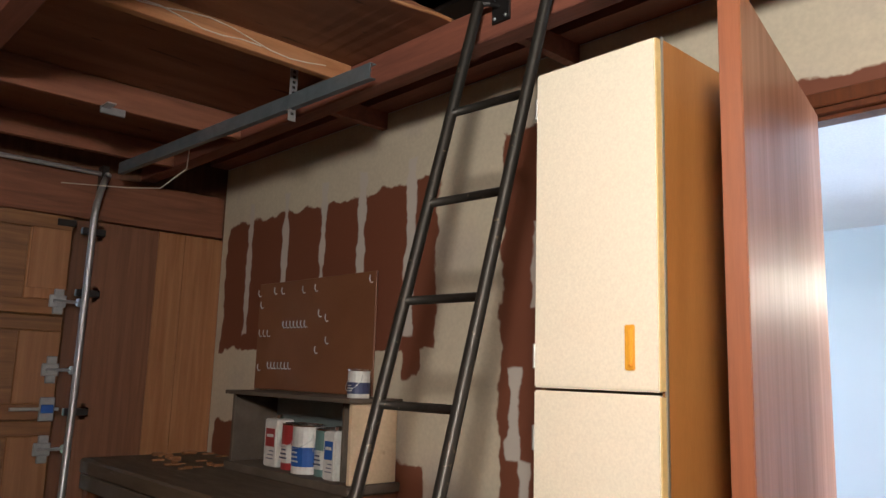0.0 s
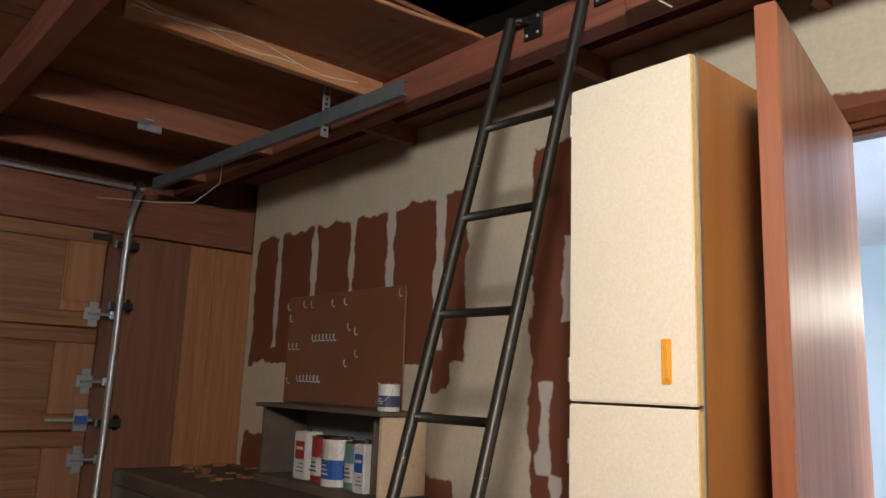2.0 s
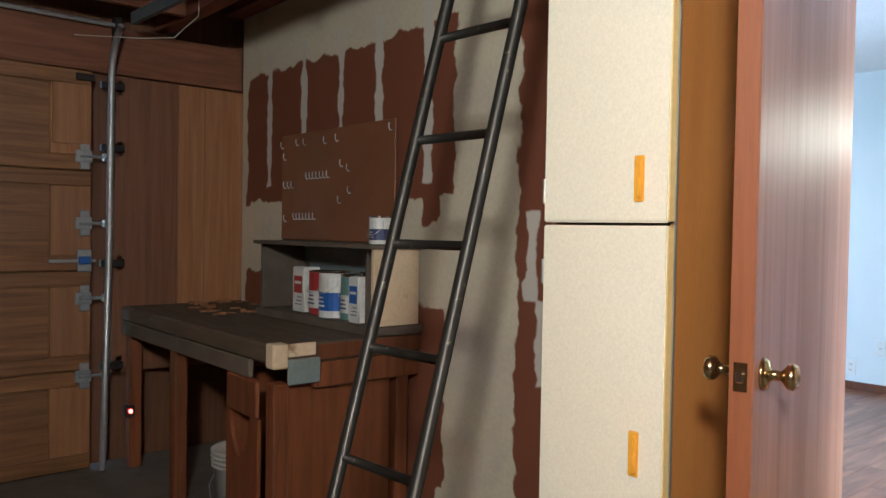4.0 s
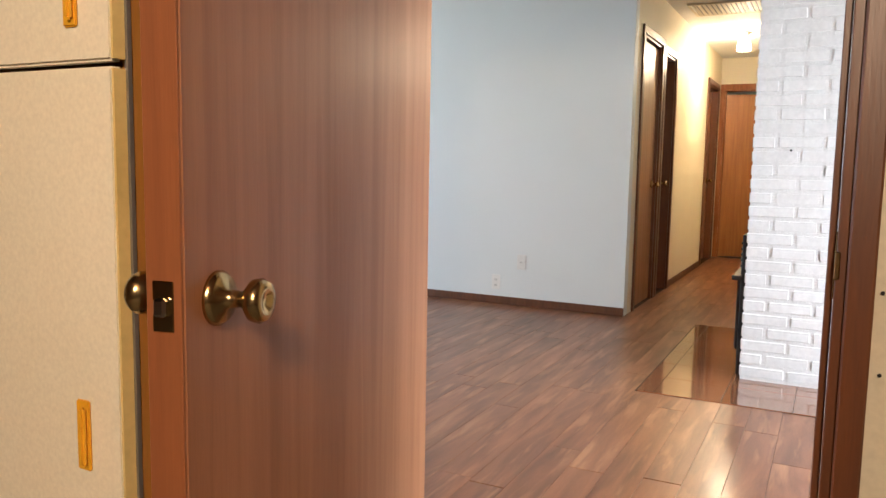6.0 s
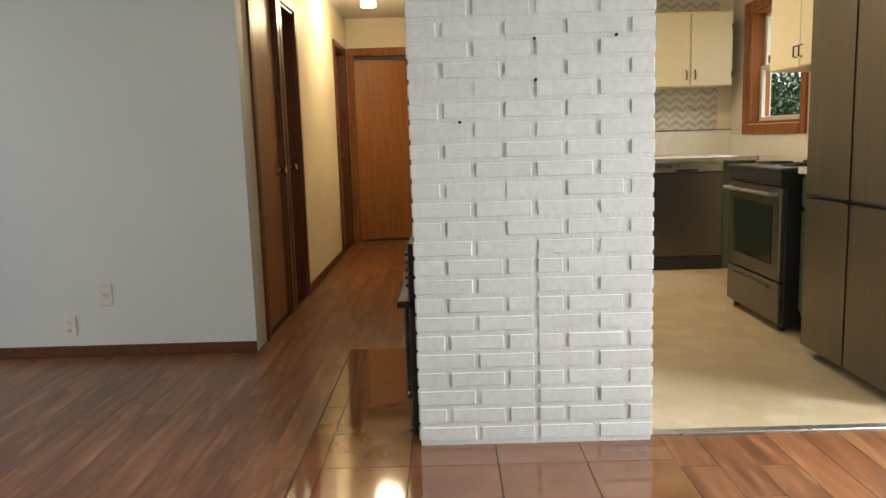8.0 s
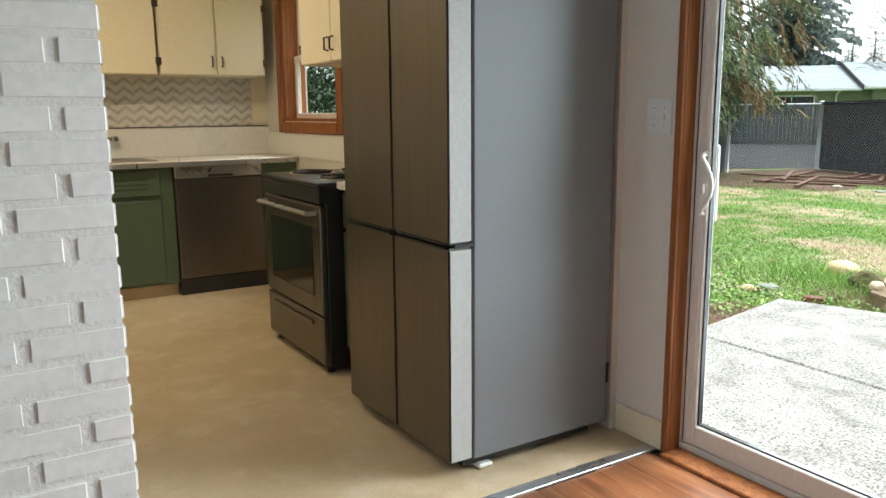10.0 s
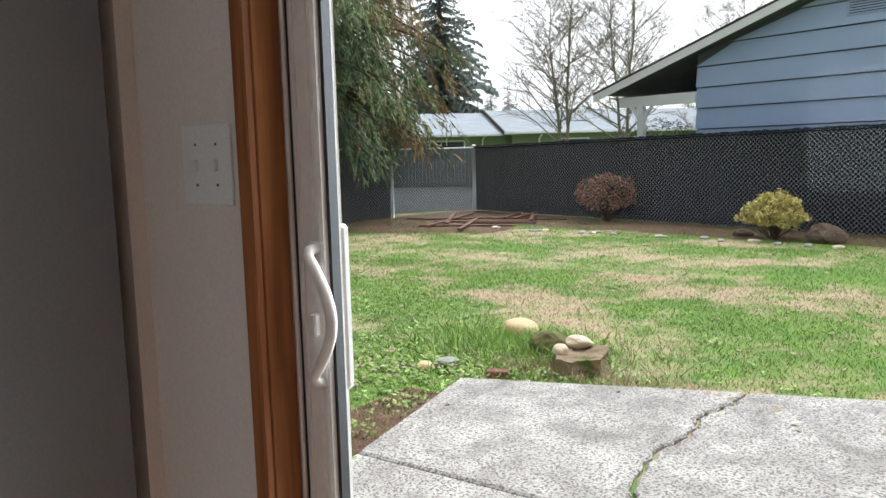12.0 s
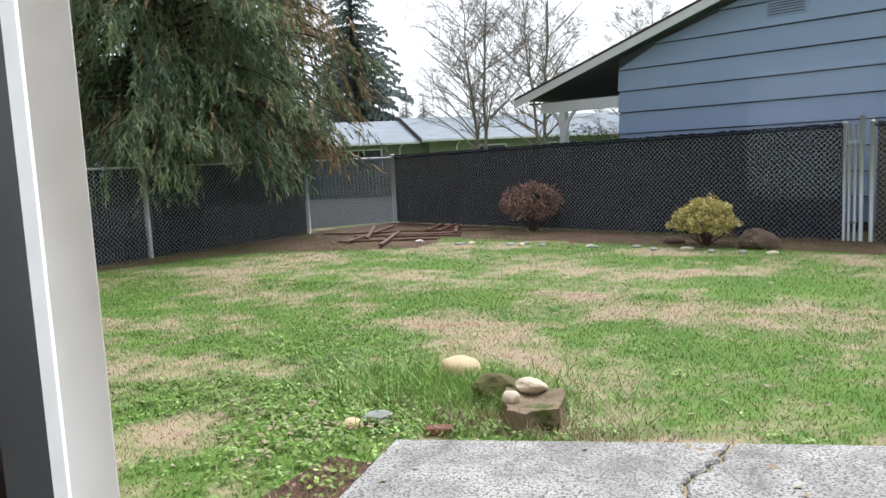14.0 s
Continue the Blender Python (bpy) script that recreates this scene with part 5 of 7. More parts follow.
for fy in (-0.38, -0.12):
    part("tap_handle", lathe([(0.02, 0), (0.024, -0.02), (0.014, -0.035)], (9.985, fy, 1.05), "x", 10), "chrome", fau)
struct("backsplash", boxes((10.036, 10.049, -1.5, 0.97, 0.913, 1.12), (8.25, 10.036, -1.499, -1.492, 0.913, 1.075)), "backsplash", "smooth white laminate backsplash", "backsplash")
struct("backsplash_trim", boxes((10.030, 10.049, -1.499, 0.97, 1.1205, 1.127)), "shelf_grey", "thin dark seam strip over the backsplash", "trim")
struct("wallpaper", boxes((10.044, 10.0495, -1.38, 0.97, 1.128, 1.478), (10.044, 10.0495, -1.38, 0.97, 2.08, CEIL)), "chevron", "grey and beige chevron wallpaper", "wallpaper")


def wall_unit(label, axis, front, back, a, z0, z1, hinge_sides, handle_pairs):
    """Two-door wall cupboard; a: three limits along the wall."""
    t = thing("wall_cabinet", label, "cabinet")
    lim = lambda p, q, f0, f1, zl, zh: (min(f0, f1), max(f0, f1), p, q, zl, zh) if axis == "y" else (p, q, min(f0, f1), max(f0, f1), zl, zh)
    s = 1 if front > back else -1
    part("body", box(*lim(min(a), max(a), front - s * 0.018, back, z0, z1)), "cab_cream", t)
    for p, q in zip(a, a[1:]):
        p, q = min(p, q), max(p, q)
        d = part("door", box(*lim(p + 0.004, q - 0.004, front - s * 0.017, front, z0 + 0.004, z1 - 0.02), bevel=0.004), "cab_cream", t, "cream painted door")
        hy = q - 0.035 if abs(q - a[1]) < 1e-6 else p + 0.035
        pts = [(front, z0 + 0.06), (front + s * 0.022, z0 + 0.065), (front + s * 0.022, z0 + 0.125), (front, z0 + 0.13)]
        pull(d, [(f, hy, z) if axis == "y" else (hy, f, z) for f, z in pts])
        ey = p if hy > (p + q) / 2 else q
        for hz in (z0 + 0.09, z1 - 0.13):
            part("hinge", box(*lim(ey - 0.012, ey + 0.012, front - s * 0.001, front + s * 0.004, hz - 0.025, hz + 0.025)), "shelf_grey", d)
    return t


wall_unit("cream two-door wall cabinet over the counter", "y", 9.73, 10.045, (-1.39, -1.045, -0.66), 1.48, 2.078, 0, 0)
wall_unit("cream two-door wall cabinet over the sink", "y", 9.73, 10.045, (-0.645, -0.26, 0.12), 1.48, 2.078, 0, 0)
wall_unit("cream two-door wall cabinet over the range", "x", -1.17, -1.495, (7.62, 8.05, 8.48), 1.48, 2.078, 0, 0)
ksl = thing("kitchen_ceiling_lamp", "square frosted kitchen ceiling light", "ceiling lamp")
part("base", box(8.2, 8.6, -0.1, 0.3, CEIL - 0.02, CEIL, 0.004), "plate_white", ksl)
part("diffuser", box(8.22, 8.58, -0.08, 0.28, CEIL - 0.055, CEIL - 0.021, 0.01), "bulb_glass", ksl)

# ---- kitchen window ----
kw = thing("window_kitchen", "wooden framed double-hung kitchen window", "window", kind="structure")
for lim in ((8.62, 8.70, -1.499, -1.478, 1.08, 2.12), (9.66, 9.74, -1.499, -1.478, 1.08, 2.12), (8.70, 9.66, -1.499, -1.478, 2.05, 2.12), (8.70, 9.66, -1.499, -1.470, 1.08, 1.155)):
    part("casing", box(*lim, bevel=0.004), "wood_trim_fir", kw)
for lim in ((8.70, 8.72, -1.66, -1.50, 1.16, 2.05), (9.64, 9.66, -1.66, -1.50, 1.16, 2.05), (8.72, 9.64, -1.66, -1.50, 2.03, 2.05), (8.72, 9.64, -1.66, -1.50, 1.16, 1.18)):
    part("lining", box(*lim), "wood_trim_fir", kw)
for z0, z1, yy in ((1.18, 1.62, -1.58), (1.58, 2.03, -1.61)):
    sash = part("sash", boxes((8.72, 8.76, yy - 0.03, yy, z0, z1), (9.60, 9.64, yy - 0.03, yy, z0, z1), (8.76, 9.60, yy - 0.03, yy, z0, z0 + 0.035), (8.76, 9.60, yy - 0.03, yy, z1 - 0.035, z1), bevel=0.003), "vinyl", kw, "white window sash")
    pa = part("pane", box(8.76, 9.60, yy - 0.017, yy - 0.013, z0 + 0.035, z1 - 0.035), "pane", sash)
    pa.visible_shadow = False

# ---- living room window (front): unseen, added to let in light ----
fw = thing("window_front", "unseen white framed window added to light the living room", "window", kind="structure")
part("frame", boxes((4.1, 4.16, 7.04, 7.1, 0.6, 2.1), (6.64, 6.7, 7.04, 7.1, 0.6, 2.1), (4.16, 6.64, 7.04, 7.1, 0.6, 0.66), (4.16, 6.64, 7.04, 7.1, 2.04, 2.1), (5.37, 5.43, 7.04, 7.1, 0.66, 2.04), bevel=0.004), "vinyl", fw)

# ---- sliding glass door ----
sd = thing("sliding_door", "white vinyl sliding glass door to the patio", "sliding door", kind="structure")
part("casing", box(5.999, 6.025, -1.530, -1.513, 0.0, 2.12, 0.003), "wood_trim_fir", sd, "orange brown wooden casing")
part("casing", box(4.09, 4.15, -1.5295, -1.511, 0.0, 2.12, 0.004), "wood_trim_fir", sd)
part("casing_head", box(4.15, 5.998, -1.5295, -1.511, 2.06, 2.12, 0.004), "wood_trim_fir", sd)
part("jamb", box(5.999, 6.031, -1.585, -1.5305, 0.0, 2.06, 0.002), "wood_trim_fir", sd, "dark wooden jamb board")
part("jamb", box(4.149, 4.172, -1.585, -1.5305, 0.0, 2.06, 0.002), "wood_trim_fir", sd)
part("jamb_head", box(4.172, 5.998, -1.585, -1.5305, 2.037, 2.061, 0.002), "wood_trim_fir", sd)
part("sill", box(4.15, 5.998, -1.585, -1.482, -0.01, 0.014, 0.004), "wood_trim_fir", sd, "worn wooden sill board")
part("track_frame", boxes((4.15, 6.03, -1.70, -1.586, -0.02, 0.035), (4.15, 6.03, -1.70, -1.586, 2.02, 2.06), (5.995, 6.03, -1.70, -1.586, 0.035, 2.02), (4.15, 4.185, -1.70, -1.586, 0.035, 2.02), bevel=0.003), "vinyl", sd)


def slider_panel(x0, x1, y0, y1, name, wl_, w):
    p = part(name, boxes((x0, x0 + wl_, y0, y1, 0.036, 2.02), (x1 - w, x1, y0, y1, 0.036, 2.02), (x0 + wl_, x1 - w, y0, y1, 0.036, 0.036 + 0.075), (x0 + wl_, x1 - w, y0, y1, 1.95, 2.02), bevel=0.004), "vinyl", sd, "white vinyl door panel")
    ym = (y0 + y1) / 2
    g = part("pane", box(x0 + wl_, x1 - w, ym - 0.003, ym + 0.003, 0.111, 1.95), "pane", p)
    g.visible_shadow = False
    part("gasket", boxes((x0 + wl_, x0 + wl_ + 0.006, ym - 0.009, ym + 0.009, 0.111, 1.95), (x1 - w - 0.006, x1 - w, ym - 0.009, ym + 0.009, 0.111, 1.95), (x0 + wl_, x1 - w, ym - 0.009, ym + 0.009, 0.111, 0.117)), "black", p)
    for rx in (x1 - w + 0.010, x1 - 0.016):
        part("stile_rib", box(rx, rx + 0.006, y1 - 0.001, y1 + 0.003, 0.04, 2.015, 0.0015), "vinyl", p)
    part("weatherstrip", box(x1 - 0.003, x1 - 0.001, y1 - 0.002, y1 + 0.0015, 0.04, 2.015), "black", p, "dark weatherstrip")
    return p


act = slider_panel(5.082, 5.994, -1.638, -1.592, "active_panel", 0.055, 0.052)
slider_panel(4.186, 5.155, -1.692, -1.646, "fixed_panel", 0.052, 0.06)
hnd = part("handle_plate", box(5.935, 5.965, -1.592, -1.586, 0.86, 1.08, 0.003), "vinyl", act, "white handle plate")
part("grip", tube([(5.948, -1.588, 0.868), (5.949, -1.574, 0.872)] + [(5.948 - 0.046 * math.sin(math.pi * k / 10), -1.568 + 0.006 * math.sin(math.pi * k / 10), 0.88 + 0.18 * k / 10) for k in range(11)] + [(5.949, -1.574, 1.068), (5.948, -1.588, 1.072)], 0.0085, 10), "vinyl", hnd, "white curved pull handle", smooth=True)
part("latch", box(5.944, 5.956, -1.586, -1.572, 0.94, 0.975, 0.003), "vinyl", hnd)
for sz in (0.895, 1.045):
    part("screw", lathe([(0.004, 0), (0.003, 0.0015)], (5.954, -1.586, sz), "y", 8), "iron", hnd)
outer = part("outer_handle", box(5.945, 5.975, -1.66, -1.639, 0.84, 1.10, 0.006), "vinyl", act)
sw = thing("switch_plate", "painted-over double switch plate on the narrow wall", "switch plate")
part("plate", box(6.050, 6.160, -1.5295, -1.5255, 1.135, 1.255, 0.0015), "wall_white", sw)
for sx in (6.082, 6.128):
    part("toggle", box(sx - 0.004, sx + 0.004, -1.5255, -1.5180, 1.185, 1.203, 0.001), "wall_white", sw)
    for dz in (-0.03, 0.03):
        part("screw", box(sx - 0.002, sx + 0.002, -1.5257, -1.5248, 1.195 + dz - 0.002, 1.195 + dz + 0.002), "shelf_grey", sw)

# ---- yard ----
G = -0.30


def turf(x, y):
    """How thin and dry the turf is at a place: below 0 green, above 0 straw."""
    return 0.62 * noise.noise(Vector((x * 0.55, y * 0.85, 3.0))) + 0.42 * noise.noise(Vector((x * 1.9, y * 2.3, 8.0))) + 0.36 * noise.noise(Vector((x * 4.3, y * 4.3, 5.0))) - 0.06


gxs = [-60, -30, -10, 0] + [2.5 + 0.13 * k for k in range(120)] + [20, 26, 40, 70, 110]
gys = [-140, -80, -45, -28, -21] + [-18.6 + 0.13 * k for k in range(128)] + [0, 10, 30, 60]
gme = bpy.data.meshes.new("ground")
gme.from_pydata([(x, y, G) for y in gys for x in gxs], [], [(r_ * len(gxs) + c_, r_ * len(gxs) + c_ + 1, (r_ + 1) * len(gxs) + c_ + 1, (r_ + 1) * len(gxs) + c_) for r_ in range(len(gys) - 1) for c_ in range(len(gxs) - 1)])
gme.attributes.new("dry", "FLOAT", "POINT").data.foreach_set("value", [turf(x, y) if -19 < y < -1 and 2 < x < 19 else -0.2 for y in gys for x in gxs])
gme.materials.append(M["lawn"])
tagged(new("ground", gme), "patchy lawn of green and straw grass", "ground", kind="structure")


def slab(pts, z0, z1):
    b = bmesh.new()
    lo, hi = [b.verts.new((x, y, z0)) for x, y in pts], [b.verts.new((x, y, z1)) for x, y in pts]
    b.faces.new(hi)
    b.faces.new(lo[::-1])
    for k in range(len(pts)):
        b.faces.new((lo[k], lo[(k + 1) % len(pts)], hi[(k + 1) % len(pts)], hi[k]))
    bmesh.ops.recalc_face_normals(b, faces=b.faces[:])
    bmesh.ops.bevel(b, geom=[e for e in b.edges if abs(e.verts[0].co.z - z1) < 1e-6 and abs(e.verts[1].co.z - z1) < 1e-6], offset=0.012, segments=1, affect="EDGES")
    return b


crng = random.Random(3)
crack = [(6.18, -5.46), (6.22, -5.2), (6.30, -4.9), (6.27, -4.6), (6.36, -4.3), (6.30, -3.9), (6.22, -3.6)]
fine_crack = []
for (xa, ya), (xb, yb) in zip(crack, crack[1:]):
    for s in range(6):
        fine_crack.append((xa + (xb - xa) * s / 6 + crng.uniform(-0.022, 0.022) * (1 if s or fine_crack else 0), ya + (yb - ya) * s / 6))
crack = fine_crack + [crack[-1]]
joint_y = -3.55
pat = thing("patio", "rough grey exposed-aggregate concrete patio with cracks", "patio", kind="structure")
off = lambda pts, d: [(x + d, y) for x, y in pts]
part("slab", slab([(7.86, -4.88)] + off(crack, 0.012) + [(6.22, joint_y - 0.012), (7.62, joint_y - 0.012)], G - 0.1, G + 0.03), "patio", pat)
part("slab", slab([(2.6, -6.66)] + [(6.17, -5.47)] + off(crack[1:], -0.010) + [(6.20, joint_y - 0.012), (2.6, joint_y - 0.012)], G - 0.1, G + 0.028), "patio", pat)
part("slab", slab([(2.6, -1.70), (2.6, joint_y), (7.62, joint_y), (7.4, -1.70)], G - 0.1, G + 0.026), "patio", pat)
struct("soil_bed", boxes((7.65, 8.1, -4.6, -1.7, G - 0.05, G + 0.004)), "soil", "bare brown soil beside the patio", "soil")


def patch(name, pts, z, label, seed):
    """Ragged flat bed laid on the ground."""
    b = bmesh.new()
    ring = []
    n_ = len(pts)
    for k in range(n_):
        p, q = Vector((*pts[k], 0)), Vector((*pts[(k + 1) % n_], 0))
        for s in range(14):
            w = p.lerp(q, s / 14)
            d = noise.noise(w * 1.7 + Vector((seed, 0, 0))) * 0.25 + noise.noise(w * 6 + Vector((0, seed, 0))) * 0.08
            ring.append(b.verts.new((w.x + d, w.y + d * 0.8, z)))
    b.faces.new(ring)
    bmesh.ops.triangulate(b, faces=b.faces[:])
    bmesh.ops.recalc_face_normals(b, faces=b.faces[:])
    ob = part(name, b, "soil")
    return tagged(ob, label, "soil", kind="structure")


CORNER, GATE = Vector((15.62, -17.62, G)), Vector((5.72, -14.62, G))
LEFT = [Vector((16.3, -15.0, G)), Vector((16.75, -11.0, G)), Vector((17.2, -6.0, G))]
patch("soil_border", [(16.0, -17.9), (3.0, -13.9), (3.0, -13.2), (5.6, -13.2), (9.0, -13.9), (12.6, -14.6), (12.3, -13.0), (15.2, -11.9), (17.0, -8.0), (17.6, -8.0)], G + 0.006, "brown bark soil border along the fence", 2.0)

# chain-link fence with black slats
FH = 1.74


def fence_run(a, c, slat, label, height=FH, slats=True, post_every=3.0, slat_w=0.0595, rail="slat_black", start=None):
    d = c - a
    L = d.length
    start = start or height
    tall = lambda x: (start + (height - start) * x / L) / height
    u = d.normalized()
    nrm = Vector((-u.y, u.x, 0))
    if nrm.y < 0:
        nrm = -nrm
    ang = math.degrees(math.atan2(u.y, u.x))
    t = thing("fence", label, "fence", pose(a.x, a.y, a.z, 0, 0, ang))
    side = 1 if (Matrix.Rotation(radians(ang), 3, "Z") @ Vector((0, 1, 0))).dot(Vector((0, 1, 0))) > 0 else -1
    if slats:
        sm = mesh_of(box(0, slat_w, -0.003, 0.003, 0.02, height + (0.055 if slat_w > 0.055 else -0.02), 0.001), slat)
        srng = random.Random(int(L * 10))
        k = 0
        x = 0.06
        while x < L - 0.06:
            s = new("slat", sm)
            s.parent = t
            s.matrix_basis = pose(x, 0, srng.uniform(-0.012, 0.012), 0, 0, srng.uniform(-4, 4)) @ Matrix.Diagonal((1, 1, tall(x), 1))
            x += 0.0605
    b = bmesh.new()
    w, step = 0.0031, 0.085
    n_ = int((L + height) / step)
    for k in range(n_ + 1):
        for sgn in (1, -1):
            x0 = k * step - (height if sgn > 0 else 0)
            p0, p1 = (x0, 0.0), (x0 + height, height)
            if sgn < 0:
                p0, p1 = (k * step, 0.0), (k * step - height, height)
            (xa, za), (xb, zb) = p0, p1
            m_ = (zb - za) / (xb - xa)
            if xa > xb:
                xa, za, xb, zb = xb, zb, xa, za
            if xb <= 0 or xa >= L:
                continue
            if xa < 0:
                za, xa = za + m_ * (0 - xa), 0
            if xb > L:
                zb, xb = zb + m_ * (L - xb), L
            yy = side * (0.010 + 0.003 * sgn)
            du = Vector((xb - xa, 0, zb - za)).normalized()
            nn = Vector((-du.z, 0, du.x)) * w
            v = [b.verts.new(q) for q in (Vector((xa, yy, za)) + nn, Vector((xb, yy, zb)) + nn, Vector((xb, yy + side * w * 2, zb)), Vector((xa, yy + side * w * 2, za)), Vector((xa, yy, za)) - nn, Vector((xb, yy, zb)) - nn)]
            b.faces.new((v[0], v[1], v[2], v[3]))
            b.faces.new((v[3], v[2], v[5], v[4]))
    for v in b.verts:
        v.co.z *= tall(v.co.x)
    wires = part("wire_mesh", b, "wire_galv", t, "galvanised diamond wire mesh")
    tagged(wires, kind="stuff")
    part("top_rail", tube([(0, side * 0.03, start), (L, side * 0.03, height)], 0.02, 8), "post_galv" if not slats else rail, t)
    np_ = max(1, round(L / post_every))
    for k in range(np_ + 1):
        px = L * k / np_
        ph = height * tall(px)
        big = k in (0,)
        if slats and 0 < k < np_:
            part("post", tube([(px, -side * 0.03, 0), (px, -side * 0.03, ph)], 0.025, 8), "slat_black", t)
        else:
            po = part("post", tube([(px, side * 0.03, 0), (px, side * 0.03, ph + 0.05)], 0.036 if big else 0.026, 10), "post_galv", t, smooth=True)
            part("post_cap", lathe([(0.04, ph + 0.045), (0.04, ph + 0.06), (0.02, ph + 0.08), (0.002, ph + 0.085)], (px, side * 0.03, 0), "z", 10), "post_galv", po)
    return t


fence_run(CORNER, GATE, "slat_black", "chain-link fence filled with upright black slats", start=1.62)
fence_run(CORNER, LEFT[0] + (LEFT[0] - CORNER) * 0.0, "slat_black", "open galvanised chain-link fence", slats=False, post_every=2.8, height=1.62)
fence_run(LEFT[0], LEFT[1], "slat_black", "chain-link fence with narrow dark slats under the conifer", post_every=4.0, slat_w=0.052, rail="post_galv", height=1.64)
fence_run(LEFT[1], LEFT[2], "slat_black", "chain-link fence with narrow dark slats under the conifer", post_every=5.0, slat_w=0.052, rail="post_galv", height=1.64)
ug = (GATE - CORNER).normalized()
fence_run(GATE + ug * 0.38, GATE + ug * 4.5, "slat_brown", "chain-link gate with brown slats")
for k, dd in enumerate((0.06, 0.14, 0.23)):
    gp = thing("gate_post", "pale galvanised steel gate post", "gate post", pose(*(GATE + ug * dd)))
    part("pipe", tube([(0, 0.03, 0), (0, 0.03, FH + 0.03 + (0.12 if k == 2 else 0))], 0.024 if k < 2 else 0.034, 10), "post_galv", gp, smooth=True)
    for hz in (0.3, 0.9, 1.5):
        part("clamp", lathe([(0.03, hz - 0.02), (0.033, hz), (0.03, hz + 0.02)], (0, 0.03, 0), "z", 10), "post_galv", gp)
# grey plank fence of the neighbour, further back
def board_fence(label, a, c, height, material, pitch=0.115):
    t = thing("neighbour_fence", label, "fence")
    d = Vector(c) - Vector(a)
    ang = math.degrees(math.atan2(d.y, d.x))
    m = mesh_of(box(0, pitch - 0.02, -0.01, 0.01, 0.0, height, 0.003), material)
    for k in range(int(d.length / pitch)):
        s = new("slat", m)
        s.parent = t
        s.matrix_basis = pose(*(Vector(a) + d.normalized() * pitch * k), 0, 0, ang)
    for z in (0.15, height - 0.15):
        rl = part("rail", box(0, d.length, -0.05, -0.011, z - 0.04, z + 0.04), material, t)
        rl.matrix_basis = pose(*a, 0, 0, ang)
    return t


struct("road", slab([(15.2, -19.0), (19.6, -12.5), (25.0, -9.0), (42.0, -24.0), (33.0, -31.5), (22.5, -31.5)], G - 0.1, G + 0.012), "asphalt", "pale worn asphalt street behind the fence", "road")
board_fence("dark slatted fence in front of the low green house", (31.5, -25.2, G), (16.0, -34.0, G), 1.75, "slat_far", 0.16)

# ---- neighbour's blue house ----
uh = Vector((-0.957, 0.290, 0)).normalized()
ang_h = math.degrees(math.atan2(uh.y, uh.x))
hb_ = thing("house", "blue lap-sided house with white trim and a low gable roof", "house", pose(9.85, -17.2, G, 0, 0, ang_h) @ Matrix.Diagonal((1, -1, 1, 1)))
W, RISE = 11.0, 0.32
slope = lambda x: 2.62 + RISE * (x + 2.4) if x < 4.6 else 2.62 + RISE * (4.6 + 2.4) - RISE * (x - 4.6)
edge_x = lambda z: max(0.0, (z + 0.10 - 2.62) / RISE - 2.4)
for k in range(12):
    z0, z1 = 0.153 + 0.425 * k, 0.153 + 0.425 * (k + 1)
    xs, xt = edge_x(z0), min(4.6, edge_x(z1))
    if xs > 4.5:
        break
    b = bmesh.new()
    x1, x2 = (min(W, 9.2 - xs) if xs > 0 else W), (min(W, 9.2 - xt) if xt > 0 else W)
    v = [b.verts.new(c) for c in ((xt, -0.004, z1), (x2, -0.004, z1), (x1, 0.045, z0 + 0.022), (xs, 0.045, z0 + 0.022), (xs, -0.02, z0 + 0.022), (x1, -0.02, z0 + 0.022))]
    b.faces.new((v[0], v[1], v[2], v[3]))
    b.faces.new((v[3], v[2], v[5], v[4]))
    part("siding_board", b, "siding_blue", hb_)
# dark sheet whose colour paints the shadow line below each siding board
gb = bmesh.new()
gv = [gb.verts.new(c) for c in ((0, -0.03, 0.0), (W, -0.03, 0.0), (W, -0.03, slope(W)), (4.6, -0.03, slope(4.6)), (0, -0.03, slope(0)))]
gb.faces.new(gv)
part("gable_wall", gb, "soffit_dark", hb_, "dark backing that draws the shadow lines under the boards")
part("side_wall", box(0, 0.1, -8.0, -0.03, 0, 2.9), "siding_blue", hb_)


def roof_slab(x0, x1, y0, y1, th, dz):
    b = bmesh.new()
    c = [(x0, y0, slope(x0) + dz), (x1, y0, slope(x1) + dz), (x1, y1, slope(x1) + dz), (x0, y1, slope(x0) + dz)]
    lo, hi = [b.verts.new(p) for p in c], [b.verts.new((p[0], p[1], p[2] + th)) for p in c]
    b.faces.new(lo)
    b.faces.new(hi)
    for k in range(4):
        b.faces.new((lo[k], lo[(k + 1) % 4], hi[(k + 1) % 4], hi[k]))
    bmesh.ops.recalc_face_normals(b, faces=b.faces[:])
    return b


rf = part("roof", roof_slab(-2.4, 4.6, -8.0, 0.45, 0.05, 0.11), "shingle_dark", hb_, "dark shingle roof")
part("roof_far", roof_slab(4.6, W + 1, -8.0, 0.45, 0.05, 0.11), "shingle_dark", hb_)
part("fascia", roof_slab(-2.4, 4.6, 0.40, 0.44, 0.16, -0.05), "trim_white", hb_, "white rake board")
# soffit and porch ceiling carry their shade as a dark colour
part("soffit", roof_slab(-2.36, 4.6, -8.0, 0.40, 0.012, 0.09), "soffit_dark", hb_, "soffit with its bluish shade put into the colour")
part("porch_beam", box(-1.95, 0.0, -0.05, 0.08, 2.42, 2.64, 0.006), "trim_white", hb_, "white porch beam")
pp = part("porch_post", box(-1.45, -1.31, -0.06, 0.08, 0, 2.42, 0.006), "trim_white", hb_, "white porch post with brackets")
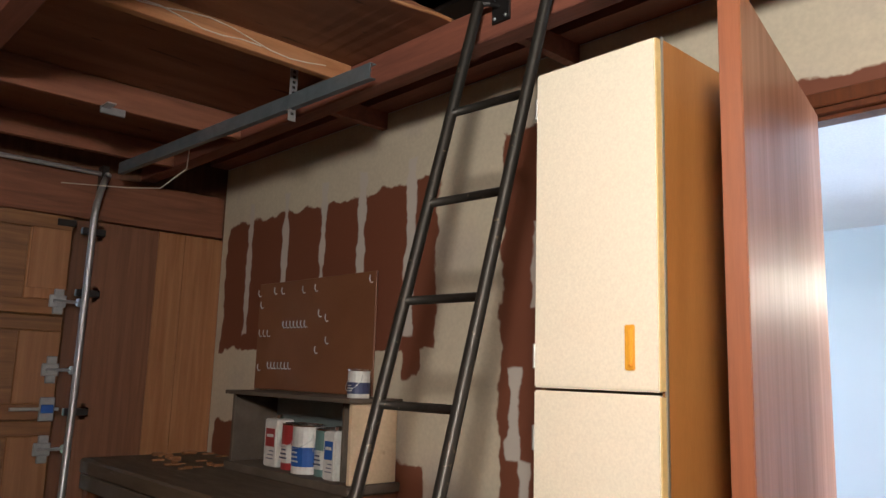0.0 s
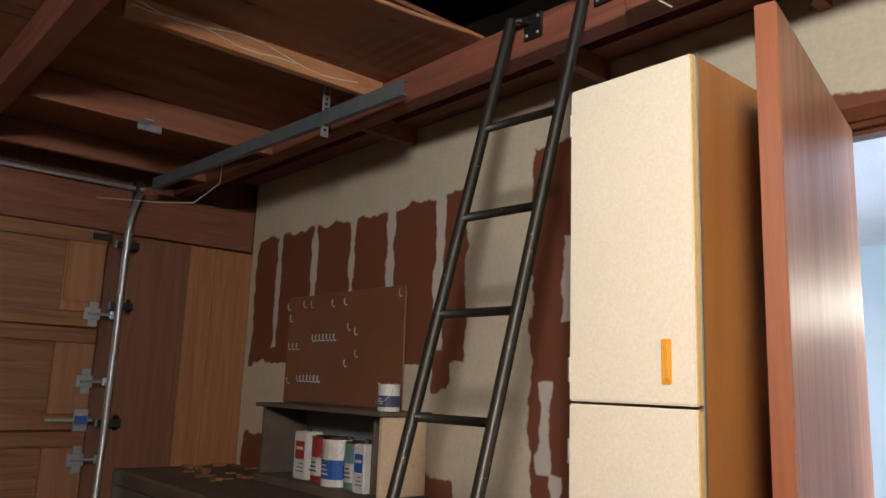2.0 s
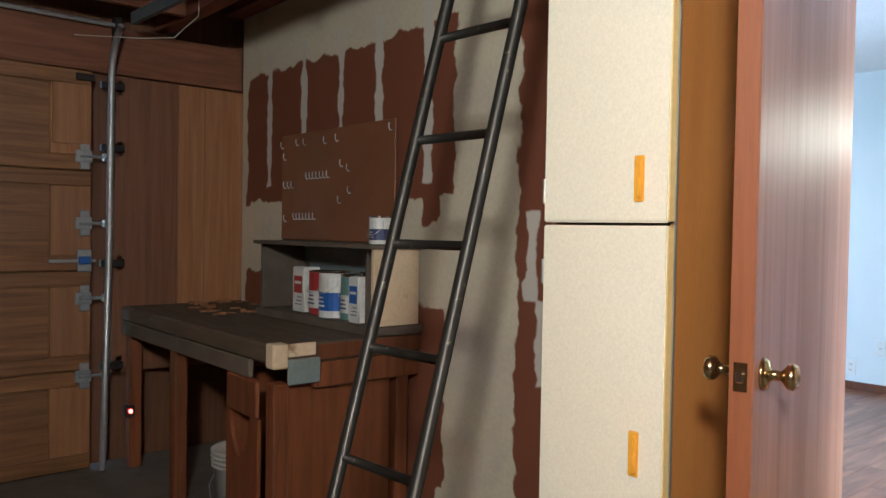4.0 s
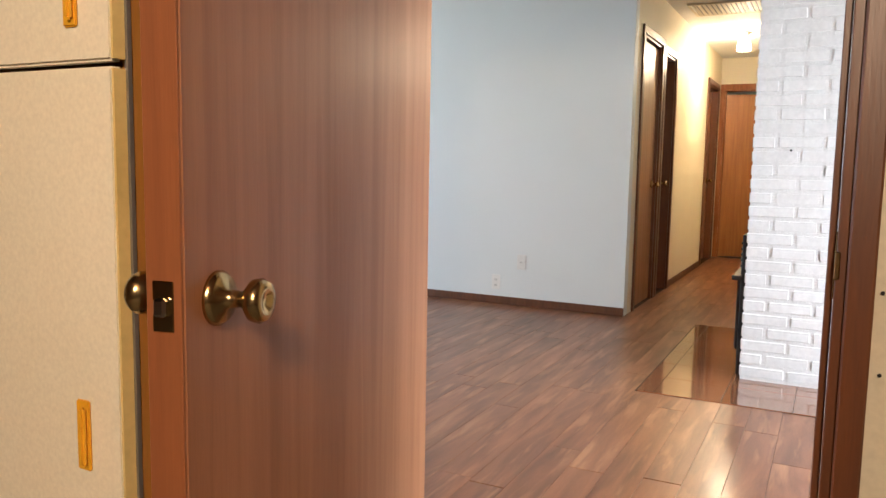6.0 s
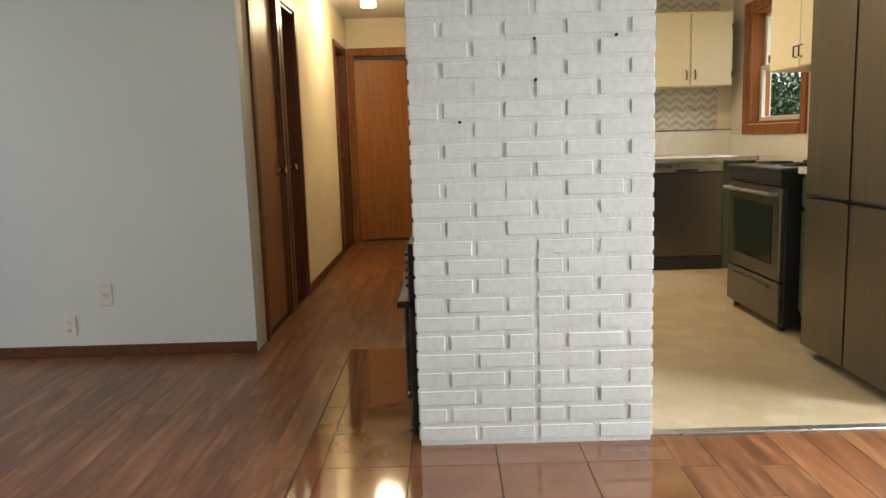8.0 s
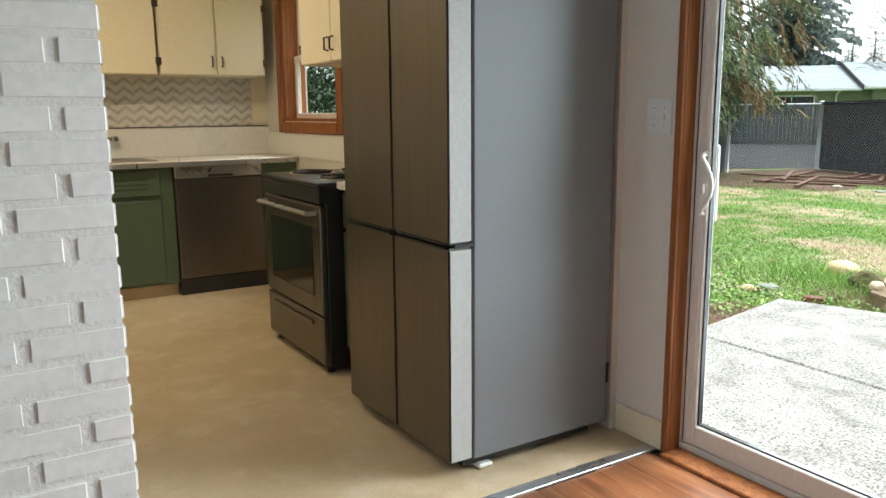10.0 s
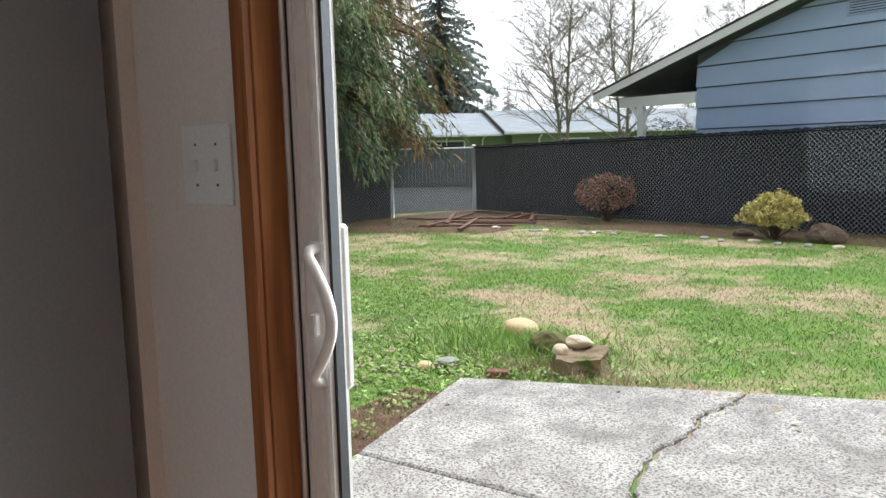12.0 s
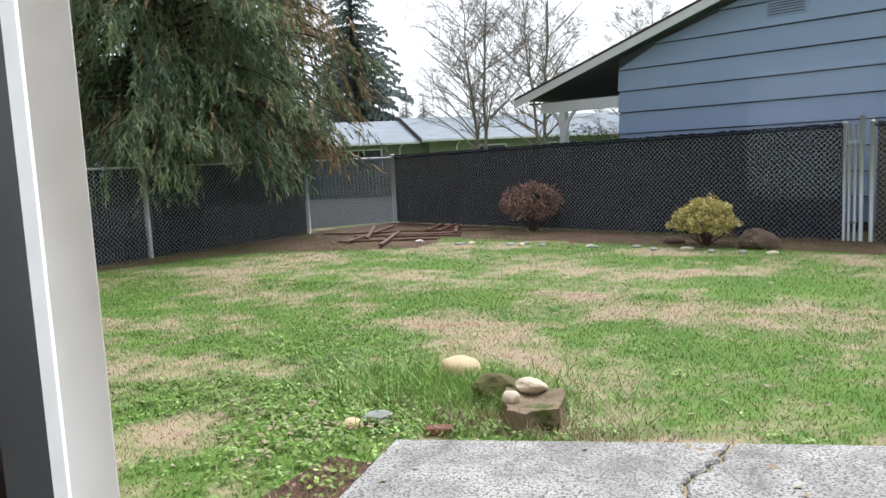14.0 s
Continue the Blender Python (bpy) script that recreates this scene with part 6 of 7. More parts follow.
for s in (-1, 1):
    part("bracket", tube([(-1.38 + 0.05 * s, 0.01, 1.95), (-1.38 + 0.10 * s, 0.01, 2.2), (-1.38 + 0.28 * s, 0.01, 2.42)], 0.04, 6), "trim_white", pp)
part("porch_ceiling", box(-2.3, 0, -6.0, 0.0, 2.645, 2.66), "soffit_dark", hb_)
gvn = part("gable_vent", box(3.0, 3.7, 0.02, 0.05, 3.72, 3.98, 0.004), "siding_blue", hb_)
for k in range(5):
    part("louvre", box(3.04, 3.66, 0.05, 0.06, 3.75 + 0.045 * k, 3.765 + 0.045 * k), "black", gvn)

# ---- grey roofed house beyond ----
h2 = thing("house", "low green house with a pale grey shingle roof", "house", pose(26.25, -38.06, G, 0, 0, 228))
part("wall", box(0.6, 24, 0.6, 7.2, 0, 2.5), "wall_green", h2)
part("wing_wall", box(-16, 0.6, 1.1, 7.4, 0, 2.5), "wall_green", h2)


def gable_roof(x0, x1, y0, ym, y1, z0, zr, th=0.10):
    b = bmesh.new()
    ring = [(y0, z0), (ym, zr), (y1, z0), (y1, z0 - th), (ym, zr - th), (y0, z0 - th)]
    lo, hi = [b.verts.new((x0, y, z)) for y, z in ring], [b.verts.new((x1, y, z)) for y, z in ring]
    for k in range(6):
        b.faces.new((lo[k], lo[(k + 1) % 6], hi[(k + 1) % 6], hi[k]))
    for q in (lo, hi):
        b.faces.new((q[0], q[1], q[4], q[5]))
        b.faces.new((q[1], q[2], q[3], q[4]))
    bmesh.ops.recalc_face_normals(b, faces=b.faces[:])
    return b


part("roof", gable_roof(0, 24, 0, 3.9, 7.8, 2.58, 3.98), "shingle_grey", h2, "pale grey shingle roof")
part("wing_roof", gable_roof(-16, 1.0, 0.3, 4.1, 8.0, 2.50, 3.84), "shingle_grey", h2, "pale grey shingle roof of the wing")
part("rake", boxes((-0.04, 0.0, -0.05, 0.0, 2.45, 2.60)), "trim_white", h2)
part("rake_board", gable_roof(-0.07, -0.002, -0.03, 3.9, 7.83, 2.62, 4.02, 0.2), "shingle_dark", h2, "dark rake edge")
part("gutter", box(0.0, 24, -0.12, -0.01, 2.46, 2.56, 0.01), "trim_white", h2)
part("gutter", box(-16, -0.08, 0.18, 0.29, 2.38, 2.48, 0.01), "trim_white", h2)
for wx, wd, wy in ((-4.6, 2.6, 1.1), (-10.0, 1.8, 1.1), (3.5, 1.8, 0.6), (8.0, 1.4, 0.6), (13.0, 1.8, 0.6)):
    wdw = part("window", box(wx, wx + wd, wy - 0.05, wy, 1.0, 2.2), "trim_white", h2, "white framed window")
    part("pane", box(wx + 0.08, wx + wd - 0.08, wy - 0.06, wy - 0.05, 1.08, 2.12), "window_dark", wdw)
part("door", box(-6.6, -5.4, 1.05, 1.1, 0.1, 2.3), "window_dark", h2)
for dx in (-1.0, 2.2):
    part("downpipe", tube([(dx, 0.4 if dx < 0 else 0.05, 2.4), (dx, 1.0 if dx < 0 else 0.5, 2.2), (dx, 1.0 if dx < 0 else 0.5, 0)], 0.05, 6), "trim_white", h2)


# ---- trees ----
def limb(bm, p, q, r0, r1, sides=4, bend=0.0, rg=random):
    mid = p.lerp(q, 0.5) + Vector((rg.uniform(-1, 1), rg.uniform(-1, 1), rg.uniform(-0.4, 0.4))) * bend
    tube([p, mid, q], [r0, (r0 + r1) / 2, r1], sides, bm, caps=False)


def bare_tree(at, h, seed, name_label, stems=2):
    """Leafless tree: one or two leaders with rising side branches that fork into thin twigs."""
    rg = random.Random(seed)
    t = thing("tree", name_label, "tree", pose(*at))
    b, tw = bmesh.new(), bmesh.new()

    def fork(p, d, ln, r, depth):
        q = p + d * ln
        limb(b if depth == 0 else tw, p, q, r, r * 0.5, 4 if depth == 0 else 3, ln * 0.08, rg)
        if depth == 3:
            return
        for k in range((6, 5, 4)[depth]):
            axis = Vector((rg.uniform(-1, 1), rg.uniform(-1, 1), rg.uniform(-0.6, 0.6))).normalized()
            nd = (d * 0.7 + axis * 0.8 + Vector((0, 0, 0.16))).normalized()
            fork(p.lerp(q, rg.uniform(0.25, 1.0)), nd, ln * rg.uniform(0.3, 0.62), max(0.0056, r * 0.42), depth + 1)

    for s in range(stems):
        a = rg.uniform(0, 6.28) if stems == 1 else 2.6 + s * 3.14
        lean = 0.03 if stems == 1 else 0.08 + 0.05 * s
        hh = h * (1 if s == 0 else 0.88)
        line = [Vector((math.cos(a), math.sin(a), 0)) * lean * hh * (k / 9) ** 0.8 + Vector((rg.uniform(-0.07, 0.07), rg.uniform(-0.07, 0.07), hh * k / 9)) for k in range(10)]
        line[0] = Vector((0.08 * s, 0, 0))
        tube(line, [h * 0.0095 * (1 - 0.97 * (k / 9) ** 0.7) + 0.004 for k in range(10)], 7, b, caps=False)
        for k in range(34):
            f = 0.16 + 0.82 * ((k + rg.random()) / 34)
            i = min(8, int(f * 9))
            p = line[i].lerp(line[i + 1], f * 9 - i)
            az = k * 2.399 + rg.uniform(-0.4, 0.4)
            d = Vector((math.cos(az), math.sin(az), rg.uniform(0.5, 1.3))).normalized()
            fork(p, d, h * 0.27 * (1 - f * f) ** 0.7 * rg.uniform(0.6, 1.1) + 0.35, 0.038 * (1 - f) + 0.009, 0)
    part("trunk", b, "bark_grey", t)
    part("twigs", tw, "bark_grey", t)
    return t


def drooping_conifer(at, h, radius, seed, base, label, dry_side):
    """Old cedar-like conifer: tapered trunk, arching limbs, hanging sprays of small needle blades."""
    rg = random.Random(seed)
    t = thing("tree", label, "tree", pose(*at))
    part("trunk", tube([(0, 0, 0), (0.05, 0.05, h * 0.3), (0, 0, h)], [0.45, 0.34, 0.03], 10), "bark", t, smooth=True)
    bl, vg, vb = bmesh.new(), [], []

    def blade(store, p, d, ln, w):
        s = d.cross(Vector((rg.uniform(-1, 1), rg.uniform(-1, 1), rg.uniform(-1, 1)))).normalized() * w
        store.append((p - s * 0.4, p + s * 0.4, p + d * ln * 0.55 + s, p + d * ln, p + d * ln * 0.55 - s))

    n_l = 420
    for i in range(n_l):
        f = i / n_l
        a = i * 2.399 + rg.uniform(-0.3, 0.3)
        back = math.cos(a - dry_side)
        z = base + (h - base) * (f ** 1.7) + max(0.0, back) * 0.5 * (1 - f)
        zf = (z - base) / (h - base)
        R = radius * (1 - zf) ** 0.75 * min(1.0, 0.72 + 2.2 * zf) * rg.uniform(0.66, 1.06) + 0.3
        dirv = Vector((math.cos(a), math.sin(a), 0))
        pts = []
        for k in range(7):
            s = k / 6
            pts.append(Vector((0, 0, z)) + dirv * R * s + Vector((0, 0, 0.55 * math.sin(s * 2.2) - 0.95 * s * s * (0.8 + 0.5 * (1 - f)))))
        tube(pts, [0.055 * (1 - f * 0.6) * (1 - 0.85 * k / 6) for k in range(7)], 4, bl, caps=False)
        dead = rg.random() < 0.05 + 0.42 * max(0.0, back) ** 2
        for k in range(1, 7):
            for q in range((19 if k > 2 else 6) if zf < 0.35 else 4):
                p = pts[k - 1].lerp(pts[k], rg.random()) + Vector((rg.gauss(0, 0.17), rg.gauss(0, 0.17), rg.gauss(0, 0.08)))
                if noise.noise((p + Vector(at)) * 1.1) < -0.36:
                    continue
                out = dirv * rg.uniform(0.1, 0.75) + Vector((rg.gauss(0, 0.28), rg.gauss(0, 0.28), 0))
                d0 = (Vector((0, 0, -1)) * rg.uniform(0.5, 1.1) + out).normalized()
                ln = rg.uniform(0.22, 0.5)
                store = vb if (dead or rg.random() < 0.05) else vg
                for s in range(7):
                    c = p + d0 * ln * s / 7 + Vector((0, 0, -0.012 * s))
                    for side in (-1, 1):
                        dd_ = (d0 + Vector((rg.gauss(0, 0.33), rg.gauss(0, 0.33), rg.gauss(0, 0.2)))).normalized()
                        blade(store, c, dd_, rg.uniform(0.10, 0.19), rg.uniform(0.008, 0.0145))
    part("limbs", bl, "bark", t)
    for nm, store, mt, lb in (("foliage", vg, "needle_green", "drooping green needle sprays"), ("dry_foliage", vb, "needle_brown", "rusty brown dying sprays")):
        verts, faces = [], []
        for q in store:
            i0 = len(verts)
            verts += [tuple(v) for v in q]
            faces.append((i0, i0 + 1, i0 + 2, i0 + 3, i0 + 4))
        me = bpy.data.meshes.new(nm)
        me.from_pydata(verts, [], faces)
        me.materials.append(M[mt])
        ob = new(nm, me)
        ob.parent = t
        tagged(ob, lb, kind="stuff")
    return t


def fir(at, h, radius, seed, label, mt="needle_haze", tiers=26):
    rg = random.Random(seed)
    t = thing("tree", label, "tree", pose(*at))
    part("trunk", tube([(0, 0, 0), (0, 0, h)], [h * 0.018, 0.02], 6), "bark", t)
    verts, faces = [], []
    for i in range(tiers):
        f = i / tiers
        z0 = h * (0.12 + 0.88 * f)
        R = radius * (1 - f) ** 0.85 + 0.12
        nb = max(5, int(11 * (1 - f) + 5))
        for k in range(nb):
            a = 2 * math.pi * (k + rg.random() * 0.7) / nb
            r = R * rg.uniform(0.55, 1.2)
            z = z0 + rg.uniform(-0.5, 0.5) * h / tiers
            d = Vector((math.cos(a), math.sin(a), 0))
            s = Vector((-d.y, d.x, 0))
            for m_ in range(11):
                u0 = m_ / 11
                c = Vector((0, 0, z)) + d * r * u0 + Vector((0, 0, -0.28 * r * u0 * u0 + rg.uniform(-0.1, 0.1)))
                w = r * 0.20 * (1.1 - u0)
                for sg in (-1, 1):
                    tip = c + d * r * rg.uniform(0.05, 0.16) + s * sg * w * rg.uniform(0.6, 1.2) + Vector((0, 0, -rg.uniform(0.1, 0.3) * r * 0.5))
                    i0 = len(verts)
                    verts += [tuple(c), tuple(c + d * r * 0.11), tuple(tip), tuple(c + s * sg * w * 0.3 + Vector((0, 0, -0.03 * r)))]
                    faces.append((i0, i0 + 1, i0 + 2, i0 + 3))
    me = bpy.data.meshes.new("crown")
    me.from_pydata(verts, [], faces)
    me.materials.append(M[mt])
    ob = new("crown", me)
    ob.parent = t
    return t


drooping_conifer((18.2, -13.2, G), 21.0, 4.4, 21, 2.05, "large drooping conifer with browning foliage behind the fence", -1.75)
# far firs: aerial haze sits in their needle colour
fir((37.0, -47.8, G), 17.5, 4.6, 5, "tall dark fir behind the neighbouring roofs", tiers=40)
bare_tree((19.6, -31.4, G), 11.0, 8, "leafless grey deciduous tree")
bare_tree((17.9, -34.2, G), 11.5, 15, "leafless grey deciduous tree")
bare_tree((16.3, -47.0, G), 11.0, 27, "leafless grey deciduous tree")
frng = random.Random(9)
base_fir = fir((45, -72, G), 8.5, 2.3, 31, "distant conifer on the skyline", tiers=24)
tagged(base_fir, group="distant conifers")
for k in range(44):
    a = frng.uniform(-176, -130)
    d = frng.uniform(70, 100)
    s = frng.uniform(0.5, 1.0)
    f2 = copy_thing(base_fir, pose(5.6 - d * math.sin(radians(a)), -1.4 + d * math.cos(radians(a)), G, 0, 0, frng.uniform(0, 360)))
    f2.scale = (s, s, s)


def bush(at, r, seed, mt, label, dens):
    rg = random.Random(seed)
    t = thing("bush", label, "bush", pose(*at))
    b = bmesh.new()
    for k in range(22):
        a, e = rg.uniform(0, 6.283), rg.uniform(0.5, 1.4)
        tip = Vector((math.cos(a) * math.cos(e), math.sin(a) * math.cos(e), math.sin(e))) * r * 1.1
        limb(b, Vector((rg.uniform(-0.05, 0.05), rg.uniform(-0.05, 0.05), 0)), tip + Vector((0, 0, r * 0.25)), 0.012, 0.003, 4, 0.06, rg)
    part("stems", b, "bark", t)
    verts, faces = [], []
    for k in range(dens):
        a, cz = rg.uniform(0, 6.283), rg.uniform(-0.75, 1)
        rr = r * (0.72 + 0.33 * rg.random() ** 0.5) * (1 + 0.42 * noise.noise(Vector((math.cos(a) * 2, math.sin(a) * 2, cz * 2 + seed))))
        sq = math.sqrt(max(0, 1 - cz * cz))
        c = Vector((math.cos(a) * sq * rr, math.sin(a) * sq * rr, r * 0.95 + cz * rr * (0.72 if cz > 0 else 0.55)))
        u = Vector((rg.gauss(0, 1), rg.gauss(0, 1), rg.gauss(0, 1))).normalized()
        w = u.cross(Vector((rg.gauss(0, 1), rg.gauss(0, 1), rg.gauss(0, 1)))).normalized()
        s = rg.uniform(0.018, 0.036)
        i0 = len(verts)
        verts += [tuple(c - u * s), tuple(c + w * s * 0.6), tuple(c + u * s), tuple(c - w * s * 0.6)]
        faces.append((i0, i0 + 1, i0 + 2, i0 + 3))
    me = bpy.data.meshes.new("leaves")
    me.from_pydata(verts, [], faces)
    me.materials.append(M[mt])
    ob = new("leaves", me)
    ob.parent = t
    tagged(ob, kind="stuff")
    return t


bush((7.62, -13.75, G), 0.44, 3, "leaf_yellow", "rounded yellow green shrub by the black fence", 4200)
bush((11.25, -15.75, G), 0.58, 6, "leaf_russet", "rounded russet brown shrub by the black fence", 3200)
hedge = bush((11.6, -20.5, G), 1.3, 12, "hedge", "dark green evergreen shrub behind the fence", 3000)

bush((12.3, -3.1, G), 1.15, 33, "hedge", "large dark green shrub outside the kitchen window", 30000)

# ---- stones and timbers ----
def stone(name, at, size, seed, mt, label, turn=0, rough=0.2, flat=0.0, smooth=False):
    t = part(name, rock(size, seed, rough=rough, flat=flat), mt, None, smooth=smooth)
    t.matrix_world = pose(*at, 0, 0, turn)
    return tagged(t, label, "stone")


stone("stone", (8.07, -6.10, G + 0.075), (0.155, 0.12, 0.095), 1, "rock_tan", "rounded tan boulder lying in the grass", 28, 0.10, smooth=True)


def rough_slab(w, d, h, seed):
    """Broken flat stone: a gridded block with chipped, uneven sides."""
    b = box(-w / 2, w / 2, -d / 2, d / 2, 0, h)
    bmesh.ops.subdivide_edges(b, edges=b.edges[:], cuts=9, use_grid_fill=True)
    for v in b.verts:
        k = Vector((noise.noise(v.co * 5 + Vector((seed, 0, 0))), noise.noise(v.co * 5 + Vector((0, seed, 4))), noise.noise(v.co * 6 + Vector((3, 0, seed))))) * 0.035
        k += Vector((noise.noise(v.co * 19 + Vector((seed, 2, 0))), noise.noise(v.co * 19 + Vector((5, seed, 0))), noise.noise(v.co * 17 + Vector((0, 0, seed))))) * 0.014
        v.co += Vector((k.x * 1.5, k.y * 1.5, k.z * 0.7))
        v.co.x *= 1 - 0.25 * max(0, v.co.y) / d
    return b


fs = part("flat_stone", rough_slab(0.36, 0.40, 0.135, 2.7), "rock_slab")
fs.matrix_world = pose(7.29, -5.52, G - 0.01, 0, 0, 24)
tagged(fs, "flat mossy brown stone slab at the patio edge", "stone")
stone("stone", (7.36, -5.66, G + 0.155), (0.105, 0.07, 0.05), 3, "rock_cream", "pale cream stone on the mossy slab", 15, 0.25)
stone("stone", (7.40, -5.44, G + 0.145), (0.058, 0.052, 0.043), 4, "rock_cream", "small pale pebble on the mossy slab", 0, 0.08, smooth=True)
stone("stone", (7.62, -5.74, G + 0.075), (0.165, 0.11, 0.125), 5, "rock_mossy", "moss-covered dark stone beside the slab", 28)
stone("stone", (8.16, -5.16, G + 0.015), (0.11, 0.08, 0.045), 6, "rock_grey", "flat grey stone in the grass", 60)
stone("stone", (8.24, -5.02, G + 0.015), (0.075, 0.055, 0.04), 7, "rock_tan", "small brown stone in the grass", 10)
stone("stone", (6.85, -13.55, G + 0.12), (0.30, 0.22, 0.19), 8, "rock_brown", "rough dark brown rock on the soil border", 0, 0.35)
stone("stone", (8.15, -14.0, G + 0.04), (0.2, 0.14, 0.10), 18, "rock_brown", "low dark brown rock on the soil border", 40, 0.35)
srng2 = random.Random(14)
for k in range(16):
    sx = 6.6 + 0.42 * k * srng2.uniform(0.9, 1.1)
    stone("border_stone", (sx, -13.05 - 0.12 * (sx - 6.6) + srng2.uniform(-0.2, 0.2), G + 0.012), (srng2.uniform(0.05, 0.13), srng2.uniform(0.05, 0.09), 0.035), 40 + k, "rock_grey" if k % 3 else "rock_cream", "small pale edging stone", srng2.uniform(0, 180))
brk = tagged(part("brick_fragment", box(-0.075, 0.075, -0.04, 0.04, 0, 0.045, 0.006), "brick_red"), "broken red brick at the patio edge", "brick")
brk.matrix_world = pose(7.70, -5.10, G + 0.0, 0, 0, 24)
for k in range(15):
    L_ = srng2.uniform(1.1, 2.6)
    lg = tagged(part("timber", box(-L_ / 2, L_ / 2, -0.04, 0.04, 0, 0.035, 0.006), "timber_wet"), "old wet timber of a collapsed pallet frame", "timber", group="pallet timbers")
    along = k % 2
    lg.matrix_world = pose(14.0 + srng2.uniform(-1.3, 1.2), -14.9 + srng2.uniform(-1.3, 1.2), G + 0.01 + (0.035 if along else 0), 0, 0, (110 if along else 20) + srng2.uniform(-14, 14))

# ---- grass blades and litter ----
grng = np.random.default_rng(7)


def in_patio(x, y):
    far = np.where(x < 6.18, -5.47 + (x - 6.17) * (1.19 / 3.57), -5.46 + (x - 6.18) * (0.58 / 1.68))
    return (x < 7.86 - (y + 4.88) * 0.0 - np.clip(-(y + 4.88), -9, 0) * 0.0 - np.clip(y + 4.88, 0, 9) * 0.18) & (y > far)


def blades(name, count, mt, xr, yr, hmin, hmax, want, label, near=None):
    if near is None:
        x, y = grng.uniform(*xr, count), grng.uniform(*yr, count)
    else:
        x, y = grng.normal(near[0], near[2], count), grng.normal(near[1], near[3], count)
    keep = ~in_patio(x, y)
    x, y = x[keep], y[keep]
    dens = np.array([turf(a, b) for a, b in zip(x, y)]) + grng.normal(0, 0.22, len(x))
    k2 = want(dens)
    x, y = x[k2], y[k2]
    n_ = len(x)
    a = grng.uniform(0, 6.283, n_)
    h = grng.uniform(hmin, hmax, n_)
    w = grng.uniform(0.0016, 0.0036, n_) * (1 + h * 6)
    lean = grng.normal(0, 0.6, (n_, 2)) * h[:, None]
    v = np.zeros((n_, 3, 3))
    v[:, 0] = np.stack([x - np.cos(a) * w, y - np.sin(a) * w, np.full(n_, G)], 1)
    v[:, 1] = np.stack([x + np.cos(a) * w, y + np.sin(a) * w, np.full(n_, G)], 1)
    v[:, 2] = np.stack([x + lean[:, 0], y + lean[:, 1], G + h], 1)
    me = bpy.data.meshes.new(name)
    me.from_pydata(v.reshape(-1, 3).tolist(), [], np.arange(n_ * 3).reshape(-1, 3).tolist())
    me.materials.append(M[mt])
    ob = new(name, me)
    return tagged(ob, label, "grass", kind="stuff")


blades("grass", 190000, "blade_green", (4.5, 16.0), (-9.5, -2.6), 0.012, 0.036, lambda d: d < 0.02, "short green lawn grass")
blades("grass", 130000, "blade_dry", (4.5, 16.0), (-9.5, -2.6), 0.010, 0.030, lambda d: d > -0.08, "dry straw-coloured lawn grass")
blades("grass", 90000, "blade_green", (3.5, 17.0), (-16.5, -9.5), 0.018, 0.045, lambda d: d < 0.04, "green lawn grass further off")
blades("grass", 60000, "blade_dry", (3.5, 17.0), (-16.5, -9.5), 0.015, 0.035, lambda d: d > -0.03, "dry lawn grass further off")
blades("grass_tuft", 4200, "blade_lush", None, None, 0.05, 0.16, lambda d: d < 9, "long green grass round the stones", near=(7.95, -5.8, 0.45, 0.26))
blades("grass_tuft", 900, "blade_dry", None, None, 0.04, 0.11, lambda d: d < 9, "dry grass hanging over the patio edge", near=(7.3, -5.35, 0.5, 0.1))
def weeds(name, count, mt, near, label):
    """Low broad-leaved weeds: small tilted leaves in clumps."""
    wr = random.Random(count)
    verts, faces = [], []
    while len(faces) < count:
        cx, cy = wr.gauss(near[0], near[2]), wr.gauss(near[1], near[3])
        if bool(in_patio(np.array(cx), np.array(cy))) or turf(cx, cy) > 0.05:
            continue
        for q in range(wr.randint(5, 12)):
            x, y, z = cx + wr.gauss(0, 0.035), cy + wr.gauss(0, 0.035), G + wr.uniform(0.012, 0.05)
            a, sz, tl = wr.uniform(0, 6.283), wr.uniform(0.008, 0.02), wr.uniform(-0.5, 0.5)
            u, w_ = Vector((math.cos(a), math.sin(a), tl)) * sz, Vector((-math.sin(a), math.cos(a), wr.uniform(-0.4, 0.4))) * sz * 0.6
            p, i0 = Vector((x, y, z)), len(verts)
            verts += [tuple(p - u), tuple(p + w_), tuple(p + u), tuple(p - w_)]
            faces.append((i0, i0 + 1, i0 + 2, i0 + 3))
    me = bpy.data.meshes.new(name)
    me.from_pydata(verts, [], faces)
    me.materials.append(M[mt])
    return tagged(new(name, me), label, "weeds", kind="stuff")


weeds("weeds", 9000, "blade_green", (8.9, -5.5, 1.1, 0.9), "low green clover and weeds beside the patio")
weeds("weeds", 2200, "blade_lush", (8.4, -5.6, 0.9, 0.8), "bright green broad-leaved weeds round the stones")
lv, lf = [], []
for k in range(900):
    lx, ly = srng2.uniform(5, 15), srng2.uniform(-15.5, -4.8)
    if k < 160:
        lx, ly = srng2.gauss(8.5, 0.35), srng2.gauss(-4.75, 0.3)
    a, s = srng2.uniform(0, 6.28), srng2.uniform(0.012, 0.032)
    i0 = len(lv)
    for q in range(4):
        lv.append((lx + math.cos(a + q * 1.57) * s * (1 if q % 2 else 0.55), ly + math.sin(a + q * 1.57) * s * (1 if q % 2 else 0.55), G + 0.025 + srng2.uniform(0, 0.02)))
    lf.append((i0, i0 + 1, i0 + 2, i0 + 3))
lme = bpy.data.meshes.new("leaf_litter")
lme.from_pydata(lv, [], lf)
lme.materials.append(M["leaf_litter"])
tagged(new("leaf_litter", lme), "scattered pale fallen leaves on the lawn", "leaves", kind="stuff")

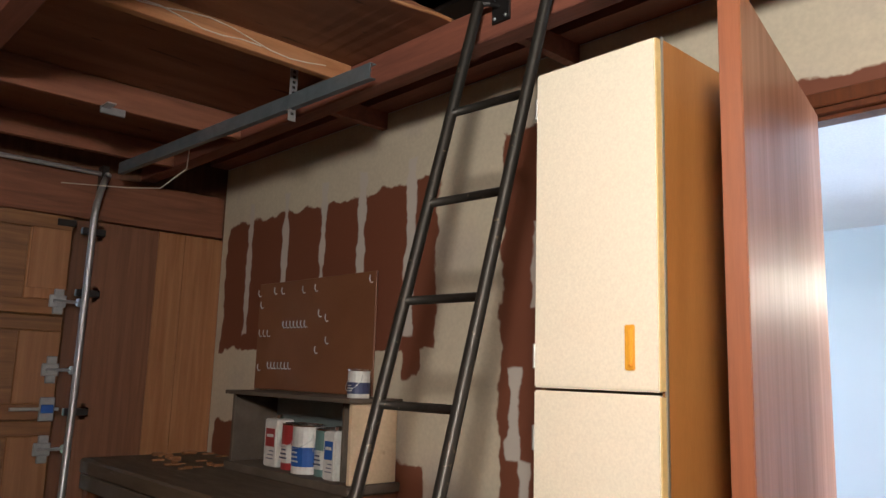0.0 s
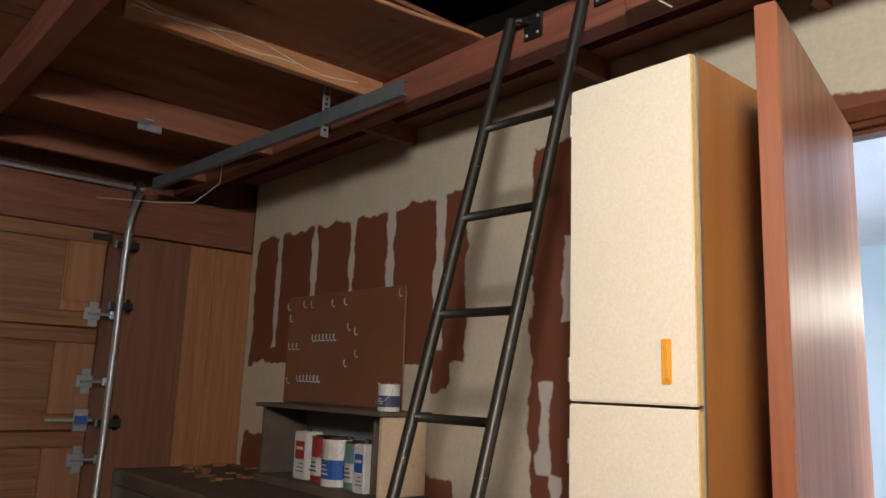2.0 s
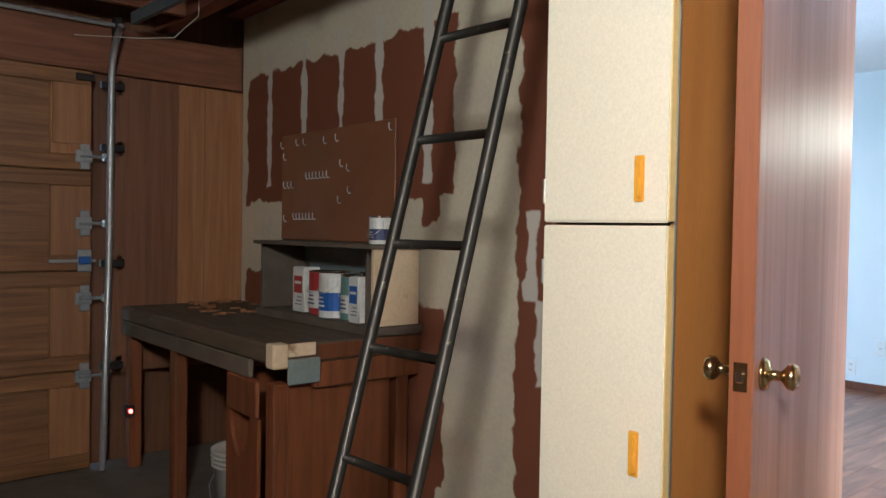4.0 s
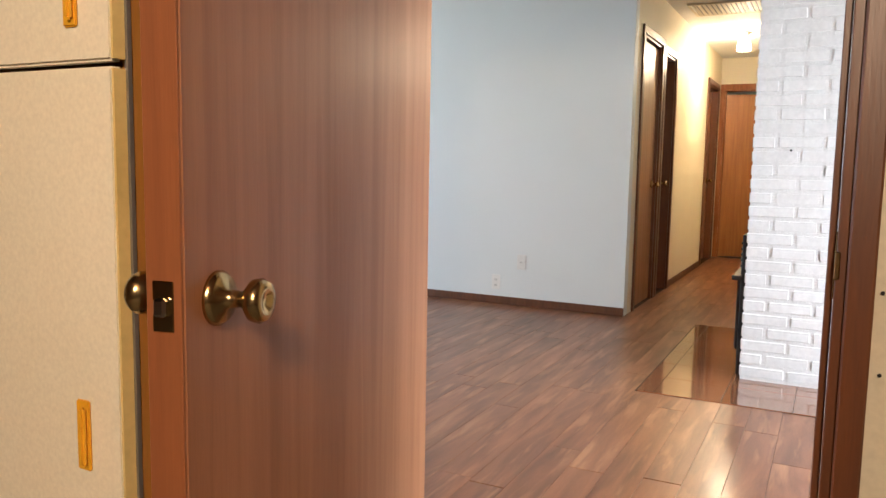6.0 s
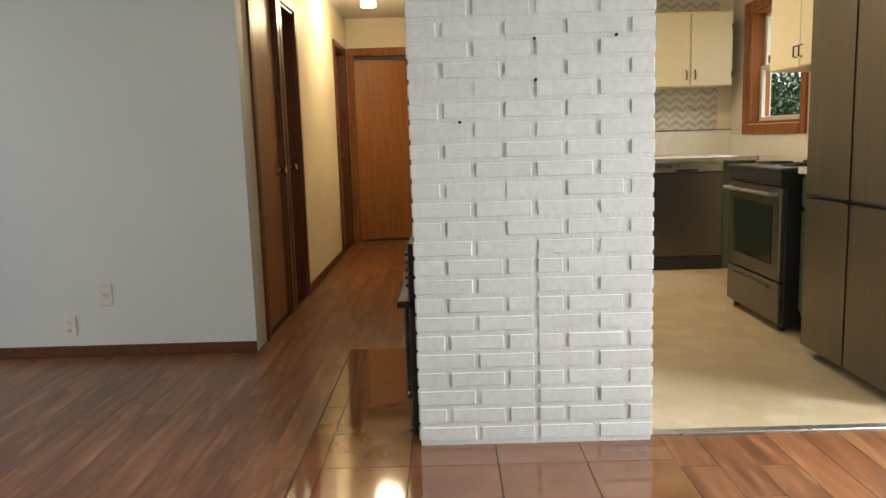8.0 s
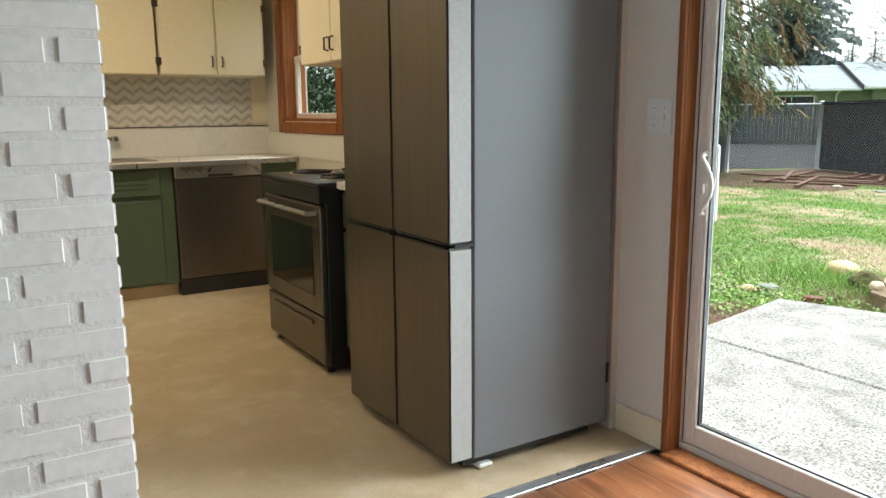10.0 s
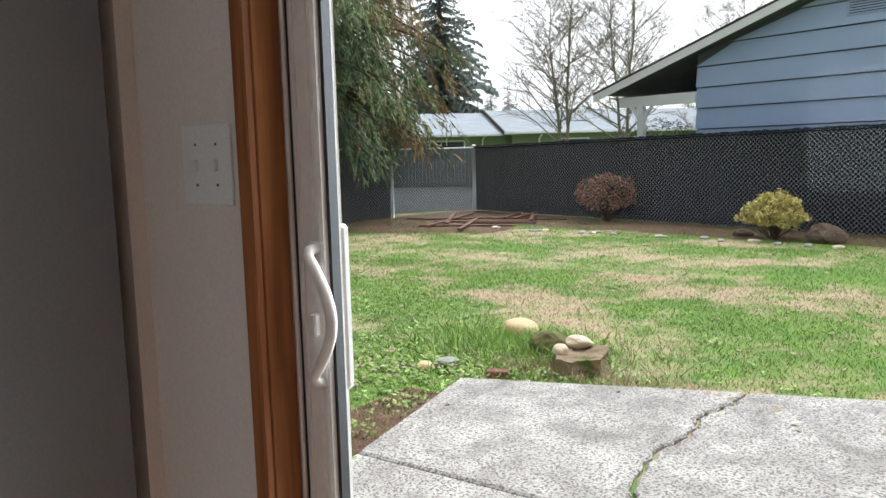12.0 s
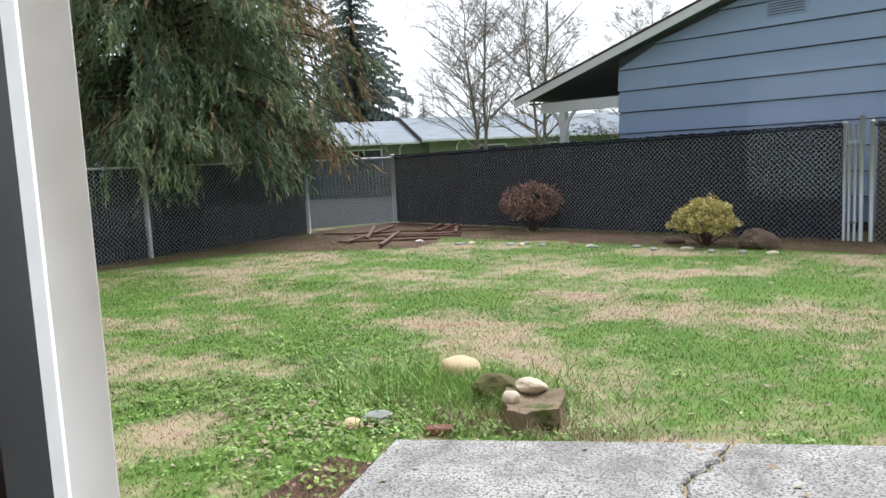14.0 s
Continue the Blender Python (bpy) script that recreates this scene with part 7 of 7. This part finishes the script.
# ---- pieces of floor, hearth and brickwork ----
floor_parent = bpy.data.objects["floor"]
PL, PW = 1.22, 0.13
plank_mesh = {}


def plank(x0, x1, y0, w):
    key = (round(x1 - x0, 2), round(w, 3))
    if key not in plank_mesh:
        plank_mesh[key] = mesh_of(box(0, key[0] - 0.0012, 0, key[1] - 0.0012, -0.008, 0.0, 0.0008), "plank")
    ob = new("plank", plank_mesh[key])
    ob.location = (x0, y0, 0)
    ob.parent = floor_parent


prng = random.Random(11)
y = -1.48
while y < 6.98:
    mid = y + PW / 2
    if mid < 1.10:
        spans = [(HX - 0.02, 5.52 if mid > 0.21 else 6.045)]
    elif mid < 1.52:
        spans = [(HX - 0.02, 5.52), (7.34, 11.85)]
    elif mid < 2.03:
        spans = [(HX - 0.02, 11.85)]
    else:
        spans = [(HX - 0.02, 7.36 if mid < 4.13 else 8.14)]
    for a, b_ in spans:
        x = a - prng.uniform(0.05, PL * 0.9)
        while x < b_:
            p, q = max(x, a), min(x + PL, b_)
            if q - p > 0.03:
                plank(p, q, y, PW)
            x += PL
    y += PW

hearth = tagged(new("hearth", mesh_of(box(5.52, 7.345, 0.21, 1.52, -0.004, 0.0005), "plank_gap")), "flush hearth of glossy brown tiles round the fireplace", "hearth", kind="structure")
tile_mesh = {}
TS = 0.305
for i in range(6):
    for j in range(5):
        x0, x1 = 5.522 + i * TS, min(5.522 + (i + 1) * TS, 7.34)
        y0 = 0.213 + j * TS
        y1 = min(y0 + TS, 1.515)
        if y1 - y0 < 0.03 or (x0 > 5.99 and y1 < 1.1):
            continue
        key = (round(x1 - x0, 3), round(y1 - y0, 3))
        if key not in tile_mesh:
            tile_mesh[key] = mesh_of(box(0, key[0] - 0.003, 0, key[1] - 0.003, -0.003, 0.004, 0.001), "hearth_tile")
        ob = new("tile", tile_mesh[key])
        ob.location = (x0, y0, 0)
        ob.parent = hearth

# painted bricks of the column, running bond, with a straight joint up the lower courses
CH, BL, JT = 0.0684, 0.2135, 0.011
brick_mesh = {}
brng = random.Random(5)


def brick_piece(length, variant):
    key = (round(length, 3), variant)
    if key not in brick_mesh:
        b = box(0, 0.05, 0, key[0], 0, CH - JT, 0.0055, 3)
        off_ = Vector((variant * 5.3, length * 9, 0))
        for v in b.verts:
            v.co += Vector((noise.noise(v.co * 22 + off_) * 0.0008, noise.noise(v.co * 35 + off_ * 2) * 0.0016, noise.noise(v.co * 30 - off_) * 0.0016))
        brick_mesh[key] = mesh_of(b, "brick_white")
    return brick_mesh[key]


for c in range(1, 36):
    z = 0.0138 + CH * (c - 1) + JT / 2
    if z + CH > CEIL + 0.01:
        break
    edges = [FY0 - 0.006] + [y0 for k in range(-1, 5) for y0 in [(0.452 if c % 2 else 0.345) + BL * k] if FY0 + 0.02 < y0 < FY1 - 0.02] + [FY1 + 0.006]
    if z < 0.74 and not c % 2:
        edges = sorted(edges + [0.665])
    for p, q in zip(edges, edges[1:]):
        ob = new("brick", brick_piece(q - p - (0.013 if q < FY1 else 0.0065), brng.randint(0, 3)))
        ob.location = (5.9975 + brng.uniform(-0.0012, 0.0012), p + (0.0065 if p > FY0 else 0), z)
        ob.parent = chim
